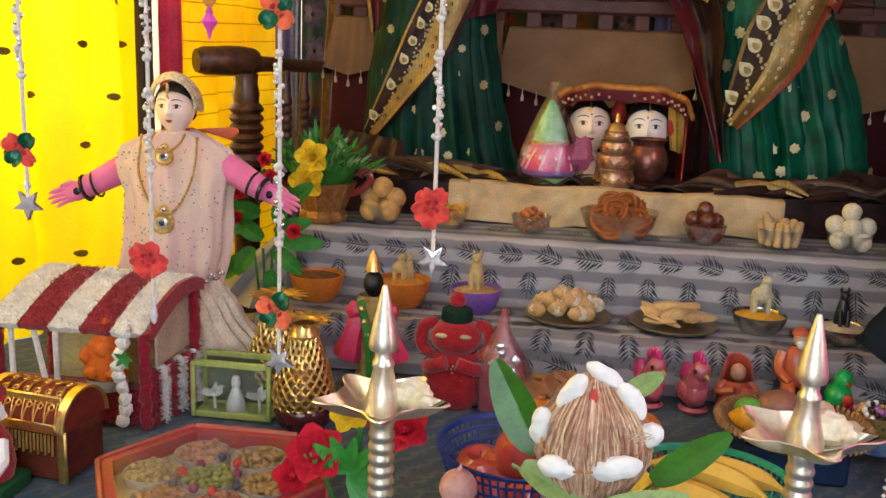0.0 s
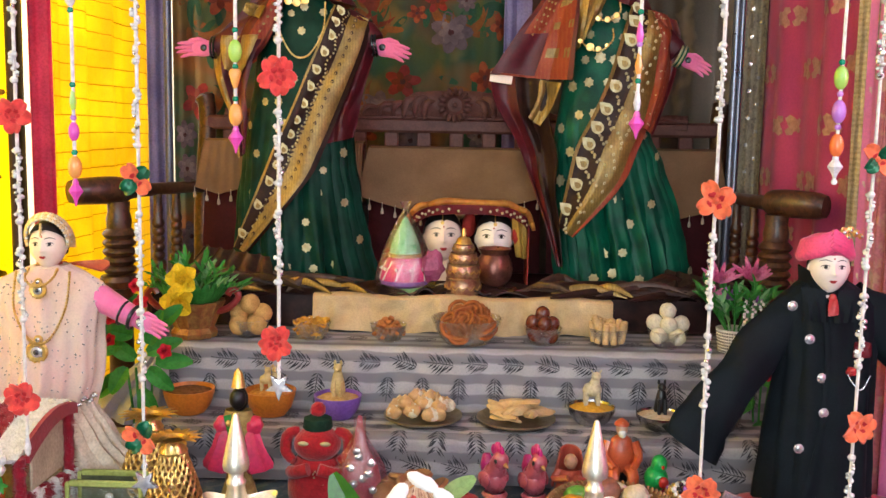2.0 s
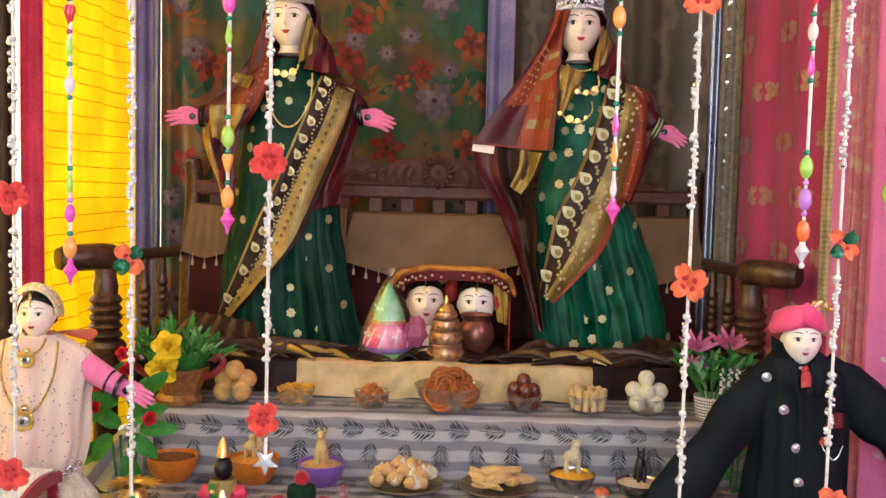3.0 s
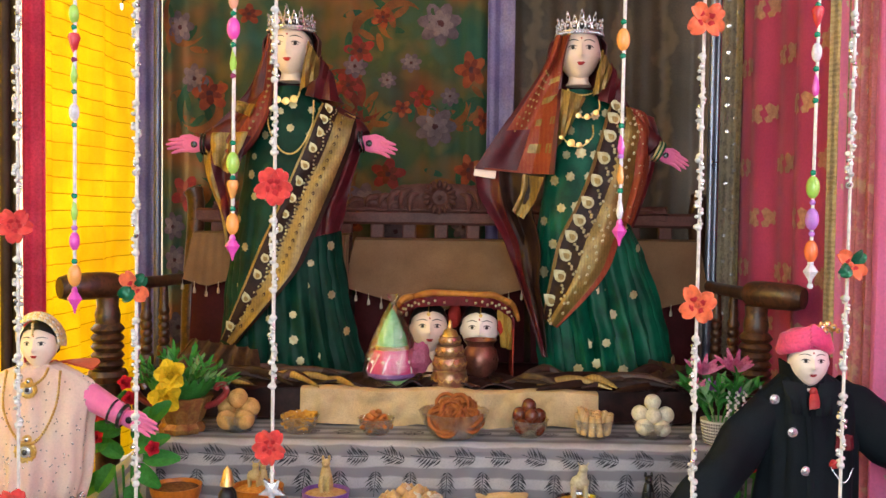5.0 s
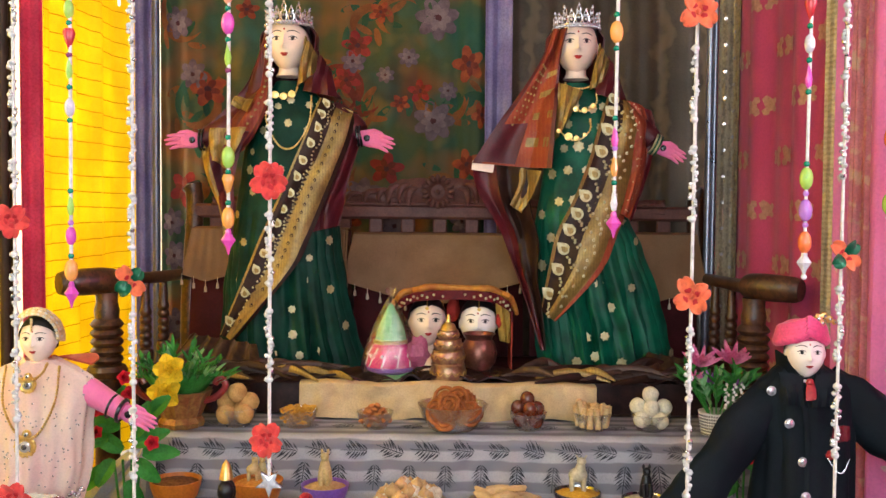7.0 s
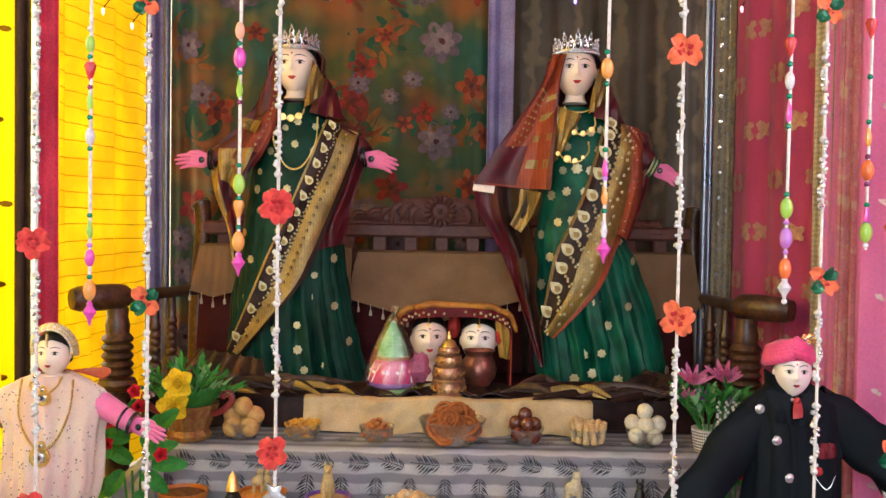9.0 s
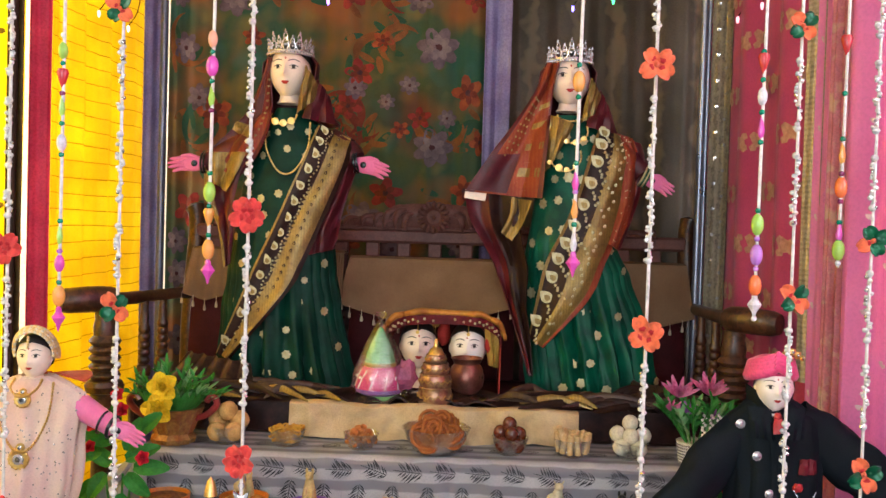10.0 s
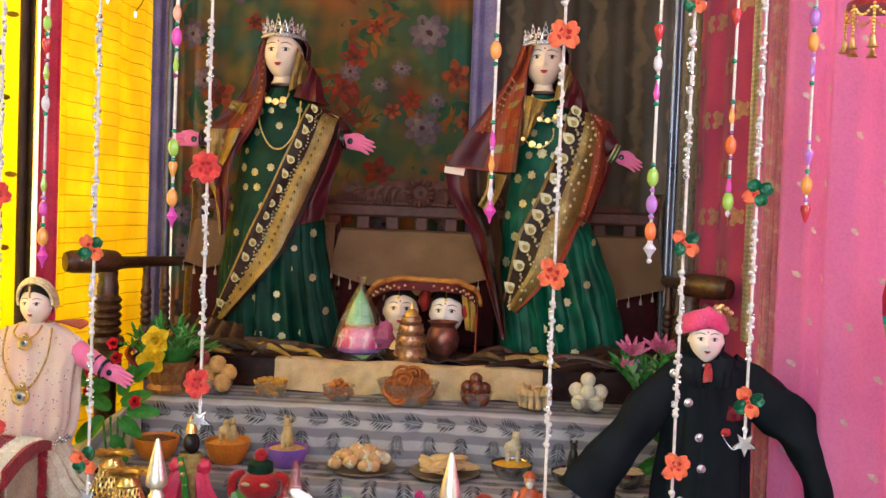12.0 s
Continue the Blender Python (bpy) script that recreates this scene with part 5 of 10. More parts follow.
# ---- two doll heads under a red shawl ----
for x, y, z, yaw, fm, nm in ((0.028, 2.4, 0.487, 4, FACE, "festival mask with painted face and dark hair on seat"), (0.172, 2.4, 0.485, -3, FACE_WHITE, "festival mask with white painted face and dark hair")):
    g = Geo()
    head(g, (0, 0, z - 0.36), 0.071, yaw, 0, 1, 2, 3, 0.07, -4)
    g.tube([(0, -0.03, z - 0.36 + 0.0735), (0, -0.05, z - 0.36 + 0.066), (0, -0.064, z - 0.36 + 0.05)], 0.0014, 5, 4)
    g.star((0, -0.066, z - 0.36 + 0.044), 0.0062, (0, -1, 0.3), 6, 0.7, 4, 0.0015)
    solo("festival_mask", g, [fm, HAIR, LIP, EYE_M, GOLD, DIAMANTE], nm, "mask", (x, y, 0.362), group="pair of festival masks")
SHAWL = mat("red_gold_shawl", (0.42, 0.06, 0.02), (0.3, 0.025, 0.02), rough=0.5, scale=30)
o = thing("shawl", "red and orange gold-trimmed shawl over two doll heads", "shawl", (0.1, 2.42, 0.365))


def shawl_at(u, v, off=0.0):
    a = math.pi * (1.06 - 1.12 * u)
    k = 1 + off
    s = 0.165 * k
    x = 0.102 + s * math.copysign(abs(math.cos(a)) ** 0.55, math.cos(a))
    z = 0.465 + (0.116 * k) * max(0, math.sin(a)) ** 0.5 - 0.1 * max(0, -math.sin(a) + 0.02) - (0.1 if abs(u - 0.5) > 0.47 else 0) * 1
    return Vector((x, 2.36 + 0.14 * v + 0.008 * math.sin(u * 40), z - 0.03 * v))


g = Geo()
g.grid(lambda u, v: shawl_at(u, v), 44, 8, 0, thick=0.004)
part_w("shawl_cloth", g, SHAWL, o)
g = Geo()
g.tube([shawl_at(0.1 + 0.8 * k / 36, 0, 0.07) + Vector((0, 0.004 * math.sin(k * 1.7), 0.003 * math.sin(k * 0.9))) for k in range(37)], [0.005 + 0.005 * math.sin(math.pi * k / 36) ** 0.5 for k in range(37)], 10)
part_w("gold_roll", g, mat("orange_gold_silk", (0.5, 0.22, 0.04), (0.38, 0.13, 0.03), rough=0.45, scale=40, metal=0.15), o, "orange gold rolled edge")
g = Geo()
g.grid(lambda u, v: shawl_at(0.12 + 0.76 * u, 0, 0.012) + Vector((0, -0.012, -0.026 * v)), 40, 2, 0, thick=0.004)
part_w("trim", g, mat("maroon_trim", (0.14, 0.01, 0.014), rough=0.5, scale=40), o, "maroon band with beads")
g = Geo()
for k in range(24):
    p = shawl_at(0.2 + 0.6 * k / 23, 0, 0.012)
    g.ball(p + Vector((0, -0.018, -0.011 - 0.006 * (k % 2))), 0.0042, 6, 4)
part_w("bead_row", g, BUTI, o)["kind"] = "stuff"
g = Geo()
g.quad((0.215, 2.37, 0.575), (0.265, 2.38, 0.56), (0.262, 2.39, 0.43), (0.235, 2.38, 0.44), 0, 6, 8, 0.01, 0.006, 2)
part_w("lining", g, mat("yellow_lining", (0.5, 0.3, 0.06), rough=0.5, scale=30), o)
g = Geo()
SCARLET = mat("scarlet_cloth", (0.5, 0.04, 0.03), rough=0.7)
g.ball((0.232, 2.375, 0.5), (0.012, 0.01, 0.026), 10, 8, 0, rough=0.2)
part_w("red_tuft", g, SCARLET, o)
g = Geo()
g.ball((0.1, 2.43, 0.52), (0.02, 0.02, 0.036), 10, 8, 0, rough=0.2)
part_w("red_tuft", g, SCARLET, o)

# ---- hanging strings of beads ----
FOIL = mat("pale_foil_bead", (0.8, 0.78, 0.76), (0.55, 0.53, 0.52), rough=0.28, metal=0.45, scale=90, bump=0.1)
PEARL = mat("clear_white_bead", (0.82, 0.8, 0.78), (0.7, 0.67, 0.65), rough=0.2, spec=0.7, scale=80, transl=0.2)
CORD = mat("white_cord", (0.8, 0.74, 0.7), rough=0.5, scale=30)
CLEAR = mat("clear_plastic_bead", (0.75, 0.7, 0.75), (0.9, 0.85, 0.9), rough=0.12, spec=0.8, transl=0.3)


def plastic(name, c):
    return mat(name, c, tuple(min(1, v * 1.3) for v in c), rough=0.16, spec=0.7, transl=0.35, bump=0.02, var=0.1, coat=0.5)


PLASTIC = {"g": plastic("emerald_bead", (0.0, 0.22, 0.12)), "l": plastic("lime_bead", (0.4, 0.62, 0.12)), "m": plastic("magenta_bead", (0.72, 0.1, 0.5)), "a": plastic("amber_bead", (0.8, 0.38, 0.1)),
           "p": plastic("purple_bead", (0.5, 0.2, 0.6)), "o": plastic("orange_bead", (0.85, 0.2, 0.06)), "r": plastic("red_bead", (0.6, 0.04, 0.05)), "c": CLEAR, "k": plastic("wine_bead", (0.25, 0.03, 0.12)), "w": mat("white_bead", (0.85, 0.82, 0.78), rough=0.2, coat=0.4),
           "n": plastic("peach_bead", (0.8, 0.42, 0.3))}
PETAL = {"red": mat("coral_red_felt", (0.72, 0.06, 0.045), (0.6, 0.04, 0.04), rough=0.7, sheen=0.3, scale=60), "orange": mat("orange_felt", (0.82, 0.16, 0.06), (0.7, 0.11, 0.05), rough=0.7, sheen=0.3, scale=60), "deep": mat("hollow_shade_red", (0.5, 0.025, 0.03), (0.4, 0.02, 0.025), rough=0.75, scale=60), "green": mat("green_foil", (0.0, 0.13, 0.05), (0.0, 0.07, 0.03), rough=0.3, metal=0.3, scale=60)}
SHAPES = {"s": (0.0043, 0.0042), "d": (0.0072, 0.013), "D": (0.0093, 0.0155), "L": (0.0052, 0.0165), "X": (0.0105, 0.0205), "h": (0.0088, 0.0155)}
BEAD_MESH = {}


def bead_mesh(shape, col):
    key = shape + col
    if key not in BEAD_MESH:
        r, h = SHAPES[shape]
        g = Geo()
        if shape == "X":
            g.lathe([(0.0008, h), (0.45 * r, 0.55 * h), (0.4 * r, 0.45 * h), (r, 0), (0.35 * r, -0.5 * h), (0.0008, -h)], (0, 0, 0), 6)
        elif shape == "h":
            g.lathe([(0.001, h * 0.7), (0.75 * r, h * 0.85), (r, h * 0.5), (0.6 * r, -0.3 * h), (0.001, -h)], (0, 0, 0), 10)
        elif shape == "L":
            g.lathe([(0.001, h), (0.5 * r, 0.6 * h), (r, -0.3 * h), (0.7 * r, -0.8 * h), (0.001, -h)], (0, 0, 0), 8)
        else:
            g.ball((0, 0, 0), (r, r, h), 10, 8)
        BEAD_MESH[key] = g.mesh("bead", PLASTIC[col])
    return BEAD_MESH[key]


def cluster_geo(length, seed):
    """A stretch of small faceted foil beads crowded round the cord."""
    r2 = random.Random(seed)
    g = Geo()
    n = max(4, int(length / 0.0046))
    for k in range(n):
        z = -length * (k + 0.5) / n
        a = r2.uniform(0, 6.28)
        r = r2.uniform(0.0026, 0.0044)
        R = Matrix.Rotation(r2.uniform(0, 3), 4, "X") @ Matrix.Rotation(r2.uniform(0, 3), 4, "Z")
        c = (0.0036 * math.cos(a), 0.0036 * math.sin(a), z)
        mi = 0 if r2.random() < 0.45 else (1 if r2.random() < 0.75 else 2)
        if k % 2:
            g.box(c, (r * 1.9, r * 1.9, r * 1.5), mi, r * 0.5, rot=R)
        else:
            g.ball(c, (r, r, r * r2.uniform(0.7, 1.1)), 6, 4, mi, rot=R)
    for z in (-0.002, -length + 0.002):
        g.ball((0, 0, z), (0.0056, 0.0056, 0.0052), 9, 7, 1)
    return g


def bead_flower(g, col, r, seed, mi_a=0, mi_b=1):
    """A felt flower of cupped, crumpled petals."""
    r2 = random.Random(seed)
    n = 4 if col != "full" else 5
    for k in range(n):
        a = k * math.tau / n + 0.75 + r2.uniform(-0.15, 0.15)
        w = Vector((math.cos(a), 0, math.sin(a)))
        side = Vector((-math.sin(a), 0, math.cos(a)))
        mi = mi_b if (col == "mixed" and k % 2 == 0) or (col == "greenish" and k != 2) else mi_a
        ln, wd, tw = r * r2.uniform(0.98, 1.14), r * r2.uniform(0.5, 0.6), r2.uniform(-0.3, 0.3)

        def fn(u, v):
            t = v * 0.98 + 0.01
            c = 2 * (u - 0.5)
            b = wd * 0.86 * c * math.sin(math.pi * (0.06 + 0.78 * t)) ** 0.6
            reach = ln * t * (1 - 0.16 * (1 - abs(c)) ** 2 * t - 0.1 * abs(c) ** 3 * t)
            lift = 0.32 * r * math.sin(t * 2.6) + 0.22 * r * c * c * t + tw * b * 0.5 + 0.03 * r * math.sin(c * 7 + k) * t
            return w * reach + side * b + Vector((0, -lift - 0.002, 0))
        g.grid(fn, 10, 9, mi, thick=0.0014)
        # shade in each red petal's hollow, put in as a darker red lump
        p = w * r * 0.42 + Vector((0, -r * 0.2, 0))
        g.ball(p + Vector((0, -r * 0.16, 0)), (r * 0.2, r * 0.07, r * 0.2), 9, 7, 2 if mi == mi_a else mi, rough=0.5, seed=seed + k * 1.7)
    g.ball((0, -0.004, 0), (r * 0.2, r * 0.22, r * 0.2), 8, 6, mi_a, rough=0.3, seed=seed)


def bead_string(x, y, z_end, items, label, group="hanging bead strings"):
    """items: (z, kind, ...) with kind 'c' for a silver cluster (z to z2), 'f' for a flower, '*' for a star, or a bead's shape and colour."""
    o = thing("bead_string", label, "bead string", (x, y, z_end), group=group)
    g = Geo()
    g.tube([(0, 0, 2.5 - z_end), (0.002, 0, 1.2 - z_end if z_end < 1.1 else 0.6), (0, 0, 0)], 0.0025, 6)
    part("cord", g, CORD, o)
    for k, it in enumerate(items):
        z = it[0] - z_end
        if it[1] == "c":
            ob = part("beading", cluster_geo(it[0] - it[2], int(x * 1000) + k), [FOIL, PEARL, SILVER], o)
            ob["kind"] = "stuff"
            ob.matrix_basis = pose(0, 0, z)
        elif it[1] == "f":
            g = Geo()
            bead_flower(g, it[2], it[3] * 0.74, k + int(x * 100))
            ob = part("felt_flower", g, [PETAL[it[4]], PETAL["green"], PETAL["deep"]], o)
            ob.matrix_basis = pose(0, -0.004, z, 0, rng.uniform(-20, 20), rng.uniform(-15, 15))
        elif it[1] == "*":
            g = Geo()
            g.star((0, 0, 0), 0.02, (0, -1, 0), 5, 0.42, 0, 0.0035, 0.31)
            g.star((0, 0, 0), 0.02, (0, 1, 0), 5, 0.42, 0, 0.0035, 0.31)
            g.tube(spline([(0, 0, 0.018), (0.004, 0, 0.024), (0, 0, 0.03), (-0.004, 0, 0.024), (0, 0, 0.018)], 8), 0.0012, 5)
            ob = part("star", g, DIAMANTE, o, "silver plastic star")
            ob.matrix_basis = pose(0, 0, z)
        else:
            ob = new("bead", bead_mesh(it[1][0], it[1][1]))
            ob.parent = o
            ob.matrix_basis = pose(0, 0, z)
    return o


def silver_run(z_top, z_bot, skip=(), seg=0.1, gap=0.035):
    """Silver clusters alternating with bare cord, leaving room for the flowers."""
    out, z = [], z_top
    while z - seg * 0.6 > z_bot:
        e = max(z_bot, z - seg)
        if not any(e - 0.025 < s < z + 0.025 for s in skip):
            out.append((z, "c", e))
            z = e - gap
        else:
            s = [s for s in skip if e - 0.025 < s < z + 0.025][0]
            if z - (s + 0.045) > 0.03:
                out.append((z, "c", s + 0.045))
            z = s - 0.045
    return out


def Z(p):
    """Height on the strings' plane for a place down the string, in hundredths of the visible height."""
    return 1.109 - 0.00784 * p


SIL = "silver bead string on white cord with red felt flowers"
bead_string(-0.675, 1.03, 0.462, silver_run(1.5, 0.6, (0.9,)) + [(0.9, "f", "full", 0.03, "red"), (0.533, "f", "mixed", 0.032, "red"), (0.462, "*")], SIL)
bead_string(-0.512, 1.03, 0.33, silver_run(1.5, 0.45, (1.19, 0.792)) + [(1.19, "f", "full", 0.03, "red"), (0.792, "f", "full", 0.032, "red"), (0.405, "f", "full", 0.034, "red"), (0.335, "Lc")], SIL)
bead_string(-0.353, 1.045, 0.275, silver_run(1.5, 0.4, (1.145, 0.708)) + [(1.145, "f", "mixed", 0.03, "orange"), (0.708, "f", "mixed", 0.032, "orange"), (0.348, "f", "mixed", 0.034, "orange"), (0.278, "*")], "silver bead string with orange and green felt flowers")
bead_string(-0.16, 1.04, 0.425, silver_run(1.5, 0.54, (0.85,)) + [(0.85, "f", "full", 0.036, "red"), (0.49, "f", "full", 0.034, "red"), (0.425, "*")], SIL)
bead_string(0.422, 1.02, 0.226, silver_run(1.5, 0.36, (1.08, 0.697)) + [(1.08, "f", "flat", 0.036, "orange"), (0.697, "f", "flat", 0.036, "orange"), (0.301, "f", "full", 0.034, "orange"), (0.226, "*")], "silver bead string with orange red felt flowers and star")
bead_string(0.627, 1.025, 0.24, silver_run(1.5, 0.28, (1.14, 0.755, 0.397)) + [(1.14, "f", "mixed", 0.03, "orange"), (0.755, "f", "mixed", 0.032, "orange"), (0.397, "f", "flat", 0.032, "orange"), (0.24, "*")], "silver bead string with orange and green felt flowers")
bead_string(0.74, 1.03, 0.434, silver_run(1.5, 0.57, (0.84,)) + [(0.84, "f", "greenish", 0.032, "orange"), (0.505, "f", "mixed", 0.034, "orange"), (0.434, "*")], "silver bead string with green and orange felt flowers")
COL = "coloured plastic bead string on white cord"
bead_string(-0.425, 1.01, 0.685, [(Z(p), k) for p, k in ((-30, "lg"), (-12, "sg"), (1.2, "sw"), (4, "dl"), (6.3, "sg"), (9, "hr"), (11.8, "sk"), (14, "Ll"), (17.3, "sg"), (20.8, "dc"), (23, "sg"), (35.2, "sg"), (37.5, "Ll"), (40.7, "sp"), (43, "dm"), (46.5, "sg"), (49, "Da"), (53, "Xm")) if k != "lg"], COL)
bead_string(-0.216, 1.035, 0.764, [(Z(p), k) for p, k in ((-22, "hr"), (-14, "sg"), (0.6, "dn"), (3, "sg"), (5.6, "Dm"), (8.4, "sg"), (11, "Ll"), (13.8, "sk"), (25.5, "sg"), (29, "Dl"), (31.6, "sg"), (33.7, "ha"), (37, "sg"), (39.7, "Da"), (43.6, "Xm"))], COL)
bead_string(0.315, 1.02, 0.797, [(Z(p), k) for p, k in ((-13, "Dl"), (-10, "sg"), (4, "sg"), (7, "Da"), (9.8, "sg"), (21.8, "sg"), (25, "Lm"), (27, "sp"), (30, "La"), (33, "sg"), (36, "Lc"), (40, "Xm"))], COL)
bead_string(0.572, 1.01, 0.722, [(Z(p), k) for p, k in ((-20, "lg"), (1, "sg"), (3, "hr"), (6, "sg"), (9, "dc"), (11.8, "sg"), (14.5, "Lm"), (17.2, "sg"), (29.5, "sg"), (32, "Dl"), (34.6, "sp"), (37.5, "Dp"), (40, "sp"), (43, "Do"), (46.5, "Xc"), (49, "sc")) if k != "lg"], COL)
bead_string(0.698, 1.04, 0.8, [(z, k) for z, k in ((1.12, "hr"), (1.05, "sg"), (0.985, "sg"), (0.965, "La"), (0.935, "sk"), (0.915, "Do"), (0.895, "sk"), (0.865, "sg"), (0.852, "Lm"), (0.838, "sg"), (0.825, "Dl"), (0.806, "sc"))], COL)
bead_string(0.824, 1.05, 0.803, [(z, k) for z, k in ((1.14, "sg"), (1.125, "Dp"), (1.105, "sg"), (1.085, "Da"), (1.065, "sp"), (1.045, "Lp"), (1.02, "sg"), (0.925, "sp"), (0.9, "hp"), (0.878, "sg"), (0.855, "Da"), (0.832, "sp"), (0.81, "hr"))], COL)


# ---- bowls of sweets on the upper step ----
T1, T2 = 0.2815, 0.1405
GLASS = glass("clear_glass_bowl", (0.85, 0.9, 0.9), 0.08, 0.35)
FILM = glass("cellophane", (0.95, 0.97, 0.97), 0.06, 0.72)
LADDU = mat("gram_flour_sweet", (0.62, 0.36, 0.13), (0.5, 0.27, 0.09), rough=0.85, scale=60, fine=300, bump=0.7)
SEV = mat("yellow_fried_noodle", (0.68, 0.36, 0.05), (0.55, 0.25, 0.03), rough=0.6, scale=60)
SHAKAR = mat("fried_diamond_snack", (0.5, 0.18, 0.055), (0.36, 0.11, 0.03), rough=0.55, scale=60)
CHAKLI = mat("fried_spiral_snack", (0.4, 0.13, 0.035), (0.26, 0.075, 0.02), rough=0.6, scale=50, bump=0.6)
JAMUN = mat("brown_syrup_sweet", (0.16, 0.035, 0.014), (0.1, 0.02, 0.01), rough=0.25, scale=40, coat=0.3)
STICKS = mat("cream_stick_snack", (0.68, 0.48, 0.25), (0.55, 0.34, 0.14), rough=0.7, scale=50)
WHITE_SWEET = mat("coconut_sweet", (0.72, 0.66, 0.5), (0.6, 0.54, 0.4), rough=0.9, scale=60, fine=300, bump=0.8)
FRIED = mat("golden_dumpling", (0.62, 0.41, 0.21), (0.52, 0.31, 0.13), rough=0.6, scale=40)


def glass_bowl(x, y, z, r, h, label, lobes=0):
    o = thing("glass_bowl", label, "bowl", (x, y, z), group="bowls of sweets")
    g = Geo()
    g.lathe([(0.0, 0.0), (r * 0.58, 0.0), (r * 0.66, 0.004), (r * 0.86, h * 0.5), (r, h), (r * 0.96, h), (r * 0.82, h * 0.5), (r * 0.6, 0.007), (0.0, 0.006)], (0, 0, 0), 28, ripple=0.02 if lobes else 0, lobes=lobes)
    part("glass", g, GLASS, o).visible_shadow = False
    return o


def fill(o, name, mesh, spots):
    for k, (x, y, z, rx, ry, rz) in enumerate(spots):
        ob = new(name, mesh)
        ob.parent = o
        ob.matrix_basis = pose(x, y, z, rx, ry, rz)


def heap(n, r, z0, h, seed, tilt=40):
    r2 = random.Random(seed)
    out = []
    for k in range(n):
        q = math.sqrt((k + 0.5) / n)
        a = k * 2.4 + r2.uniform(-0.3, 0.3)
        out.append((r * q * math.cos(a), r * q * math.sin(a), z0 + h * (1 - q * q) + r2.uniform(-0.002, 0.002), r2.uniform(-tilt, tilt), r2.uniform(-tilt, tilt), r2.uniform(0, 360)))
    return out


o = glass_bowl(-0.422, 1.995, T1, 0.049, 0.045, "glass bowl heaped with yellow round laddus")
m = Geo().ball((0, 0, 0), 0.024, 14, 10, 0, rough=0.06, seed=1).mesh("laddu", LADDU)
fill(o, "laddu", m, [(-0.024, -0.016, 0.03, 0, 0, 0), (0.02, -0.02, 0.032, 30, 0, 50), (0.0, 0.024, 0.032, 0, 40, 0), (-0.028, 0.01, 0.056, 10, 0, 0), (0.028, 0.006, 0.056, 0, 0, 80), (0.0, -0.002, 0.08, 0, 20, 10)])
o = glass_bowl(-0.272, 1.99, T1, 0.047, 0.042, "glass bowl of yellow fried sev noodles")
r2 = random.Random(4)
for k in range(46):
    g = Geo()
    c = Vector((r2.uniform(-0.03, 0.03), r2.uniform(-0.03, 0.03), r2.uniform(0.014, 0.05)))
    a = r2.uniform(0, 6.28)
    g.tube([c + Vector((0.014 * math.cos(a + q), 0.014 * math.sin(a + q), 0.004 * math.sin(3 * q + k))) for q in (0, 0.7, 1.4, 2.1, 2.8)], 0.0022, 5)
    part("sev", g, SEV, o)
o = glass_bowl(-0.087, 1.985, T1, 0.045, 0.04, "small glass bowl of orange brown fried diamonds")
m = Geo().box((0, 0, 0), (0.017, 0.014, 0.009), 0, 0.003).mesh("fried_diamond", SHAKAR)
fill(o, "fried_diamond", m, heap(22, 0.036, 0.018, 0.034, 2) + heap(16, 0.028, 0.012, 0.024, 3))
o = glass_bowl(0.1, 1.98, T1, 0.084, 0.062, "large glass bowl heaped with spiral chaklis", 12)


def chakli_mesh(seed, r=0.026):
    g = Geo()
    r2 = random.Random(seed)
    pts = [(r * (0.3 + 0.7 * k / 30) * math.cos(k * 0.42), r * (0.3 + 0.7 * k / 30) * math.sin(k * 0.42), 0.003 * math.sin(k * 0.8 + seed)) for k in range(31)]
    g.tube(pts, [0.0042 + 0.0008 * (k % 2) for k in range(31)], 7)
    return g.mesh("chakli", CHAKLI)


for q in range(3):
    m = chakli_mesh(q, 0.027 + 0.003 * q)
    fill(o, "chakli", m, [(x, y, z, 55 + 25 * rng.uniform(-1, 1), rng.uniform(-35, 35), rng.uniform(-60, 60)) for x, y, z, *_ in heap(8, 0.058, 0.028 + 0.008 * q, 0.036, 5 + q)])
o = glass_bowl(0.282, 1.985, T1, 0.046, 0.042, "glass bowl of dark brown gulab jamuns")
m = Geo().ball((0, 0, 0), (0.018, 0.018, 0.0195), 14, 10, 0, rough=0.05, seed=2).mesh("gulab_jamun", JAMUN)
fill(o, "gulab_jamun", m, [(-0.02, -0.014, 0.026, 0, 0, 0), (0.018, -0.018, 0.024, 0, 0, 0), (0.0, 0.02, 0.03, 0, 0, 0), (-0.024, 0.008, 0.05, 0, 0, 0), (0.022, 0.006, 0.048, 0, 0, 0), (0.002, -0.02, 0.052, 0, 0, 0), (-0.002, 0.004, 0.072, 0, 0, 0)])
o = glass_bowl(0.436, 1.985, T1, 0.047, 0.044, "glass bowl of upright cream stick snacks")
m = Geo().lathe([(0.001, 0.0), (0.0075, 0.002), (0.0085, 0.03), (0.0075, 0.05), (0.001, 0.053)], (0, 0, 0), 9).mesh("stick_snack", STICKS)
fill(o, "stick_snack", m, [(0.033 * math.cos(k * 0.63), 0.033 * math.sin(k * 0.63), 0.008, 8 * math.sin(k), 8 * math.cos(k * 2), 0) for k in range(10)] + [(0.015 * math.cos(k * 1.3), 0.015 * math.sin(k * 1.3), 0.014, 14 * math.sin(k * 2), 14 * math.cos(k), 0) for k in range(5)] + [(-0.02, -0.01, 0.03, 12, -20, 0)])
o = glass_bowl(0.576, 1.985, T1, 0.048, 0.042, "glass bowl of white coconut laddus")
m = Geo().ball((0, 0, 0), 0.02, 14, 10, 0, rough=0.1, seed=5).mesh("coconut_laddu", WHITE_SWEET)
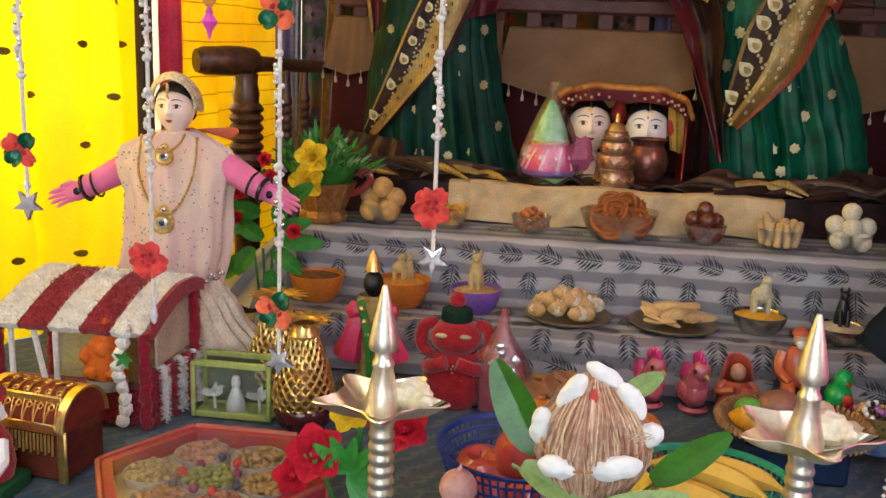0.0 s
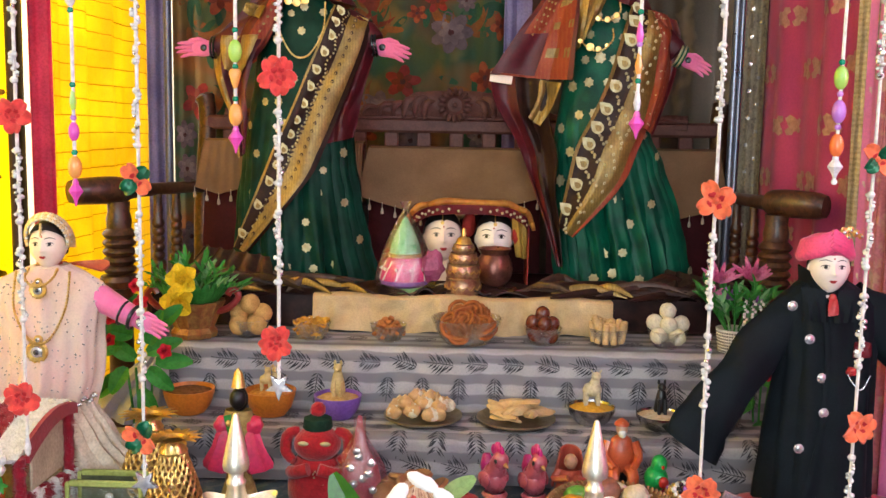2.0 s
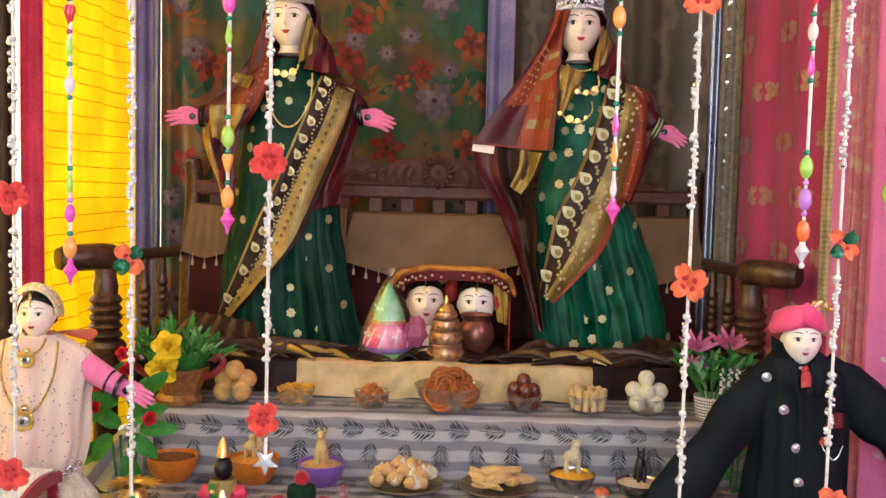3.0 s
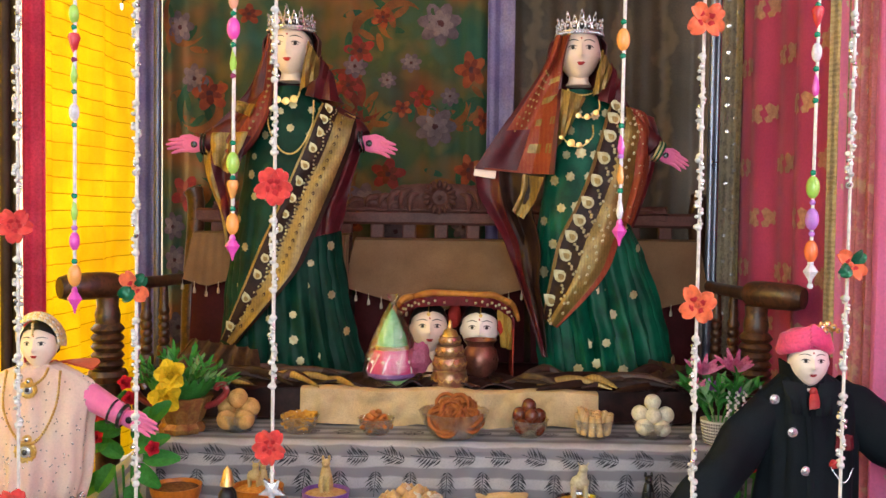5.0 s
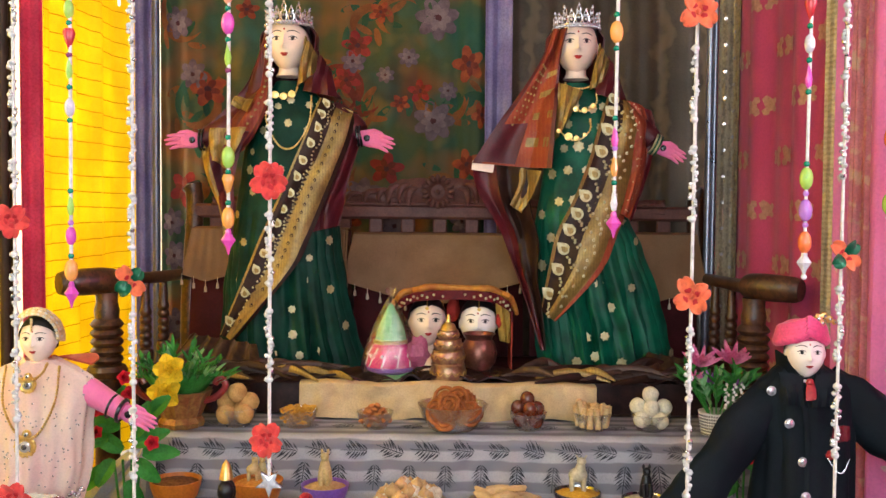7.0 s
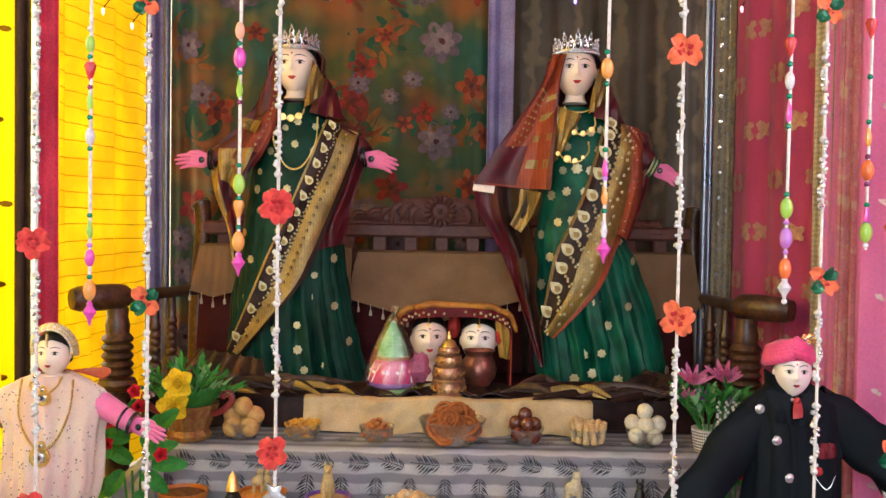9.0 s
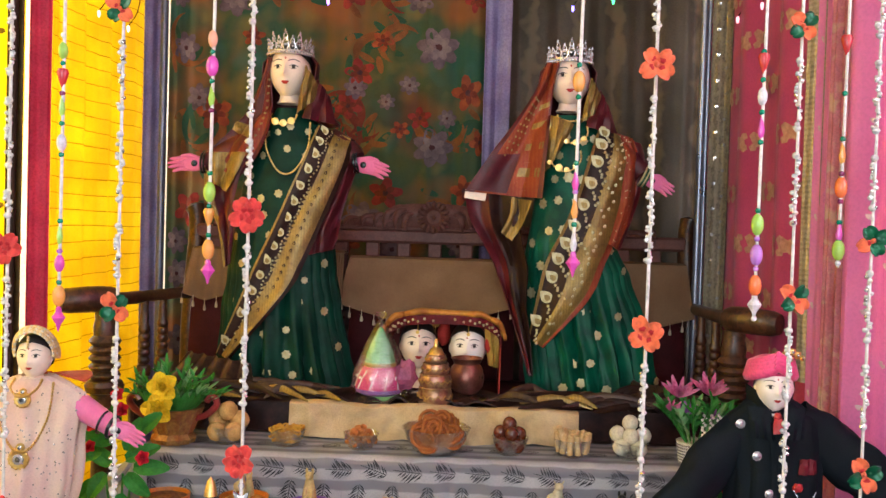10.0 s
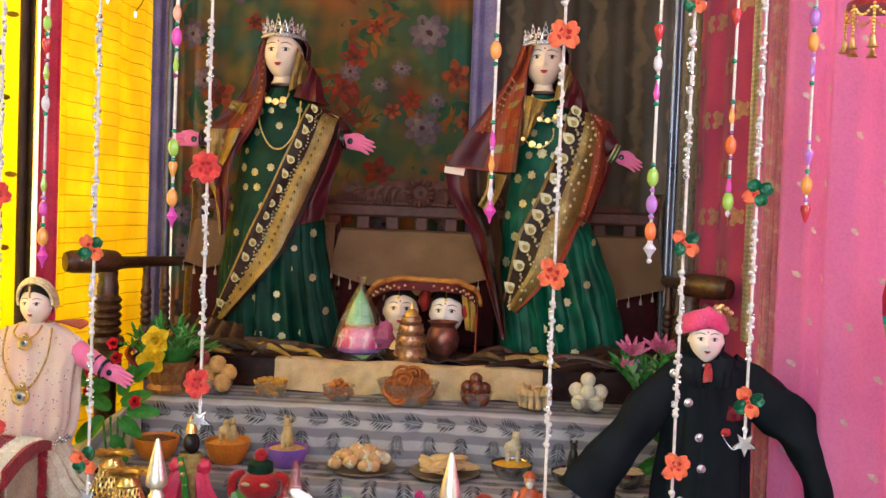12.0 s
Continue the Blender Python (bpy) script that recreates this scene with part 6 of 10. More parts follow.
fill(o, "coconut_laddu", m, [(-0.024, -0.016, 0.03, 0, 0, 0), (0.02, -0.02, 0.028, 0, 0, 30), (0.0, 0.022, 0.032, 0, 0, 0), (-0.03, 0.004, 0.058, 0, 0, 0), (0.032, 0.002, 0.056, 0, 0, 0), (0.0, -0.012, 0.056, 0, 0, 0), (0.0, 0.004, 0.086, 0, 30, 0)])

# ---- pots before the doll heads ----
o = thing("decorated_pot", "pink and green painted cone pot in clear cellophane", "pot", (-0.062, 2.17, 0.37))
g = Geo()
g.lathe([(0.0, 0), (0.04, 0), (0.046, 0.006), (0.046, 0.014)], (0, 0, 0), 24)
part("base", g, mat("light_green_paint", (0.3, 0.62, 0.25), rough=0.5), o)
g = Geo()
g.lathe([(0.046, 0.014), (0.062, 0.022), (0.064, 0.032)], (0, 0, 0), 24)
part("purple_band", g, mat("purple_paint", (0.3, 0.14, 0.45), rough=0.5), o)
g = Geo()
g.lathe([(0.064, 0.032), (0.058, 0.06), (0.046, 0.086), (0.04, 0.09)], (0, 0, 0), 24)
part("pink_body", g, mat("magenta_paint", (0.7, 0.06, 0.22), rough=0.45), o)
for k in range(10):
    a = k * math.tau / 10
    g = Geo()
    g.tube([(0.0655 * math.cos(a + s), 0.0655 * math.sin(a + s), 0.034) for s in (0,)] + [(0.0495 * math.cos(a + 0.3), 0.0495 * math.sin(a + 0.3), 0.082)], 0.0022, 5)
    g.ball((0.059 * math.cos(a), 0.059 * math.sin(a), 0.062), 0.005, 6, 5)
    part("white_dot", g, PLASTIC["w"], o)
g = Geo()
g.lathe([(0.043, 0.09), (0.044, 0.098), (0.04, 0.1)], (0, 0, 0), 20)
part("gold_band", g, GOLD, o)
g = Geo()
g.lathe([(0.04, 0.098), (0.034, 0.125), (0.02, 0.16), (0.006, 0.19), (0.0, 0.194)], (0, 0, 0), 22, ripple=0.05, lobes=9)
part("green_cone", g, mat("green_paint_cone", (0.12, 0.42, 0.16), (0.3, 0.6, 0.35), rough=0.5, scale=40), o)
g = Geo()
g.lathe([(0.07, 0.002), (0.078, 0.03), (0.068, 0.08), (0.045, 0.14), (0.014, 0.2), (0.006, 0.212), (0.016, 0.232)], (0, 0, 0), 34, ripple=0.05, lobes=7)
part("cellophane_wrap", g, FILM, o, "shiny clear cellophane").visible_shadow = False
g = Geo()
g.ball((0.07, -0.02, 0.07), (0.03, 0.024, 0.04), 12, 9, 0, rough=0.5)
part("pink_ribbon", g, mat("pink_net_ribbon", (0.75, 0.2, 0.4), rough=0.4, transl=0.4, alpha=0.7), o)
g = Geo()
g.lathe([(0.0, 0), (0.1, 0.0), (0.112, 0.006), (0.108, 0.008), (0.0, 0.004)], (0, 0, 0), 30)
solo("metal_tray", g, STEEL, "thin steel tray under the metal pots", "tray", (0.12, 2.22, 0.368))
o = thing("stacked_pots", "stack of engraved copper and gold pots", "pot", (0.088, 2.14, 0.372))
for k, (r, z, h) in enumerate([(0.046, 0.0, 0.044), (0.043, 0.044, 0.034), (0.036, 0.078, 0.028), (0.028, 0.106, 0.022)]):
    g = Geo()
    g.lathe([(r * 0.94, z), (r, z + h * 0.2), (r * 0.99, z + h * 0.6), (r * 0.93, z + h * 0.86), (r * 0.96, z + h * 0.93), (r * 0.9, z + h)], (0, 0, 0), 26)
    p = part("pot", g, mat("engraved_copper_%s" % "abcd"[k], (0.58, 0.38, 0.2), (0.36, 0.16, 0.11), rough=0.32, metal=0.8, scale=60, bump=0.4), o)
    for q in range(14):
        a = q * math.tau / 14
        g = Geo()
        g.tube([(r * 1.01 * math.cos(a + d), r * 1.01 * math.sin(a + d), z + h * e) for d, e in ((-0.2, 0.32), (0, 0.56), (0.2, 0.32))], 0.0014, 4)
        part("gold_line", g, GOLD, p)
g = Geo()
g.lathe([(0.022, 0.128), (0.016, 0.142), (0.006, 0.148), (0.004, 0.165), (0.0, 0.17)], (0, 0, 0), 16)
part("finial", g, GOLD, o)
g = Geo()
g.lathe([(0.0, 0), (0.03, 0), (0.046, 0.02), (0.05, 0.045), (0.044, 0.07), (0.036, 0.082), (0.038, 0.09), (0.046, 0.098), (0.043, 0.099), (0.034, 0.088), (0.034, 0.07), (0.0, 0.06)], (0, 0, 0), 28)
solo("copper_pot", g, COPPER, "small round aged copper water pot", "pot", (0.17, 2.27, 0.376))

# ---- flowers and plants ----
LEAF = mat("plastic_leaf", (0.03, 0.19, 0.03), (0.06, 0.28, 0.06), rough=0.45, scale=30, transl=0.2)
LEAF_PALE = mat("pale_fern", (0.12, 0.3, 0.12), (0.2, 0.38, 0.16), rough=0.5, scale=30)
YELLOW_PETAL = mat("yellow_petal", (0.9, 0.68, 0.04), (0.85, 0.58, 0.03), rough=0.6, scale=40, transl=0.2)
RED_PETAL = mat("red_petal", (0.72, 0.025, 0.05), (0.55, 0.015, 0.04), rough=0.55, scale=40, transl=0.15)
PINK_PETAL = mat("pink_petal", (0.62, 0.1, 0.26), (0.7, 0.25, 0.4), rough=0.55, scale=40, transl=0.2)
PURPLE_PETAL = mat("purple_petal", (0.24, 0.08, 0.32), (0.35, 0.15, 0.42), rough=0.55, scale=40)


def bloom(r, n, seed, layers=3, face=(0, -1, 0.2), cup=0.5):
    """A many-petalled flower head, its petals in rings round a heart."""
    r2 = random.Random(seed)
    g = Geo()
    f = Vector(face).normalized()
    x = f.cross(Vector((0, 0, 1))).normalized()
    y = f.cross(x)
    for l in range(layers):
        for k in range(n):
            a = k * math.tau / n + l * 0.6 + r2.uniform(-0.15, 0.15)
            w = (x * math.cos(a) + y * math.sin(a)) * (1 - 0.22 * l) + f * (cup * l * 0.9 + 0.15)
            g.petal(f * 0.002 * l, w, f, r * (1 - 0.2 * l), r * 0.95 * (1 - 0.15 * l), 0, 0.12, 4, 0.9, 0.3)
    g.ball(f * r * 0.25, r * 0.22, 8, 6, 0, rough=0.3)
    return g


def sprig(base, way, length, n, leaf_len, leaf_w, seed, mi=0):
    """A stem with leaves along it."""
    r2 = random.Random(seed)
    g = Geo()
    b, w = Vector(base), Vector(way).normalized()
    pts = [b + w * length * t + Vector((0, 0, -0.25 * length * t * t)) for t in (0, 0.25, 0.5, 0.75, 1)]
    g.tube(pts, [0.002, 0.002, 0.0016, 0.0013, 0.001], 5, mi)
    for k in range(n):
        t = 0.25 + 0.75 * k / max(1, n - 1)
        i = min(3, int(t * 4))
        p = pts[i].lerp(pts[i + 1], t * 4 - i)
        side = w.cross(Vector((0, 0, 1))) * (1 if k % 2 else -1)
        d = (side * 0.8 + w * 0.6 + Vector((r2.uniform(-0.4, 0.4), r2.uniform(-0.4, 0.4), r2.uniform(-0.1, 0.5)))).normalized()
        g.petal(p, d, (0, -0.5, 1), leaf_len * r2.uniform(0.7, 1.15), leaf_w, mi, -0.15, 4, 0.8, 0.2)
    return g


BASKET_RED = mat("gold_red_basket", (0.3, 0.11, 0.045), (0.42, 0.23, 0.07), rough=0.4, metal=0.4, scale=60, bump=0.6)
o = thing("flower_basket", "gold and red basket of yellow cloth roses with ferns", "flower basket", (-0.555, 1.985, T1))
g = Geo()
g.lathe([(0.0, 0), (0.05, 0), (0.054, 0.012), (0.044, 0.024), (0.05, 0.034), (0.06, 0.062), (0.072, 0.088), (0.064, 0.088), (0.0, 0.07)], (0, 0, 0), 24, ripple=0.06, lobes=12)
part("basket_body", g, BASKET_RED, o)
for sd in (-1, 1):
    g = Geo()
    g.tube(spline([(sd * 0.05, 0, 0.06), (sd * 0.085, -0.01, 0.072), (sd * 0.11, -0.01, 0.1), (sd * 0.096, -0.01, 0.118), (sd * 0.084, -0.01, 0.104)], 14), 0.0085, 8)
    part("scroll_handle", g, mat("red_lacquer", (0.3, 0.03, 0.03), rough=0.3, coat=0.4), o)
for x, z, r, sd in ((-0.0, 0.15, 0.04, 3), (-0.012, 0.096, 0.042, 4)):
    g = bloom(r, 5, sd, 4)
    p = part("rose", g, YELLOW_PETAL, o, "yellow cloth rose")
    p.matrix_basis = pose(x, -0.085, z)
for k in range(16):
    a = -0.25 + k * 0.23
    g = sprig((0, 0, 0.08), (math.cos(a), 0.35 * math.sin(k * 2.1) - 0.1, 0.65 + 0.5 * math.sin(a)), 0.12 + 0.02 * (k % 3), 13, 0.034, 0.009, k)
    part("fern", g, LEAF if k % 3 else LEAF_PALE, o)
g = Geo()
for k in range(26):
    a = k * math.tau / 26
    g.petal((0.05 * math.cos(a), 0.05 * math.sin(a), 0.08), (math.cos(a), math.sin(a), 0.9), (0, 0, 1), 0.07, 0.03, 0, 0.2, 4)
part("leaf_mass", g, LEAF, o)["kind"] = "stuff"

o = thing("flower_vase", "silver glitter pot of pink and purple artificial flowers", "vase", (0.725, 1.955, T1))
g = Geo()
g.lathe([(0.0, 0), (0.034, 0), (0.042, 0.055), (0.038, 0.055), (0.0, 0.045)], (0, 0, 0), 24)
part("pot", g, mat("white_glitter_pot", (0.8, 0.8, 0.78), rough=0.4, metal=0.2, scale=80), o)
GEM = Geo().ball((0, 0, 0), 0.0026, 6, 4).mesh("gem", DIAMANTE)
for k in range(22):
    a = -math.pi * (k + 0.5) / 22
    for j in range(7):
        ob = new("gem", GEM)
        ob.parent = o
        rr = 0.0345 + 0.0076 * (j + 0.5) / 7
        ob.matrix_basis = pose(rr * math.cos(a), rr * math.sin(a), 0.004 + 0.0073 * j)
for k in range(14):
    a = k * 0.45
    g = sprig((0.02 * math.cos(a), 0.015 * math.sin(a), 0.05), (0.55 * math.cos(a), 0.35 * math.sin(a), 1), 0.11 + 0.02 * (k % 3), 10, 0.04, 0.012, 30 + k)
    part("leaf_stem", g, LEAF if k % 3 else LEAF_PALE, o)
for k, (x, z, c, r) in enumerate([(-0.045, 0.165, PINK_PETAL, 0.05), (0.03, 0.172, PINK_PETAL, 0.055), (-0.02, 0.125, PURPLE_PETAL, 0.03), (0.04, 0.11, PURPLE_PETAL, 0.03), (-0.06, 0.13, PINK_PETAL, 0.03)]):
    g = Geo()
    r2 = random.Random(k)
    for q in range(16):
        a = q * 2.4
        g.petal((0, 0, 0), (math.cos(a) * 0.75, math.sin(a) * 0.5 - 0.2, 0.35 + 0.05 * q), (0, -1, 0.3), r * r2.uniform(0.8, 1.15), r * 0.24, 0, 0.15, 4, 0.7)
    p = part("blossom", g, c, o)
    p.matrix_basis = pose(x, -0.02, z)
for k in range(3):
    g = Geo()
    for q in range(12):
        g.ball((0.012 + 0.018 * k + 0.004 * math.sin(q * 2), -0.04, 0.06 + 0.006 * q), 0.0042, 6, 4)
    part("white_buds", g, PLASTIC["w"], o)["kind"] = "stuff"


def rose_plant(x, y, label, roses, leaves, seed):
    o = thing("rose_plant", label, "artificial plant", (x, y, F), group="rose stems")
    g = Geo()
    for q in range(4):
        g.tube(spline([(0.012 * q, 0, 0), (0.012 * q - 0.01, 0.01, 0.1), (0.02 * q - 0.02, 0, 0.22)], 6), 0.0028, 6)
    part("stem", g, LEAF, o)
    r2 = random.Random(seed)
    for k, (lx, lz, a) in enumerate(leaves):
        g = Geo()
        g.petal((lx, r2.uniform(-0.03, 0.02), lz), (math.cos(a), r2.uniform(-0.4, 0.1), math.sin(a)), (0, -1, 0.4), r2.uniform(0.06, 0.085), 0.038, 0, -0.12, 6, 0.8, 0.25)
        part("leaf", g, LEAF, o)
    for k, (lx, lz, r) in enumerate(roses):
        p = part("rose", bloom(r, 5, seed + k, 4, (0, -1, 0.35)), RED_PETAL, o, "crimson cloth rose")
        p.matrix_basis = pose(lx, -0.04, lz)


rose_plant(-0.63, 1.79, "red artificial roses with green leaves beside steps", [(0.08, 0.268, 0.018), (0.03, 0.375, 0.018), (-0.035, 0.34, 0.018), (0.02, 0.41, 0.017), (-0.04, 0.29, 0.015)], [(0.0, 0.24, 2.6), (0.02, 0.25, 0.4), (0.04, 0.28, 1.2), (-0.03, 0.27, 3.4), (0.03, 0.22, -0.6), (-0.02, 0.22, 4.2), (0.05, 0.24, 0.0), (-0.05, 0.3, 2.2), (0.0, 0.33, 1.4), (-0.01, 0.29, 2.9), (0.05, 0.31, 0.8), (-0.04, 0.2, 3.9), (0.02, 0.18, -1.2)], 5)
rose_plant(0.765, 1.86, "single red artificial rose with green leaves", [(0.0, 0.235, 0.02)], [(0.0, 0.2, 1.2), (0.0, 0.2, 1.9), (-0.01, 0.16, 3.6), (0.01, 0.14, -0.5), (0.0, 0.12, 4.4), (0.0, 0.22, 0.9), (0.0, 0.1, -1.3), (-0.01, 0.22, 2.4)], 8)
g = Geo()
g.quad((-0.615, 1.93, 0.28), (-0.60, 1.90, 0.265), (-0.56, 1.80, 0.10), (-0.76, 1.80, 0.14), 0, 16, 14, 0.02, 0.014, 3)
solo("cloth_end", g, CLOTH, "gathered corner of the grey printed tablecloth", "tablecloth end")

# ---- second step: dishes with small figures ----
GRAIN = mat("heaped_grain", (0.55, 0.36, 0.17), (0.42, 0.25, 0.1), rough=0.9, scale=90, fine=400, bump=0.9)
GRAIN_Y = mat("yellow_lentils", (0.7, 0.4, 0.05), (0.55, 0.28, 0.03), rough=0.85, scale=120, fine=420, bump=0.9)
GRAIN_W = mat("white_rice", (0.62, 0.54, 0.42), (0.5, 0.42, 0.3), rough=0.85, scale=120, fine=420, bump=0.9)
DOUGH = mat("dough_figure", (0.55, 0.42, 0.2), (0.45, 0.32, 0.13), rough=0.75, scale=40, fine=200, bump=0.4)


def dish(name, x, y, r, h, body, label, grain, cat="bowl", hollow=0.86):
    o = thing(name, label, cat, (x, y, T2))
    g = Geo()
    g.lathe([(0.0, 0), (r * 0.6, 0), (r * 0.82, h * 0.3), (r * 0.96, h * 0.75), (r, h), (r * 0.95, h), (r * 0.9, h * 0.75), (r * 0.7, h * 0.35), (0.0, h * 0.3)], (0, 0, 0), 30)
    part("dish", g, body, o)
    g = Geo()
    g.grid(lambda u, v: (r * 0.93 * v * math.cos(u * math.tau), r * 0.93 * v * math.sin(u * math.tau), h * 0.82 + 0.012 * (1 - v * v) + 0.002 * noise.noise(Vector((math.cos(u * 6.28) * v * 9, math.sin(u * 6.28) * v * 9, r * 50)))), 32, 8, 0, wrap=True, flip=False)
    part("grain", g, grain, o)
    return o


ORANGE_P = mat("orange_plastic", (0.62, 0.2, 0.02), (0.52, 0.15, 0.015), rough=0.4, scale=14)
dish("plastic_bowl", -0.525, 1.832, 0.058, 0.055, ORANGE_P, "orange plastic bowl filled with brown grain", mat("brown_grain", (0.2, 0.09, 0.035), (0.13, 0.05, 0.02), rough=0.9, scale=90, bump=0.9))
dish("plastic_bowl", -0.34, 1.832, 0.058, 0.056, ORANGE_P, "orange plastic bowl filled with orange lentils", mat("orange_lentils", (0.62, 0.28, 0.06), (0.5, 0.2, 0.04), rough=0.9, scale=120, bump=0.9))
dish("plastic_bowl", -0.186, 1.825, 0.054, 0.05, mat("violet_plastic", (0.26, 0.12, 0.48), (0.2, 0.085, 0.4), rough=0.4, scale=14), "violet plastic bowl filled with pale grain", GRAIN)
dish("steel_bowl", 0.382, 1.828, 0.054, 0.038, STEEL, "low steel bowl filled with yellow lentils", GRAIN_Y)
dish("steel_bowl", 0.53, 1.80, 0.054, 0.032, STEEL, "low steel bowl filled with white rice", GRAIN_W)
dish("steel_bowl", 0.665, 1.80, 0.042, 0.04, STEEL, "small steel bowl on the step", GRAIN_W)


def sitting_animal(x, y, z, s, mats, label, kind, black=False):
    """A small moulded sitting or standing animal figure, one plain mesh."""
    g = Geo()
    if kind == "sit":
        g.lathe([(0.012 * s, 0), (0.015 * s, 0.008 * s), (0.0125 * s, 0.026 * s), (0.009 * s, 0.042 * s), (0.006 * s, 0.05 * s)], (0, 0, 0), 14, sy=0.85)
        g.ball((0, -0.003 * s, 0.054 * s), (0.0085 * s, 0.009 * s, 0.0085 * s), 12, 9)
        g.ball((0, -0.011 * s, 0.052 * s), (0.004 * s, 0.005 * s, 0.0035 * s), 8, 6)
        for sd in (-1, 1):
            g.ball((sd * 0.006 * s, 0, 0.063 * s), (0.003 * s, 0.002 * s, 0.006 * s), 8, 6)
            g.tube([(sd * 0.007 * s, -0.01 * s, 0.03 * s), (sd * 0.006 * s, -0.014 * s, 0.012 * s), (sd * 0.006 * s, -0.016 * s, 0.0)], [0.004 * s, 0.0036 * s, 0.004 * s], 7)
    else:
        g.ball((0, 0, 0.032 * s), (0.018 * s, 0.012 * s, 0.014 * s), 14, 10, rough=0.1)
        g.ball((0.006 * s, -0.004 * s, 0.058 * s), (0.009 * s, 0.01 * s, 0.008 * s), 12, 8)
        g.tube([(0.004 * s, 0, 0.04 * s), (0.006 * s, -0.003 * s, 0.056 * s)], [0.011 * s, 0.007 * s], 10)
        for lx in (-0.011, 0.011):
            for ly in (-0.006, 0.006):
                g.tube([(lx * s, ly * s, 0.028 * s), (lx * s, ly * s, 0.0)], [0.005 * s, 0.004 * s], 7)
        for sd in (-1, 1):
            g.tube([(0.006 * s + sd * 0.006 * s, -0.002 * s, 0.063 * s), (0.006 * s + sd * 0.01 * s, -0.002 * s, 0.07 * s)], [0.002 * s, 0.001 * s], 6)
    return solo("animal_figure", g, mats, label, "figurine", (x, y, z))


sitting_animal(-0.186, 1.825, T2 + 0.05, 1.15, DOUGH, "cream dough animal sitting in the grain", "sit")
sitting_animal(-0.348, 1.825, T2 + 0.054, 0.85, DOUGH, "pale dough figure standing in orange lentils", "stand")
sitting_animal(-0.33, 1.84, T2 + 0.054, 0.85, DOUGH, "pale dough figure standing in orange lentils", "sit")
sitting_animal(0.382, 1.826, T2 + 0.038, 1.2, mat("ivory_paint", (0.6, 0.53, 0.36), rough=0.5), "ivory bull figure standing in yellow lentils", "stand")
sitting_animal(0.53, 1.80, T2 + 0.034, 1.1, mat("black_paint", (0.012, 0.011, 0.012), rough=0.3), "black animal figure sitting in white rice", "sit")


def plate(x, y, r, label):
    o = thing("steel_plate", label, "plate", (x, y, T2), group="plates of snacks")
    g = Geo()
    g.lathe([(0.0, 0.002), (r * 0.8, 0.002), (r * 0.95, 0.01), (r, 0.012), (r, 0.009), (r * 0.94, 0.006), (r * 0.8, 0.0), (0, 0)], (0, 0, 0), 36)
    part("plate", g, mat("dull_gilt_plate", (0.5, 0.4, 0.25), (0.38, 0.3, 0.18), rough=0.35, metal=0.8, scale=30), o)
    return o


o = plate(0.006, 1.822, 0.088, "gilt plate heaped with round fried dumplings")
for q in range(3):
    g = Geo()
    g.ball((0, 0, 0), (0.0165, 0.015, 0.0135), 14, 10, 0, rough=0.18, seed=q)
    g.lathe([(0.008, 0.008), (0.006, 0.014), (0.001, 0.02)], (0, 0, 0), 8)
    m = g.mesh("dumpling", FRIED if q < 2 else WHITE_SWEET)
    fill(o, "dumpling", m, [(x, y, z + 0.004, rx * 0.5, ry * 0.5, rz) for x, y, z, rx, ry, rz in heap(13, 0.07, 0.016, 0.028, 20 + q)])
o = plate(0.214, 1.818, 0.088, "gilt plate of folded pale fried pastries")
for q in range(2):
    g = Geo()
    g.grid(lambda u, v: ((u - 0.5) * 0.075, (v - 0.5) * 0.034 * math.sin(math.pi * (0.08 + 0.84 * u)), 0.011 * math.sin(math.pi * v) * math.sin(math.pi * (0.1 + 0.8 * u)) + 0.0014 * math.sin(u * 60) * (v < 0.2)), 20, 8, 0, thick=0.005)
    m = g.mesh("pastry", mat("pale_pastry_%s" % "ab"[q], (0.62, 0.45, 0.24), (0.52, 0.34, 0.15), rough=0.65, scale=40))
    fill(o, "pastry", m, [(x, y, z + 0.006, rx * 0.4, ry * 0.4, rz) for x, y, z, rx, ry, rz in heap(9, 0.058, 0.012, 0.022, 40 + q)])


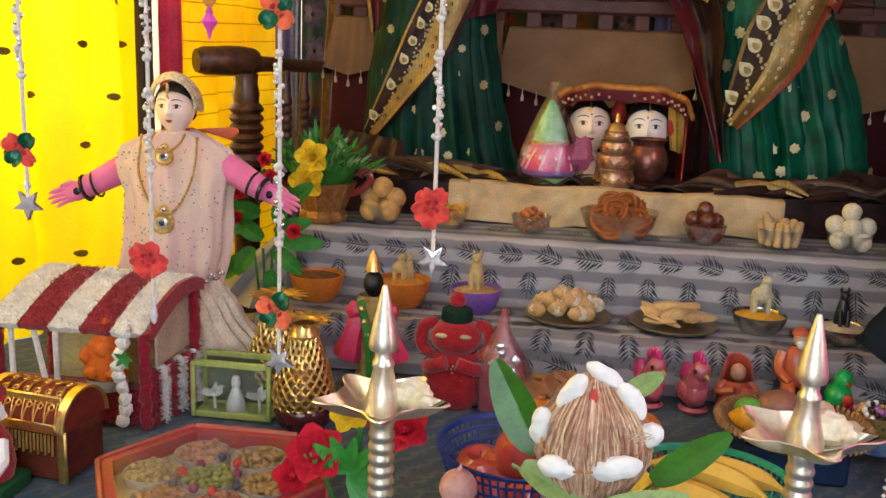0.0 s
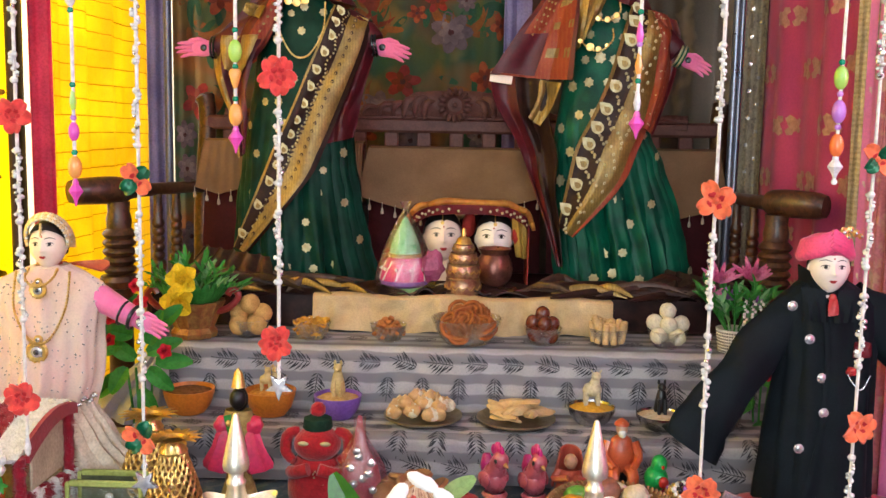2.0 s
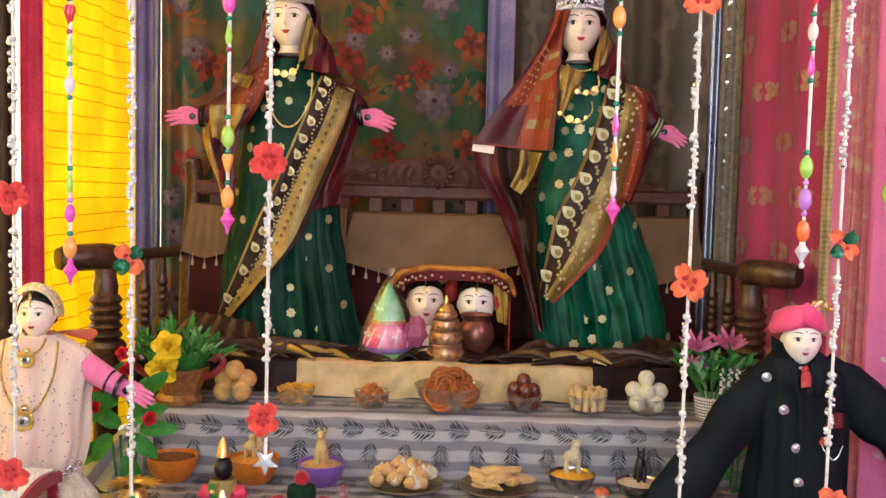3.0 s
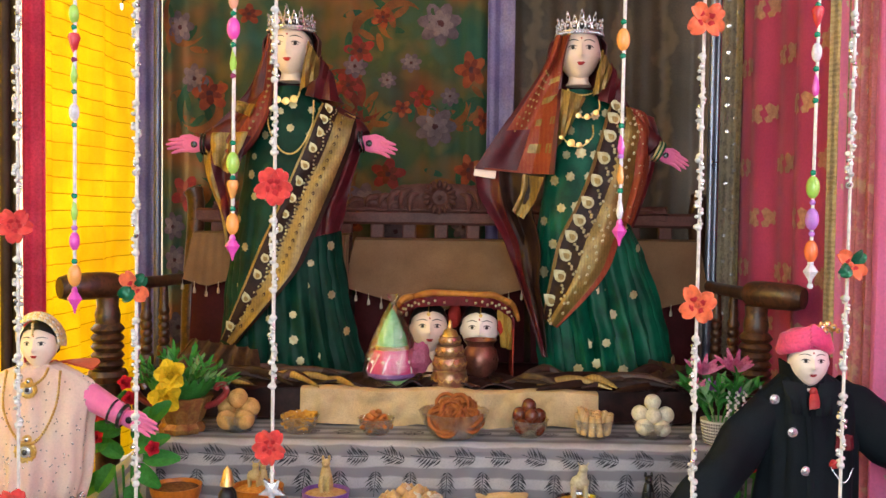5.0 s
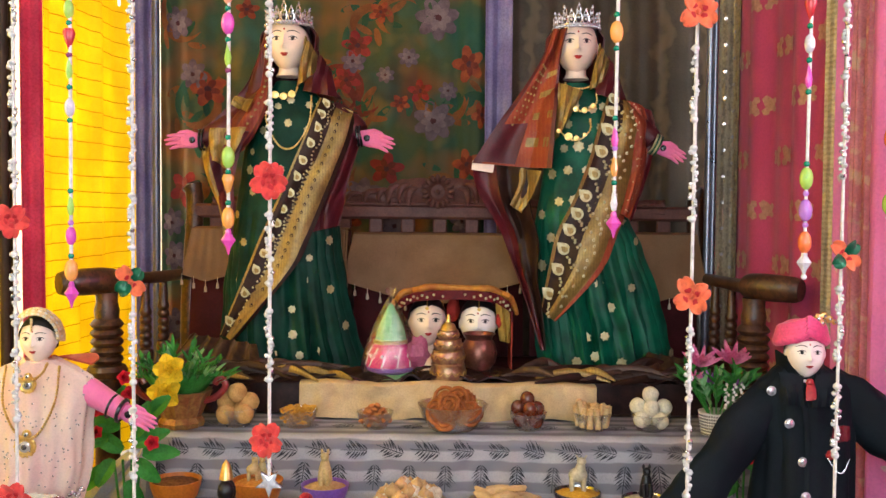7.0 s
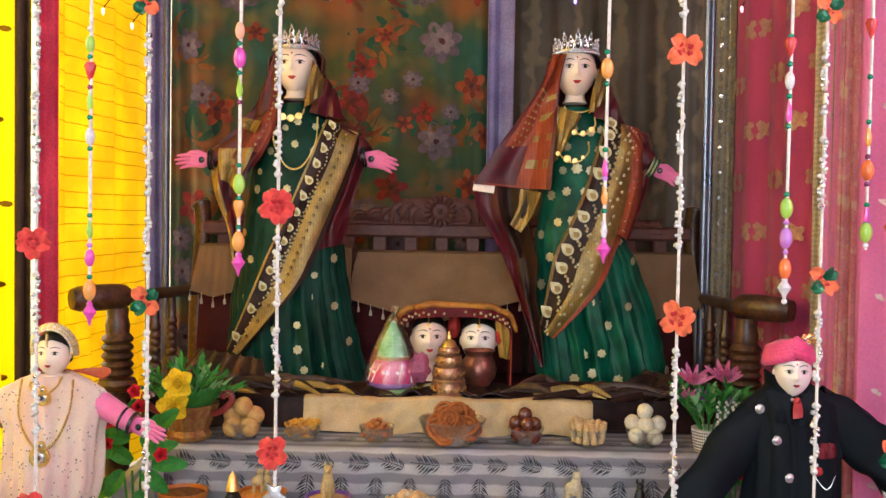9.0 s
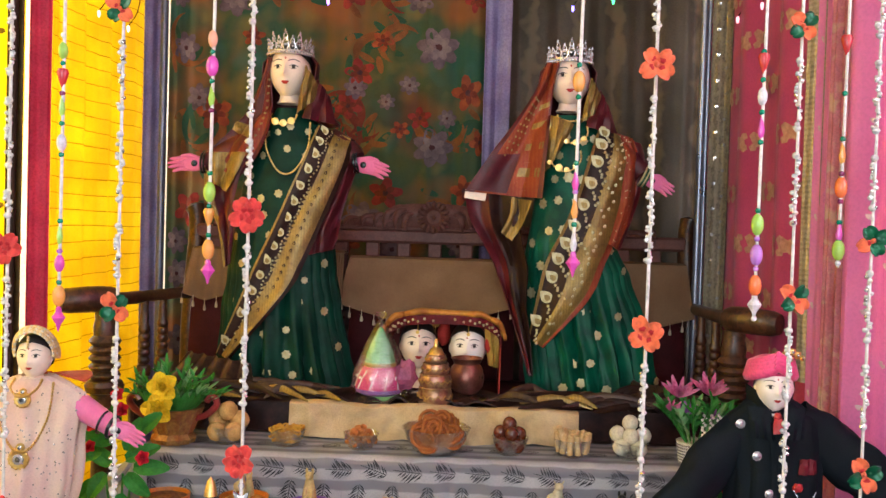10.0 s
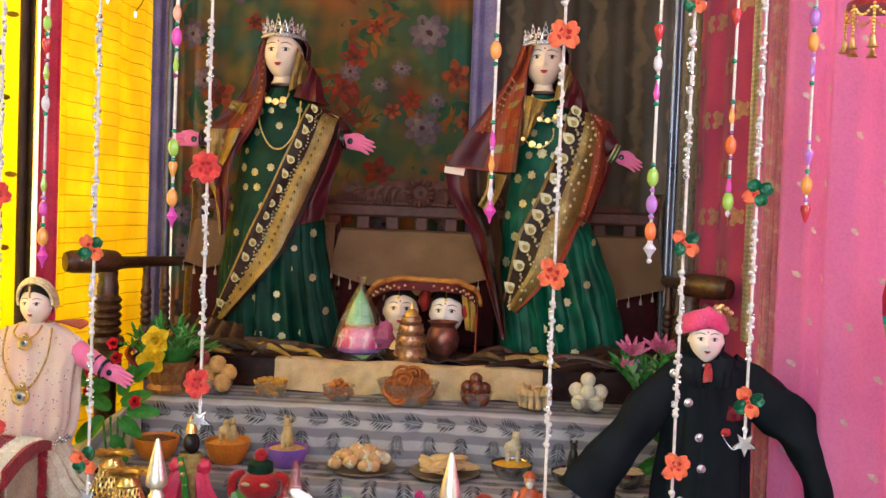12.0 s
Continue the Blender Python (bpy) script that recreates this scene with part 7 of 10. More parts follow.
# ---- brass lamps ----
def brass_lamp(x, y, label):
    o = thing("brass_lamp", label, "oil lamp", (x, y, F), group="brass lamps")
    g = Geo()
    g.lathe([(0.0, 0), (0.062, 0), (0.064, 0.006), (0.052, 0.014), (0.03, 0.024), (0.02, 0.034)], (0, 0, 0), 28)
    part("foot", g, BRASS, o)
    g = Geo()
    prof = [(0.02, 0.034)]
    for k in range(12):
        prof += [(0.0135, 0.036 + 0.0145 * k), (0.0155, 0.0405 + 0.0145 * k), (0.0155, 0.0445 + 0.0145 * k), (0.0135, 0.0485 + 0.0145 * k)]
    prof += [(0.0145, 0.215), (0.017, 0.225), (0.013, 0.235)]
    g.lathe(prof, (0, 0, 0), 24)
    part("stem", g, BRASS, o)
    g = Geo()

    def dish_fn(u, v):
        a = u * math.tau
        lobe = abs(math.cos(2.5 * a + 0.4))
        r = 0.012 + v * (0.042 + 0.028 * lobe ** 5)
        return (r * math.cos(a), r * math.sin(a), 0.225 + 0.024 * v ** 2.2)
    g.grid(dish_fn, 80, 8, 0, wrap=True, thick=0.002)
    part("oil_dish", g, BRASS, o, "five-spouted brass oil dish")
    g = Geo()
    g.lathe([(0.0215, 0.231), (0.0215, 0.237), (0.0165, 0.258), (0.0115, 0.283), (0.0128, 0.286), (0.0128, 0.29), (0.0098, 0.294), (0.0098, 0.302), (0.0163, 0.306), (0.0174, 0.311), (0.0168, 0.318), (0.0128, 0.338), (0.0078, 0.36), (0.0046, 0.375), (0.0028, 0.381), (0.0, 0.382)], (0, 0, 0), 26)
    part("finial", g, BRASS, o)
    return o


brass_lamp(-0.2, 0.955, "polished brass oil lamp standing on the floor cloth")
brass_lamp(0.271, 0.965, "polished brass oil lamp beside the banana basket")
COTTON = mat("white_cotton", (0.85, 0.84, 0.83), (0.78, 0.77, 0.76), rough=0.95, scale=30, fine=120, bump=0.8, var=0.1, sheen=0.3)
for x, y in ((-0.2, 0.955), (0.271, 0.965)):
    g = Geo()
    g.ball((0.03, 0.014, 0), (0.024, 0.018, 0.018), 14, 10, 0, rough=0.35, seed=x)
    g.ball((0.05, 0.006, -0.006), (0.012, 0.008, 0.009), 10, 8, 0, rough=0.4, seed=2)
    solo("cotton_flower", g, mat("jasmine_white", (0.85, 0.82, 0.7), (0.78, 0.7, 0.45), rough=0.7, scale=40, bump=0.3), "white flower lying in the brass lamp dish", "flower", (x, y, F + 0.248))

# ---- coconut on its brass pot ----
cx, cy = 0.045, 0.915
o = thing("brass_pot", "round polished brass pot holding a coconut", "pot", (cx, cy, F))
o.scale = (1.1, 1.1, 1.12)
g = Geo()
g.lathe([(0.0, 0), (0.035, 0), (0.05, 0.014), (0.072, 0.06), (0.074, 0.09), (0.062, 0.125), (0.05, 0.142), (0.05, 0.152), (0.064, 0.168), (0.061, 0.169), (0.046, 0.152), (0.046, 0.14), (0.0, 0.13)], (0, 0, 0), 36)
part("body", g, BRASS, o)
HUSK = mat("coconut_husk", (0.62, 0.38, 0.27), (0.48, 0.27, 0.18), rough=0.85, scale=24, fine=90, bump=0.8)
banded(HUSK, 55, 0.5, (0.72, 0.5, 0.36), 0.4, (0.5, 0.8))
cocos = thing("coconut", "brown husked coconut on a brass pot", "coconut", (cx - 0.006, cy, F + 0.176))
COCO = [(0.0, 0.03), (0.015, 0.046), (0.04, 0.058), (0.062, 0.06), (0.085, 0.053), (0.105, 0.04), (0.122, 0.024), (0.134, 0.012), (0.14, 0.002)]


def coco_at(a, v, off=0.0):
    """A point on the husk: broad below, drawn in to a tuft of fibre at the top."""
    z = 0.14 * v
    r = lerp_table(COCO, z)[0] * (1 + 0.035 * math.cos(3 * a)) + off
    return Vector((r * math.cos(a), r * math.sin(a), z))


g = Geo()
g.grid(lambda u, v: coco_at(u * math.tau, v, 0.0016 * math.sin(u * 210 + 3 * math.sin(v * 6)) + 0.002 * noise.noise(Vector((math.cos(u * 6.28) * 4, math.sin(u * 6.28) * 4, v * 3)))), 180, 34, 0, wrap=True)
part("shell", g, HUSK, cocos)
FIBRE = [mat("coconut_fibre", (0.66, 0.43, 0.3), (0.46, 0.25, 0.15), rough=0.9, scale=60), mat("pale_coconut_fibre", (0.78, 0.6, 0.42), (0.6, 0.4, 0.26), rough=0.9, scale=60), mat("dark_coconut_fibre", (0.42, 0.23, 0.15), (0.3, 0.15, 0.1), rough=0.9, scale=60)]
r2 = random.Random(21)
for k in range(170):
    a = r2.uniform(-math.pi - 0.3, 0.3)
    v0, v1 = r2.uniform(0.02, 0.5), r2.uniform(0.7, 0.99)
    da, bow = r2.uniform(-0.16, 0.16), r2.uniform(0.001, 0.004)
    g = Geo()
    g.tube([coco_at(a + da * t + 0.02 * math.sin(t * 9 + k), v0 + (v1 - v0) * t, 0.001 + bow * math.sin(math.pi * t)) for t in (0, 0.2, 0.4, 0.6, 0.8, 1)], r2.uniform(0.0005, 0.0014), 4)
    part("fibre", g, FIBRE[k % 3], cocos)
for k in range(9):
    a = r2.uniform(-0.9, -0.5)
    p = coco_at(a, r2.uniform(0.55, 0.66), 0.003)
    g = Geo()
    g.tube(spline([p, p + Vector((r2.uniform(-0.012, 0.016), -0.006, r2.uniform(-0.006, 0.01))), p + Vector((r2.uniform(-0.02, 0.024), -0.002, r2.uniform(-0.014, 0.014)))], 6), 0.0006, 4)
    part("fibre", g, FIBRE[1], cocos)
g = Geo()
g.ball(coco_at(-1.62, 0.84, 0.001), (0.005, 0.003, 0.011), 8, 6)
part("vermilion_mark", g, mat("vermilion", (0.6, 0.08, 0.07), rough=0.8), cocos)
o = thing("cotton_garland", "garland of white cotton tufts round the coconut", "garland", (cx - 0.006, cy, F + 0.176))
loop_pts = []
for k, (a, v, ln, th, tilt) in enumerate([(-2.45, 0.86, 0.023, 0.011, 55), (-2.72, 0.58, 0.021, 0.0115, 84), (-2.12, 0.36, 0.02, 0.0115, -10), (-1.16, 0.4, 0.027, 0.0125, 15), (-0.3, 0.56, 0.016, 0.013, 35), (-0.3, 0.8, 0.023, 0.012, -55), (-0.7, 0.98, 0.023, 0.0095, -30)]):
    p = coco_at(a, v, 0.006)
    loop_pts.append(p)
    R = Matrix.Rotation(radians(-tilt), 4, "Y")
    g = Geo()

    def tuft(u, t):
        c, b = u * math.tau, (t - 0.5) * 2
        r = th * max(0.06, 1 - abs(b) ** 2.6) ** 0.6
        k2 = 1 + 0.2 * noise.noise(Vector((math.cos(c) * 1.6 + k * 3, math.sin(c) * 1.6, b * 2.4))) + 0.07 * noise.noise(Vector((math.cos(c) * 6, math.sin(c) * 6 + k, b * 9)))
        return p + R @ Vector((b * ln, r * k2 * math.sin(c) * 0.8, r * k2 * math.cos(c)))
    g.grid(tuft, 26, 26, 0, wrap=True)
    part("cotton_tuft", g, COTTON, o)
g = Geo()
g.tube(spline(loop_pts + loop_pts[:1], 42), 0.0012, 5)
part("thread", g, mat("orange_thread", (0.6, 0.25, 0.08), rough=0.8), o)
BETEL = mat("fresh_leaf", (0.06, 0.24, 0.02), (0.04, 0.16, 0.015), rough=0.35, scale=20, transl=0.25, coat=0.2)
BETEL_PALE = mat("leaf_underside", (0.36, 0.5, 0.2), (0.28, 0.42, 0.15), rough=0.5, scale=20, transl=0.2)
zr = F + 0.19
for k, (b, w, face, ln, wd, mt) in enumerate([((-0.06, 0.01, 0.022), (-0.62, 0.25, 1.0), (-0.45, -1, 0.35), 0.112, 0.05, BETEL), ((0.062, 0.0, 0.004), (1.0, 0.25, 0.66), (0.15, -1, 0.5), 0.1, 0.034, BETEL), ((-0.078, -0.03, 0.022), (0.9, -0.3, -0.38), (0, -0.8, 1), 0.09, 0.034, BETEL_PALE), ((-0.004, -0.066, -0.008), (1.0, 0.2, 0.22), (0, -0.9, 1), 0.105, 0.028, BETEL_PALE), ((0.028, 0.04, 0.085), (0.9, 0.3, 0.5), (0, -1, 0.4), 0.05, 0.024, BETEL_PALE)]):
    g = Geo()
    q = Vector((cx + b[0], cy + b[1], zr + b[2]))
    g.petal(q, w, face, ln, wd, 0, -0.05, 14, 0.8, 0.2)
    wn_ = Vector(w).normalized()
    g.tube([q - wn_ * 0.012 - Vector((0, 0, 0.006)), q + wn_ * ln * 0.5 + Vector((0, 0.001, -0.001 * k))], [0.002, 0.0008], 5)
    solo("betel_leaf", g, mt, "green betel leaf tucked in the pot rim", "leaf", group="leaves round the coconut")


# ---- baskets ----
def net_basket(x, y, r, h, material, label):
    o = thing("plastic_basket", label, "basket", (x, y, F))
    g = Geo()
    g.lathe([(0.0, 0.002), (r * 0.7, 0.002), (r * 0.74, 0.012), (r * 0.72, 0.012), (r * 0.68, 0.005), (0, 0.005)], (0, 0, 0), 40)
    part("base", g, material, o)
    for z0, z1, k in ((0.62, 0.66, 0), (0.80, 0.835, 0), (0.935, 1.0, 0.03), (0.3, 0.36, 0)):
        g = Geo()
        ra, rb = r * (0.74 + 0.26 * z0), r * (0.74 + 0.26 * z1)
        g.lathe([(ra, h * z0), (rb + r * k, h * z1), (rb - 0.003, h * z1), (ra - 0.003, h * z0), (ra, h * z0)], (0, 0, 0), 48)
        part("hoop" if k == 0 else "rim", g, material, o)
    slat = Geo()
    slat.box((0, 0, 0), (0.0035, 0.0024, h * 0.95), 0, 0.0008)
    sm = slat.mesh("slat", material)
    n = 64
    for k in range(n):
        a = k * math.tau / n
        ob = new("slat", sm)
        ob.parent = o
        m = Matrix.Translation((r * 0.87 * math.cos(a), r * 0.87 * math.sin(a), h * 0.49)) @ Matrix.Rotation(a - math.pi / 2, 4, "Z") @ Matrix.Rotation(math.atan(-0.26 * r / h), 4, "X")
        ob.matrix_basis = m
    return o


net_basket(-0.048, 1.2, 0.118, 0.1, mat("blue_plastic", (0.012, 0.045, 0.24), (0.01, 0.03, 0.18), rough=0.35, scale=10), "dark blue plastic net basket of apples")
net_basket(0.2, 1.12, 0.112, 0.11, mat("sea_green_plastic", (0.03, 0.36, 0.22), (0.02, 0.3, 0.18), rough=0.35, scale=10), "sea green plastic net basket of bananas")
APPLE = mat("red_apple", (0.42, 0.03, 0.03), (0.5, 0.09, 0.06), rough=0.3, scale=26, fine=90, coat=0.4, bump=0.05)
g = Geo()
g.lathe([(0.0, 0.006), (0.012, 0.0), (0.026, 0.004), (0.036, 0.022), (0.0385, 0.038), (0.033, 0.056), (0.019, 0.064), (0.008, 0.06), (0.0, 0.054)], (0, 0, -0.034), 24)
g.tube([(0, 0, 0.02), (0.003, 0, 0.032), (0.006, 0, 0.038)], 0.0014, 5)
am = g.mesh("apple", APPLE)
for k, (x, y, z, rx, rz) in enumerate([(-0.118, 1.15, 0.075, 30, 0), (-0.05, 1.13, 0.075, -20, 80), (-0.09, 1.21, 0.08, 15, 150), (-0.02, 1.2, 0.078, -30, 220), (-0.07, 1.17, 0.125, 20, 40), (-0.13, 1.22, 0.07, 10, 300)]):
    ob = new("apple", am)
    ob.matrix_basis = pose(x + 0.024, y + 0.01, z, rx, 10, rz)
    tagged(ob, "shiny red and yellow apple in a blue basket", "apple", "apples in the basket")
BANANA = mat("banana_skin", (0.72, 0.46, 0.09), (0.6, 0.38, 0.06), rough=0.5, scale=14, fine=120, bump=0.1, var=0.15)
g = Geo()
pts = [(0.085 * math.sin(t), 0, 0.085 * (1 - math.cos(t)) * 0.55) for t in [-1.0 + 0.167 * k for k in range(13)]]
g.tube(pts, [0.003, 0.006, 0.012, 0.0155, 0.017, 0.0178, 0.018, 0.0178, 0.017, 0.0155, 0.012, 0.006, 0.004], 6)
bm_ = g.mesh("banana", BANANA)
for k, (x, y, z, rx, ry, rz) in enumerate([(0.24, 1.06, 0.135, 100, 8, -22), (0.21, 1.07, 0.128, 105, 4, -28), (0.255, 1.1, 0.152, 95, 6, -16), (0.18, 1.065, 0.118, 110, 0, -38), (0.28, 1.13, 0.145, 92, 4, -12), (0.27, 1.05, 0.12, 100, 6, -20)]):
    ob = new("banana", bm_)
    ob.matrix_basis = pose(x - 0.058, y, z + 0.006, rx, ry, rz)
    tagged(ob, "ripe yellow banana in the green basket", "banana", "bunch of bananas")
g = Geo()
g.ball((0, 0, 0.024), (0.024, 0.023, 0.024), 20, 14, 0, rough=0.06)
g.tube([(0, 0, 0.045), (0.003, 0, 0.056)], [0.004, 0.001], 6)
solo("onion", g, mat("pale_pink_skin", (0.6, 0.33, 0.3), (0.5, 0.24, 0.24), rough=0.4, scale=20), "pale pink round vegetable on the floor cloth", "vegetable", (-0.115, 1.02, F + 0.088))
g = Geo()
g.lathe([(0, 0), (0.028, 0), (0.031, 0.085), (0.026, 0.09), (0.0, 0.086)], (0, 0, 0), 18)
solo("steel_cup", g, STEEL, "small steel cup under a round vegetable", "cup", (-0.115, 1.02, F))

# ---- woven tray with clay fruit on a blue box ----
g = Geo()
g.box((0, 0, 0.028), (0.16, 0.14, 0.056), 0, 0.006)
solo("blue_box", g, mat("navy_card", (0.012, 0.03, 0.09), rough=0.5, scale=20), "navy blue card box under the woven tray", "box", (0.37, 1.44, F))
STRAW = mat("woven_straw", (0.27, 0.15, 0.06), (0.17, 0.085, 0.035), rough=0.8, scale=60, bump=0.8)
o = thing("woven_tray", "brown woven straw tray of coloured clay fruit", "tray", (0.372, 1.425, F + 0.057))
g = Geo()
g.lathe([(0.0, 0.0), (0.085, 0.0), (0.115, 0.02), (0.112, 0.024), (0.08, 0.006), (0.0, 0.005)], (0, 0, 0), 44)
part("tray_base", g, STRAW, o)
g = Geo()
for k in range(72):
    a = k * math.tau / 72
    g.tube([(0.109 * math.cos(a), 0.109 * math.sin(a), 0.018), (0.117 * math.cos(a + 0.04), 0.117 * math.sin(a + 0.04), 0.028), (0.122 * math.cos(a + 0.08), 0.122 * math.sin(a + 0.08), 0.02)], 0.0032, 5)
part("braided_rim", g, mat("straw_braid", (0.36, 0.21, 0.1), (0.24, 0.12, 0.05), rough=0.8, scale=60), o)["kind"] = "stuff"


def clay(c, rough=0.4):
    return mat("clay_paint", c, tuple(v * 0.8 for v in c), rough=rough, scale=30, coat=0.2)


FRUIT = [("clay_mango", (-0.066, 0.0, 0.032), (0.036, 0.022, 0.02), -38, (0.72, 0.33, 0.02), "shiny orange clay mango on the tray"), ("clay_lime", (-0.058, 0.06, 0.03), (0.026, 0.02, 0.018), 20, (0.14, 0.42, 0.05), "bright green clay fruit on the tray"),
         ("clay_gourd", (-0.028, 0.012, 0.026), (0.036, 0.012, 0.011), -45, (0.6, 0.4, 0.05), "yellow ridged clay gourd on the tray"), ("clay_chilli", (-0.012, -0.05, 0.022), (0.03, 0.014, 0.012), 10, (0.08, 0.2, 0.03), "dark green clay vegetable on the tray"),
         ("clay_tomato", (0.058, -0.045, 0.028), (0.034, 0.026, 0.018), 25, (0.6, 0.05, 0.04), "red clay fruit on the tray"), ("clay_coconut", (-0.01, 0.062, 0.038), (0.036, 0.03, 0.028), 0, (0.3, 0.12, 0.075), "brown clay fruit on the tray"),
         ("clay_apple", (0.05, 0.045, 0.035), (0.026, 0.024, 0.024), 0, (0.66, 0.55, 0.38), "cream clay fruit on the tray"), ("clay_garlic", (0.026, 0.085, 0.03), (0.016, 0.015, 0.016), 0, (0.75, 0.66, 0.5), "cream clay bulb on the tray"), ("clay_bean", (0.09, 0.005, 0.03), (0.016, 0.015, 0.014), 0, (0.7, 0.55, 0.35), "small cream clay bulb on the tray")]
for nm, (x, y, z), r, rz, c, lb in FRUIT:
    g = Geo()
    g.ball((0, 0, 0), r, 16, 12, 0, rough=0.12, seed=x * 50)
    g.tube([(r[0] * 0.9, 0, 0.002), (r[0] * 1.15, 0, 0.006)], [0.003, 0.0015], 6)
    solo(nm, g, clay(c), lb, "clay fruit", (0.372 + x, 1.425 + y, F + 0.057 + z - 0.012), rz, "clay fruit")

# ---- hexagonal box of dried fruit ----
o = thing("hexagonal_box", "red trimmed hexagonal gift box of dried fruit", "gift box", (-0.467, 1.095, F))
RED_TRIM = mat("red_gold_paper", (0.36, 0.014, 0.035), (0.3, 0.03, 0.04), rough=0.4, scale=70, coat=0.3)
g = Geo()
R_, HH = 0.166, 0.062
for z0, z1, r0, r1 in ((0.0, HH, R_, R_), (HH, HH, R_, R_ - 0.022), (HH, HH - 0.02, R_ - 0.022, R_ - 0.024)):
    g.add([((r0 if q == 0 else r1) * math.cos(k * math.pi / 3), (r0 if q == 0 else r1) * math.sin(k * math.pi / 3), z0 if q == 0 else z1) for q in (0, 1) for k in range(6)], [(k, (k + 1) % 6, 6 + (k + 1) % 6, 6 + k) for k in range(6)], 0)
g.add([((R_ - 0.024) * math.cos(k * math.pi / 3), (R_ - 0.024) * math.sin(k * math.pi / 3), HH - 0.022) for k in range(6)], [tuple(range(6))], 1)
part("box_frame", g, [RED_TRIM, mat("pale_liner", (0.45, 0.36, 0.3), rough=0.6)], o)
for k in range(6):
    a0, a1 = k * math.pi / 3, (k + 1) * math.pi / 3
    p0, p1 = Vector((R_ * math.cos(a0), R_ * math.sin(a0), 0.032)), Vector((R_ * math.cos(a1), R_ * math.sin(a1), 0.032))
    g = Geo()
    g.tube([p0.lerp(p1, 0.02) + Vector((0, 0, 0.03)), p0.lerp(p1, 0.98) + Vector((0, 0, 0.03))], 0.0045, 6)
    g.tube([p0 - Vector((0, 0, 0.03)), p0 + Vector((0, 0, 0.03))], 0.0045, 6)
    part("gold_edge", g, mat("dull_gold_edge_%s" % "abcdef"[k], (0.5, 0.12, 0.09), rough=0.4, metal=0.2), o)
    g = Geo()
    nn = (p0 + p1).normalized()
    for j in range(9):
        q = p0.lerp(p1, (j + 0.5) / 9)
        g.star(q * 1.0 + nn * 0.001 + Vector((0, 0, 0.012 * math.sin(j * 2))), 0.007, nn, 4, 0.5, 0, 0.0015)
    part("printed_flower", g, GOLD_PRINT, o)["kind"] = "stuff"
r2 = random.Random(31)
for k, (x, y, c) in enumerate([(0.0, 0.0, (0.3, 0.36, 0.1)), (0.085, 0.0, (0.55, 0.36, 0.15)), (0.0425, 0.074, (0.5, 0.34, 0.16)), (-0.0425, 0.074, (0.55, 0.3, 0.2)), (-0.085, 0.0, (0.5, 0.38, 0.2)), (-0.0425, -0.074, (0.5, 0.26, 0.15)), (0.0425, -0.074, (0.55, 0.2, 0.14))]):
    g = Geo()
    g.lathe([(0.037, 0.0), (0.04, 0.016), (0.038, 0.016), (0.034, 0.002)], (x, y, HH - 0.024), 20)
    part("cup", g, mat("clear_cup_%s" % "abcdefg"[k], (0.5, 0.45, 0.42), rough=0.25), o)
    m_ = mat("dried_fruit_%s" % "abcdefg"[k], c, tuple(v * 0.55 for v in c), rough=0.7, scale=70)
    g = Geo()
    for q in range(34):
        a, rr = q * 2.4, 0.034 * math.sqrt((q + 0.5) / 34)
        g.ball((x + rr * math.cos(a), y + rr * math.sin(a), HH - 0.012 + r2.uniform(0, 0.006)), (r2.uniform(0.005, 0.0085), 0.005, 0.0045), 7, 5, 0, rot=Matrix.Rotation(r2.uniform(0, 3), 4, "Z"))
    part("dried_fruit", g, m_, o)["kind"] = "stuff"
g = Geo()
g.add([((R_ - 0.02) * math.cos(k * math.pi / 3), (R_ - 0.02) * math.sin(k * math.pi / 3), HH + 0.003) for k in range(6)], [tuple(range(6))], 0)
part("clear_lid", g, FILM, o, "clear plastic lid").visible_shadow = False
for k in range(9):
    g = Geo()
    a = k * 0.7 + 0.3
    g.ball((0.07 * math.cos(a) * (0.5 + 0.1 * (k % 3)), 0.07 * math.sin(a) * (0.6 + 0.12 * (k % 3)), HH - 0.006), 0.007, 8, 6)
    part("wrapped_sweet", g, [PLASTIC["k"], PLASTIC["r"], mat("navy_foil", (0.02, 0.05, 0.12), rough=0.3)][k % 3], o)

# ---- striped stall, chest, glass case, vases ----
TINSEL_R = mat("red_tinsel", (0.3, 0.004, 0.02), (0.22, 0.003, 0.014), rough=0.7, scale=60, fine=260, bump=1.0, sheen=0.3)
TINSEL_W = mat("white_tinsel", (0.78, 0.76, 0.74), (0.66, 0.63, 0.6), rough=0.8, scale=60, fine=260, bump=1.0, sheen=0.3)


def fuzz(g, surf, count, length, seed):
    """Short standing tinsel hairs over a surface given as surf(u, v)."""
    r2 = random.Random(seed)
    for k in range(count):
        u, v = r2.random(), r2.random()
        p, pu, pv = Vector(surf(u, v)), Vector(surf(min(1, u + 0.02), v)), Vector(surf(u, min(1, v + 0.02)))
        nn = (pu - p).cross(pv - p)
        nn = nn.normalized() if nn.length > 1e-12 else Vector((0, -1, 0))
        if nn.y > 0.5 or nn.z < -0.6:
            nn = -nn
        tip = p + (nn + Vector((r2.uniform(-1, 1), r2.uniform(-1, 1), r2.uniform(-1, 1))) * 0.8).normalized() * length * r2.uniform(0.6, 1.3)
        w = Vector((r2.uniform(-1, 1), r2.uniform(-1, 1), r2.uniform(-1, 1))).normalized() * 0.0011
        g.add([p - w, p + w, tip], [(0, 1, 2)], 0)


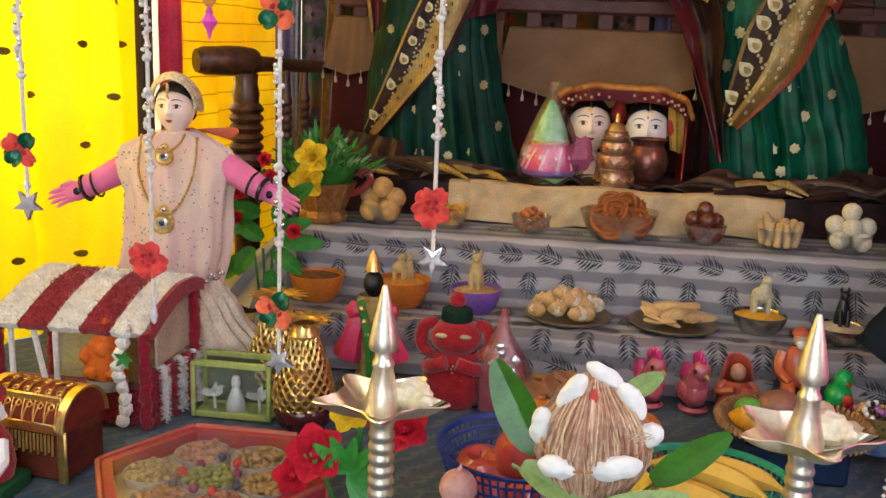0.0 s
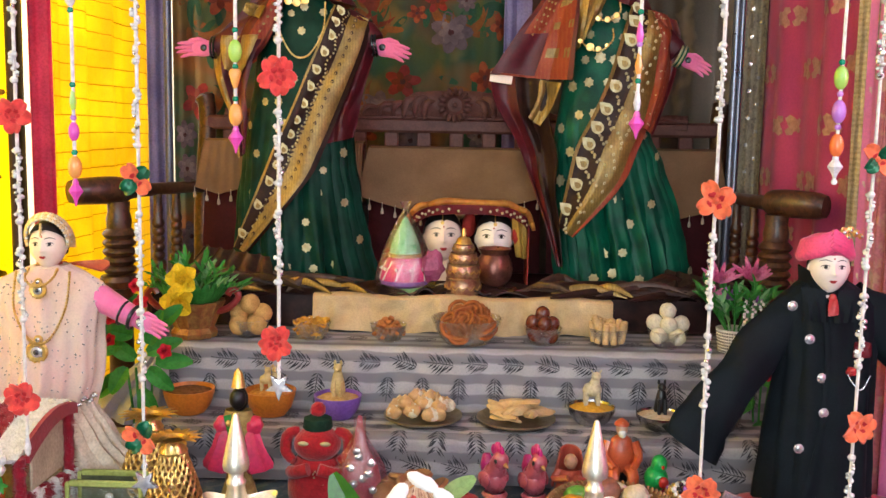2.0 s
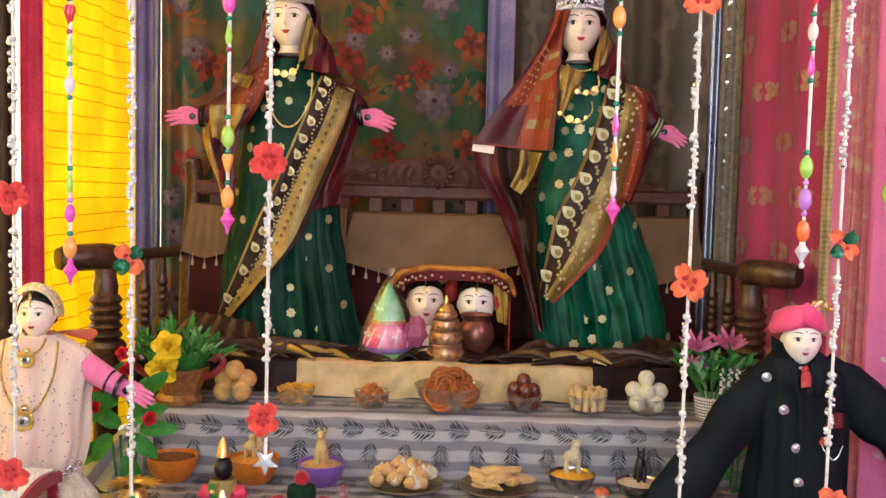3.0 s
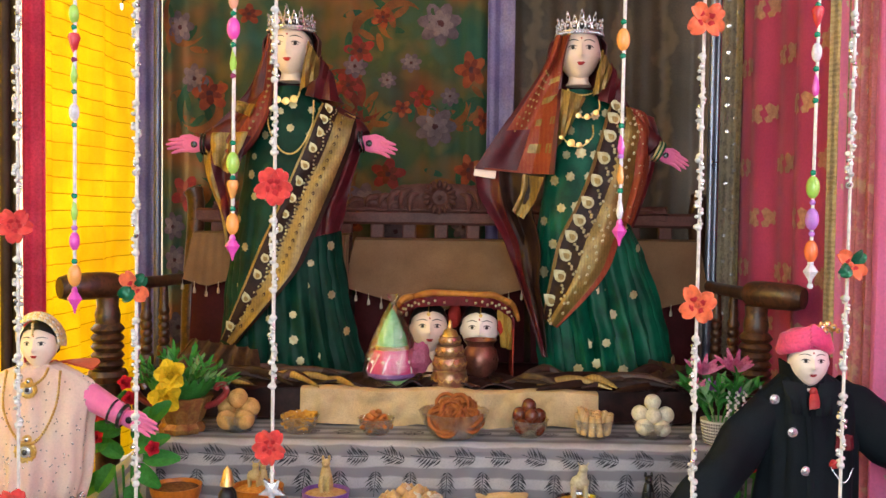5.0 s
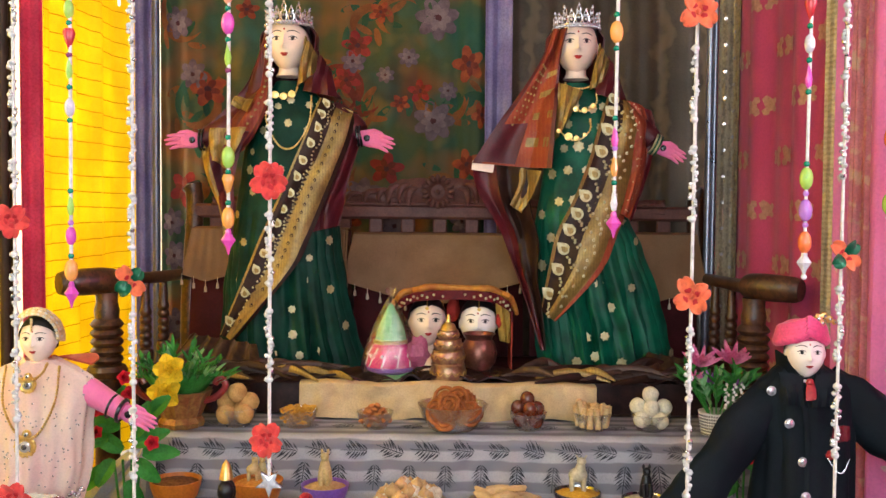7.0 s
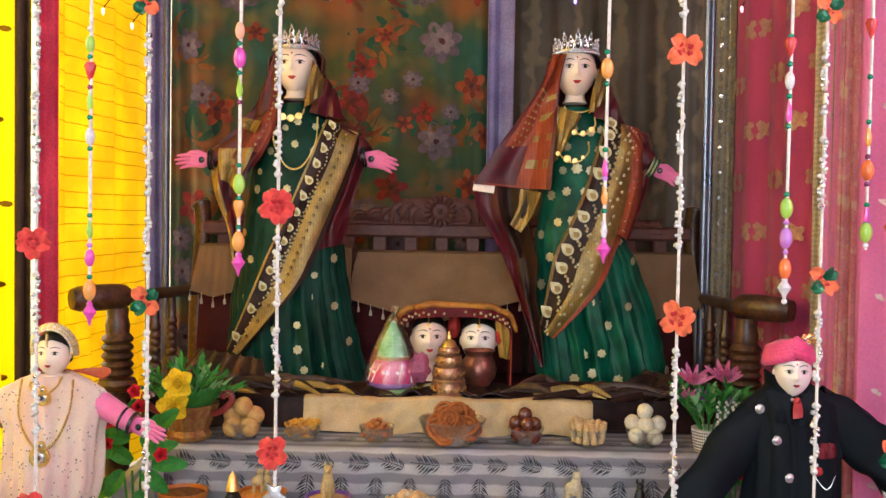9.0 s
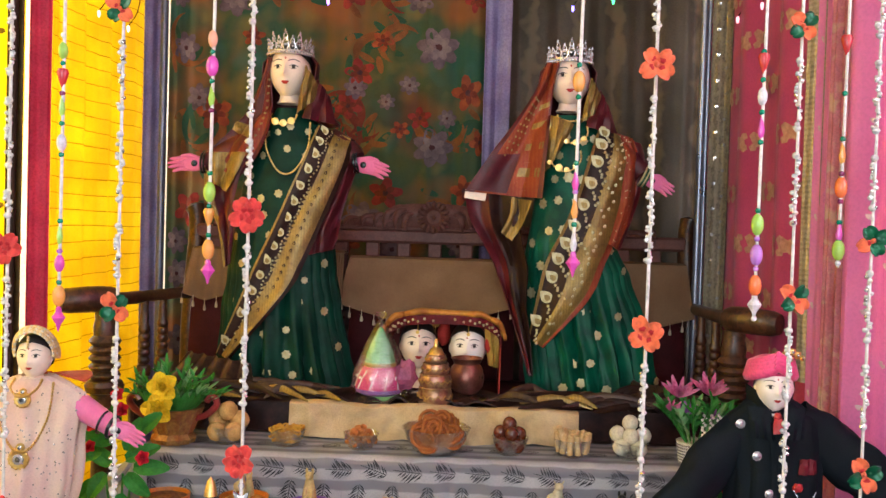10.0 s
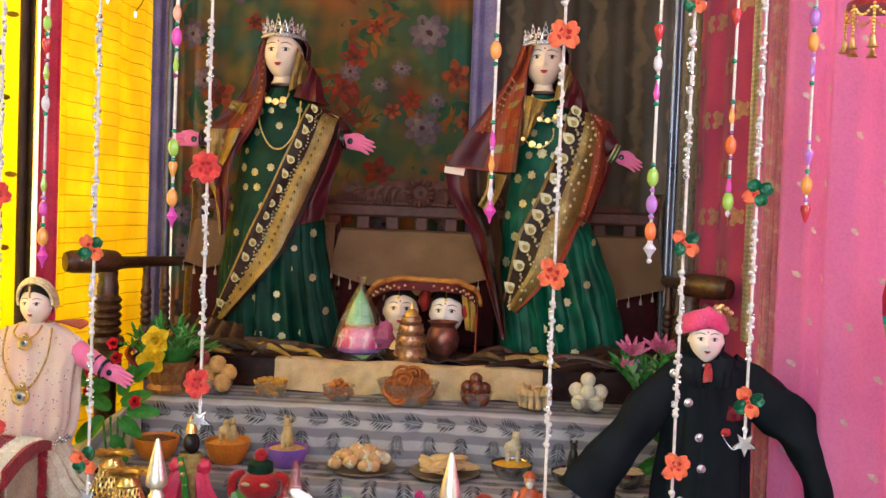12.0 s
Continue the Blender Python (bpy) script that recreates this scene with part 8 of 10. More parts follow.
o = thing("toy_stall", "toy stall wrapped in red and white tinsel stripes", "toy stall", (-0.83, 1.43, F))
for k in range(5):
    x0, x1 = -0.125 + 0.055 * k, -0.125 + 0.055 * (k + 1)
    g = Geo()
    g.grid(lambda u, v: (x0 + (x1 - x0) * u + 0.03 * v, -0.095 + 0.15 * v, 0.168 + 0.068 * math.sin(v * 1.5) + 0.004 * noise.noise(Vector((u * 4 + k * 7, v * 40, 0)))), 6, 20, 0, thick=0.012)
    fuzz(g, lambda u, v: (x0 + (x1 - x0) * u + 0.03 * v, -0.097 + 0.152 * v, 0.168 + 0.068 * math.sin(v * 1.5)), 900, 0.007, k)
    part("roof_stripe", g, TINSEL_W if k % 2 == 0 else TINSEL_R, o)
for px, py in ((-0.112, -0.085), (0.15, -0.085), (0.175, 0.06), (-0.1, 0.06)):
    g = Geo()
    g.tube([(px + 0.002 * math.sin(q * 2.1), py + 0.002 * math.cos(q * 1.7), 0.002 + 0.21 * q / 16 * (1.0 if py > 0 else 0.8)) for q in range(17)], [0.009 + 0.002 * (q % 2) for q in range(17)], 9)
    fuzz(g, lambda u, v: (px + 0.009 * math.cos(u * 6.28), py + 0.009 * math.sin(u * 6.28), 0.002 + 0.2 * v * (1.0 if py > 0 else 0.8)), 700, 0.007, 5)
    part("post", g, TINSEL_R, o)
for k in range(6):
    g = Geo()
    g.box((0.1525 + 0.0045 * k, -0.068 + 0.025 * k, 0.05), (0.02, 0.026, 0.098), 0, 0.006)
    fuzz(g, lambda u, v: (0.1625 + 0.0045 * k, -0.081 + 0.025 * k + 0.026 * u, 0.098 * v), 420, 0.007, 20 + k)
    part("side_stripe", g, TINSEL_R if k % 2 == 0 else TINSEL_W, o)
g = Geo()
g.box((0.165, -0.01, 0.15), (0.006, 0.135, 0.09), 0, 0.003)
part("side_panel", g, mat("cream_board", (0.55, 0.46, 0.33), rough=0.8), o)
g = Geo()
g.grid(lambda u, v: (0.165 + 0.02 * u - 0.004, -0.085 + 0.16 * u, 0.2 + 0.035 * math.sin(u * 2.4) - 0.04 * v * (1 - 0.5 * u)), 18, 3, 0, thick=0.008)
fuzz(g, lambda u, v: (0.161 + 0.02 * u + 0.006, -0.085 + 0.16 * u, 0.2 + 0.035 * math.sin(u * 2.4) - 0.04 * v * (1 - 0.5 * u)), 800, 0.008, 31)
part("side_fringe", g, TINSEL_R, o)
g = Geo()
g.box((0.02, -0.06, 0.032), (0.26, 0.05, 0.064), 0, 0.008)
fuzz(g, lambda u, v: (-0.11 + 0.26 * u, -0.086, 0.064 * v), 1200, 0.007, 32)
part("front_ledge", g, TINSEL_R, o)
g = Geo()
g.box((0.035, 0.062, 0.1), (0.25, 0.006, 0.19), 0, 0.002)
part("back_board", g, mat("beige_board", (0.5, 0.42, 0.28), (0.58, 0.5, 0.2), rough=0.8, scale=20), o)
for k in range(3):
    g = Geo()
    g.tube([(-0.09 + 0.04 * k + 0.02 * q * (k == 1), -0.08, 0.16 - 0.1 * q) for q in (0, 0.5, 1)], 0.005, 7)
    part("ribbon_post", g, TINSEL_W, o)
g = Geo()
for q in range(9):
    g.ball((0.118 + 0.006 * math.sin(q), -0.105, 0.02 + 0.019 * q), (0.012, 0.009, 0.012), 8, 6, 0, rough=0.5, seed=q)
part("tinsel_trail", g, TINSEL_W, o)["kind"] = "stuff"
g = Geo()
for q in range(5):
    g.petal((0.128, -0.112, 0.13), (math.cos(q * 1.3), -0.2, math.sin(q * 1.3)), (0, -1, 0), 0.018, 0.01, 0, 0.1)
part("green_sprig", g, LEAF, o)
g = Geo()
g.lathe([(0.0, 0), (0.03, 0.0), (0.034, 0.01), (0.034, 0.02)], (0, 0, 0), 18, 1)
g.lathe([(0.034, 0.012), (0.036, 0.03), (0.026, 0.052), (0.03, 0.065), (0.018, 0.088), (0.008, 0.11), (0.0, 0.116)], (0, 0, 0.006), 26, 0, sy=0.7, ripple=0.1, lobes=5)
for sd in (-1, 1):
    g.ball((sd * 0.03, -0.008, 0.056), (0.014, 0.01, 0.018), 10, 8, 0, rough=0.3)
    g.ball((sd * 0.018, -0.018, 0.03), (0.014, 0.012, 0.011), 10, 8, 0, rough=0.3)
g.ball((0, -0.012, 0.07), (0.015, 0.013, 0.016), 12, 8, 0)
solo("clay_idol", g, [mat("orange_clay", (0.66, 0.15, 0.02), (0.52, 0.1, 0.015), rough=0.6, scale=30), mat("white_base", (0.6, 0.5, 0.4), rough=0.6)], "small orange clay idol sitting in the toy stall", "idol", (-0.752, 1.355, F + 0.064))

o = thing("toy_chest", "small brown and gold toy treasure chest", "chest", (-0.765, 1.185, F), -8)
o.scale = (1.2, 1.2, 1.2)
WINE = mat("wine_brocade", (0.09, 0.016, 0.014), (0.15, 0.035, 0.018), rough=0.45, scale=40)
g = Geo()
g.box((0, 0, 0.034), (0.116, 0.078, 0.066), 0, 0.004)
part("chest_body", g, WINE, o)
g = Geo()
g.grid(lambda u, v: (-0.058 + 0.116 * u, -0.04 * math.cos(v * math.pi), 0.067 + 0.04 * math.sin(v * math.pi)), 10, 16, 0, thick=0.003, flip=True)
for sx in (-0.058, 0.058):
    g.add([(sx, -0.04 * math.cos(k * math.pi / 12), 0.067 + 0.04 * math.sin(k * math.pi / 12)) for k in range(13)], [tuple(range(13)) if sx < 0 else tuple(range(13))[::-1]], 0)
part("chest_lid", g, mat("red_brocade", (0.22, 0.035, 0.02), (0.13, 0.02, 0.014), rough=0.45, scale=40), o)
for sx in (-0.056, 0.056):
    g = Geo()
    g.grid(lambda u, v: (sx + 0.012 * (u - 0.5), -0.042 * math.cos(v * math.pi), 0.068 + 0.042 * math.sin(v * math.pi)), 2, 16, 0, thick=0.003, flip=True)
    g.box((sx, -0.04, 0.034), (0.013, 0.005, 0.068), 0, 0.002)
    part("gold_strap", g, GOLD, o)
g = Geo()
for k in range(6):
    for d in (-1, 1):
        g.tube([(-0.046 + 0.0184 * (k + (0.5 + d * (q / 10 - 0.5)) * 1.0) * 0.86, -0.0432 * math.cos((0.06 + 0.075 * q) * math.pi), 0.068 + 0.0432 * math.sin((0.06 + 0.075 * q) * math.pi)) for q in range(11)], 0.0011, 4)
    for q in range(1, 5):
        b = (0.06 + 0.15 * q) * math.pi
        g.tube([(-0.04 + 0.0158 * k + 0.004 * math.cos(t), -0.0437 * math.cos(b + 0.08 * math.sin(t)), 0.068 + 0.0437 * math.sin(b + 0.08 * math.sin(t))) for t in [p * math.tau / 8 for p in range(9)]], 0.0009, 4)
part("gilt_lattice", g, GOLD, o)["kind"] = "stuff"
for z in (0.07, 0.1):
    g = Geo()
    g.box((0, -0.041 if z < 0.08 else -0.028, z), (0.1, 0.004, 0.014), 0, 0.002)
    part("gold_band", g, GOLD, o)
for k in range(18):
    g = Geo()
    g.tube([(-0.046 + 0.0053 * k, -0.042, 0.062), (-0.046 + 0.0053 * k, -0.0425, 0.04 - 0.004 * (k % 2))], 0.0017, 5)
    part("gold_fringe", g, GOLD, o)

o = thing("glass_case", "small green framed glass case with white figures", "display case", (-0.56, 1.445, F))
LIME_FRAME = mat("lime_frame", (0.42, 0.46, 0.14), (0.34, 0.38, 0.1), rough=0.5, scale=30)
for x in (-0.068, 0.068):
    for y in (-0.028, 0.028):
        g = Geo()
        g.box((x, y, 0.05), (0.008, 0.008, 0.1), 0, 0.002)
        part("frame_post", g, LIME_FRAME, o)
for z in (0.006, 0.098):
    for y in (-0.028, 0.028):
        g = Geo()
        g.box((0, y, z), (0.128, 0.008, 0.012), 0, 0.002)
        part("frame_rail", g, LIME_FRAME, o)
g = Geo()
g.box((0, 0, 0.003), (0.14, 0.06, 0.005), 0, 0.001)
part("case_base", g, LIME_FRAME, o)
g = Geo()
g.box((0, 0.026, 0.052), (0.128, 0.002, 0.086), 0, 0.0005)
part("case_back", g, mat("olive_card", (0.12, 0.13, 0.07), rough=0.7), o)
g = Geo()
g.box((0, -0.031, 0.052), (0.128, 0.002, 0.08), 0, 0.0004)
part("pane", g, glass("case_glass", (0.9, 0.95, 0.88), 0.05, 0.85), o).visible_shadow = False
g = Geo()
g.lathe([(0.018, 0.006), (0.014, 0.03), (0.006, 0.05), (0.009, 0.056), (0.007, 0.068), (0.0, 0.072)], (0, -0.004, 0), 16)
part("white_figure", g, PLASTIC["w"], o)
for x in (-0.04, 0.042):
    g = Geo()
    for q in range(9):
        g.petal((x, -0.004, 0.034), (math.cos(q * 0.7), math.sin(q * 1.9) * 0.4 - 0.3, 0.5 + 0.3 * math.sin(q)), (0, -1, 0), 0.024, 0.012, 0, 0.1)
    g.tube([(x, 0, 0.006), (x, -0.004, 0.036)], 0.003, 6)
    part("white_flower", g, PLASTIC["w"], o)


def filigree_vase(x, y, s, label):
    o = thing("filigree_vase", label, "vase", (x, y, F), group="gold filigree vases")
    g = Geo()
    g.lathe([(0.0, 0), (0.034 * s, 0), (0.046 * s, 0.012 * s), (0.05 * s, 0.03 * s), (0.045 * s, 0.04 * s)], (0, 0, 0), 26)
    part("wine_base", g, mat("wine_lacquer", (0.09, 0.01, 0.015), rough=0.25, coat=0.5), o)
    prof = [(0.048, 0.04), (0.051, 0.06), (0.047, 0.085), (0.04, 0.11), (0.031, 0.135), (0.024, 0.155), (0.022, 0.165)]
    g = Geo()
    g.lathe([(r * s * 0.86, z * s) for r, z in prof], (0, 0, 0), 24)
    part("inner_body", g, mat("dull_gilt_inside", (0.3, 0.15, 0.05), rough=0.5, metal=0.5), o)

    def rad(z):
        return lerp_table([(zz, rr) for rr, zz in prof], z)[0]
    # rows of pear-shaped wire loops, each row set between those below it
    rows = 11
    for j in range(rows):
        z0 = 0.043 + 0.0102 * j
        n = 18
        for k in range(n):
            g = Geo()
            a = (k + 0.5 * (j % 2)) * math.tau / n
            da = math.tau / n * 0.46
            pts = []
            for q in range(9):
                t = q / 8 * math.tau
                zz = z0 + 0.0085 * (1 - math.cos(t))
                aa = a + da * math.sin(t) * (1.15 if math.cos(t) > 0 else 0.75)
                r = rad(zz) * s + 0.0015 * s
                pts.append((r * math.cos(aa), r * math.sin(aa), zz * s))
            g.tube(pts, 0.0019 * s, 4)
            part("filigree_loop", g, GOLD, o)
    g = Geo()
    g.lathe([(0.024 * s, 0.16 * s), (0.027 * s, 0.166 * s), (0.02 * s, 0.178 * s), (0.02 * s, 0.186 * s), (0.024 * s, 0.19 * s)], (0, 0, 0), 22)
    part("collar", g, GOLD, o)
    for k in range(15):
        a = k * math.tau / 15
        g = Geo()
        g.petal((0.017 * s * math.cos(a), 0.017 * s * math.sin(a), 0.184 * s), (math.cos(a), math.sin(a), 0.45), (0, 0, 1), 0.036 * s, 0.017 * s, 0, -0.25, 6)
        part("gold_leaf", g, GOLD, o)


filigree_vase(-0.43, 1.415, 1.0, "gold filigree vase on a dark wine base")
filigree_vase(-0.51, 1.52, 1.05, "gold filigree vase behind its twin")

# red, yellow flowers in front of the brass lamp
o = thing("flower_spray", "spray of red and yellow cloth flowers with leaves", "artificial flowers", (-0.3, 1.09, F + 0.0))
for k, (x, y, z, r, m_) in enumerate([(-0.015, 0.0, 0.105, 0.042, RED_PETAL), (0.1, 0.03, 0.14, 0.034, RED_PETAL), (0.02, 0.04, 0.148, 0.028, YELLOW_PETAL), (0.055, 0.05, 0.155, 0.026, RED_PETAL), (-0.045, -0.01, 0.075, 0.028, RED_PETAL)]):
    p = part("flower", bloom(r, 5, 60 + k, 3, (0.05, -1, 0.6), 0.35), m_, o)
    p.matrix_basis = pose(x, y, z)
for k in range(12):
    a = -1.2 + 0.33 * k
    g = Geo()
    g.petal((0.03, 0.0, 0.085), (math.cos(a), -0.35, math.sin(a) * 0.7 - 0.05), (0, -1, 0.5), 0.066, 0.02, 0, -0.1, 5, 0.8)
    part("leaf", g, mat("bright_leaf_%s" % "abcdefghijkl"[k], (0.05, 0.34, 0.05), (0.04, 0.25, 0.04), rough=0.4), o)
g = Geo()
g.tube(spline([(0.03, 0, 0.0), (0.034, 0, 0.05), (0.04, 0.02, 0.14)], 6), 0.004, 6)
g.tube(spline([(0.03, 0, 0.0), (0.01, 0, 0.04), (-0.015, 0.0, 0.105)], 6), 0.003, 6)
part("stem", g, LEAF, o)


# ---- small figures on the floor ----
def figure(name, label, at, mats, build, rz=0):
    g = Geo()
    build(g)
    return solo(name, g, mats, label, "figurine", at, rz)


CRIMSON = mat("crimson_knit", (0.4, 0.012, 0.02), (0.28, 0.008, 0.014), rough=0.85, scale=60, fine=200, bump=0.9, sheen=0.3)


def red_bear(g):
    g.lathe([(0.0, 0), (0.05, 0), (0.06, 0.02), (0.06, 0.05), (0.05, 0.085), (0.04, 0.1)], (0, 0, 0), 28, 0)
    g.ball((0, -0.004, 0.125), (0.048, 0.044, 0.036), 22, 14, 0)
    for sd in (-1, 1):
        g.tube(spline([(sd * 0.036, 0, 0.15), (sd * 0.06, -0.004, 0.14), (sd * 0.062, -0.012, 0.108), (sd * 0.044, -0.026, 0.095)], 8), [0.008, 0.011, 0.012, 0.012, 0.012, 0.012, 0.011, 0.01, 0.008], 9, 0)
        g.ball((sd * 0.022, -0.046, 0.137), (0.011, 0.004, 0.005), 8, 6, 2)
        g.tube(spline([(sd * 0.05, -0.02, 0.07), (sd * 0.035, -0.05, 0.08), (sd * 0.01, -0.058, 0.09)], 6), 0.013, 9, 0)
    g.lathe([(0.026, 0.152), (0.03, 0.158), (0.028, 0.176), (0.012, 0.183), (0, 0.184)], (0, 0, 0), 20, 1)
    g.ball((0, 0, 0.193), 0.016, 14, 10, 0, rough=0.2)
    r2 = random.Random(2)
    for k in range(30):
        a, z = r2.uniform(-3.0, -0.1), r2.uniform(0.02, 0.12)
        g.ball((0.056 * math.cos(a), 0.056 * math.sin(a), z * 0.7), 0.0022, 5, 4, 2)


figure("knitted_toy", "crimson knitted toy with dark green bobble hat", (-0.195, 1.6, F), [CRIMSON, mat("dark_green_knit", (0.012, 0.04, 0.022), rough=0.9, scale=60, bump=0.8), BUTI], red_bear)


def robed_idol(g):
    g.lathe([(0.0, 0), (0.03, 0), (0.032, 0.01), (0.02, 0.05), (0.018, 0.1), (0.024, 0.14), (0.02, 0.155)], (0, 0, 0), 20, 0, sy=0.7)
    for sd in (-1, 1):
        g.lathe([(0.019, 0.0), (0.021, 0.008), (0.014, 0.035), (0.013, 0.055), (0.004, 0.07)], (sd * 0.033, -0.006, 0.062), 18, 1, sy=0.6, rot=Matrix.Rotation(radians(-sd * 14), 4, "Y"), ripple=0.12, lobes=6)
        g.ball((sd * 0.022, -0.002, 0.132), (0.016, 0.012, 0.014), 12, 8, 1, rough=0.25, seed=sd)
    g.ball((0, -0.004, 0.172), (0.013, 0.013, 0.016), 14, 10, 2)
    g.ball((0, 0.004, 0.17), (0.014, 0.012, 0.019), 14, 10, 2)
    g.lathe([(0.011, 0.19), (0.009, 0.2), (0.006, 0.212), (0.0, 0.22)], (0, 0, 0), 14, 3)
    g.tube(spline([(-0.014, -0.014, 0.15), (0, -0.022, 0.09), (0.004, -0.024, 0.02)], 8), 0.006, 7, 4)
    for k in range(6):
        g.ball((-0.01 + 0.004 * k, -0.022, 0.14 - 0.018 * k), 0.0048, 6, 5, 3)


figure("robed_idol", "small dark idol in red and gold robe", (-0.345, 1.56, F), [mat("gold_brocade", (0.36, 0.26, 0.09), (0.2, 0.1, 0.03), rough=0.5, scale=60), mat("cherry_satin", (0.6, 0.03, 0.08), (0.5, 0.02, 0.1), rough=0.4, scale=30), HAIR, GOLD, LEAF], robed_idol).scale = (1.3, 1.3, 1.3)


def kneeling(g, s=1.0):
    g.lathe([(0.0, 0), (0.036, 0), (0.038, 0.01), (0.03, 0.035), (0.022, 0.055), (0.02, 0.07)], (0, 0, 0), 20, 0, sy=0.8)
    g.ball((0, -0.002, 0.086), (0.014, 0.014, 0.016), 14, 10, 1)
    g.grid(lambda u, v: ((0.02 + 0.016 * v) * math.cos(math.pi * (u * 1.2 - 0.1)), 0.004 + (0.018 + 0.012 * v) * math.sin(math.pi * (u * 1.2 - 0.1)), 0.108 - 0.07 * v - 0.006 * math.cos(u * 6)), 18, 8, 0, thick=0.003)
    for sd in (-1, 1):
        g.tube(spline([(sd * 0.022, 0, 0.066), (sd * 0.034, -0.012, 0.052), (sd * 0.008, -0.03, 0.06)], 7), 0.0075, 8, 0)


figure("kneeling_figure", "kneeling clay figure in orange veil and dress", (0.318, 1.64, F), [mat("salmon_glaze", (0.48, 0.1, 0.06), (0.36, 0.06, 0.04), rough=0.3, scale=40, coat=0.4), mat("tan_glaze", (0.5, 0.26, 0.16), rough=0.4)], kneeling)


def seated_man(g):
    g.box((0.0, 0.014, 0.035), (0.06, 0.05, 0.07), 3, 0.008)
    g.lathe([(0.026, 0.07), (0.03, 0.08), (0.028, 0.11), (0.02, 0.135), (0.01, 0.142)], (0, 0, 0), 20, 0, sy=0.75)
    for sd in (-1, 1):
        g.tube(spline([(sd * 0.014, -0.006, 0.075), (sd * 0.02, -0.042, 0.07), (sd * 0.016, -0.046, 0.03), (sd * 0.016, -0.052, 0.006)], 8), [0.014, 0.014, 0.013, 0.012, 0.011, 0.011, 0.011, 0.012, 0.01], 9, 0)
        g.tube(spline([(sd * 0.026, 0, 0.128), (sd * 0.034, -0.014, 0.1), (sd * 0.018, -0.04, 0.085)], 7), [0.011, 0.01, 0.01, 0.009, 0.009, 0.008, 0.008, 0.006], 8, 0)
    g.ball((0, -0.004, 0.158), (0.0125, 0.013, 0.017), 14, 10, 1)
    g.ball((0, -0.012, 0.149), (0.0085, 0.007, 0.01), 10, 8, 2)
    g.grid(lambda u, v: (0.0155 * math.cos(u * math.tau) * (1 - 0.9 * v * v), 0.016 * math.sin(u * math.tau) * (1 - 0.9 * v * v), 0.164 + 0.014 * v), 18, 5, 0, wrap=True)


figure("seated_statue", "seated clay statue in orange robe and headcloth", (0.42, 1.645, F), [mat("orange_glaze", (0.52, 0.1, 0.03), (0.4, 0.06, 0.02), rough=0.35, scale=40, coat=0.3), mat("skin_glaze", (0.6, 0.36, 0.25), rough=0.4), PLASTIC["w"], HAIR], seated_man)


def rooster(g):
    g.lathe([(0.024, 0), (0.028, 0.006), (0.022, 0.012)], (0, 0, 0), 18, 0)
    g.ball((0, 0.004, 0.038), (0.026, 0.03, 0.032), 18, 12, 0, rough=0.12)
    g.tube(spline([(0, 0, 0.05), (0, -0.01, 0.075), (0, -0.012, 0.09)], 6), [0.024, 0.022, 0.02, 0.018, 0.017, 0.015, 0.01], 12, 0)
    g.ball((0, -0.016, 0.082), (0.018, 0.018, 0.02), 14, 10, 0)
    g.lathe([(0.005, 0), (0.003, 0.008), (0.0, 0.013)], (0, -0.032, 0.078), 8, 3, rot=pose(0, 0, 0, 110).to_4x4())
    g.grid(lambda u, v: (0.005 * (1 - v) * (1 if u < 0.5 else -1) * 0.8, -0.026 + 0.04 * (u % 0.5) * 2 , 0.094 + 0.026 * v * math.sin(math.pi * (0.15 + 0.8 * (u % 0.5) * 2))), 20, 4, 1, wrap=True)
    for k in range(4):
        g.ball((0, -0.02 + 0.009 * k, 0.1 + 0.004 * math.sin(k)), (0.0055, 0.0065, 0.017 - 0.003 * abs(k - 1)), 8, 6, 1)
    for sd in (-1, 1):
        g.ball((sd * 0.0165, -0.022, 0.085), (0.003, 0.0045, 0.005), 8, 6, 2)
        g.ball((sd * 0.024, 0.006, 0.04), (0.007, 0.02, 0.017), 10, 8, 0)
    g.ball((0, 0.03, 0.06), (0.012, 0.016, 0.026), 12, 8, 1, rough=0.2)


for k, (x, y, rz) in enumerate(((0.165, 1.655, 35), (0.246, 1.65, 25))):
    figure("rooster_figure", "pink painted clay rooster figure with magenta comb", (x, y, F), [mat("pink_glaze", (0.55, 0.13, 0.17), (0.4, 0.07, 0.1), rough=0.28, scale=40, coat=0.5), mat("magenta_glaze", (0.55, 0.02, 0.2), rough=0.3, coat=0.4), EYE_M, GOLD], rooster, rz)["group"] = "rooster figures"


def toy_bird(g):
    g.ball((0, 0, 0.026), (0.024, 0.026, 0.026), 16, 12, 0)
    g.ball((0.004, -0.006, 0.058), (0.016, 0.017, 0.019), 14, 10, 0)
    g.tube([(0, 0, 0.03), (0.003, -0.004, 0.056)], [0.018, 0.014], 12, 0)
    g.ball((0.01, -0.026, 0.026), (0.01, 0.008, 0.012), 10, 8, 1)
    g.lathe([(0.004, 0), (0.0, 0.01)], (0.008, -0.021, 0.056), 8, 1, rot=pose(0, 0, 0, 100).to_4x4())


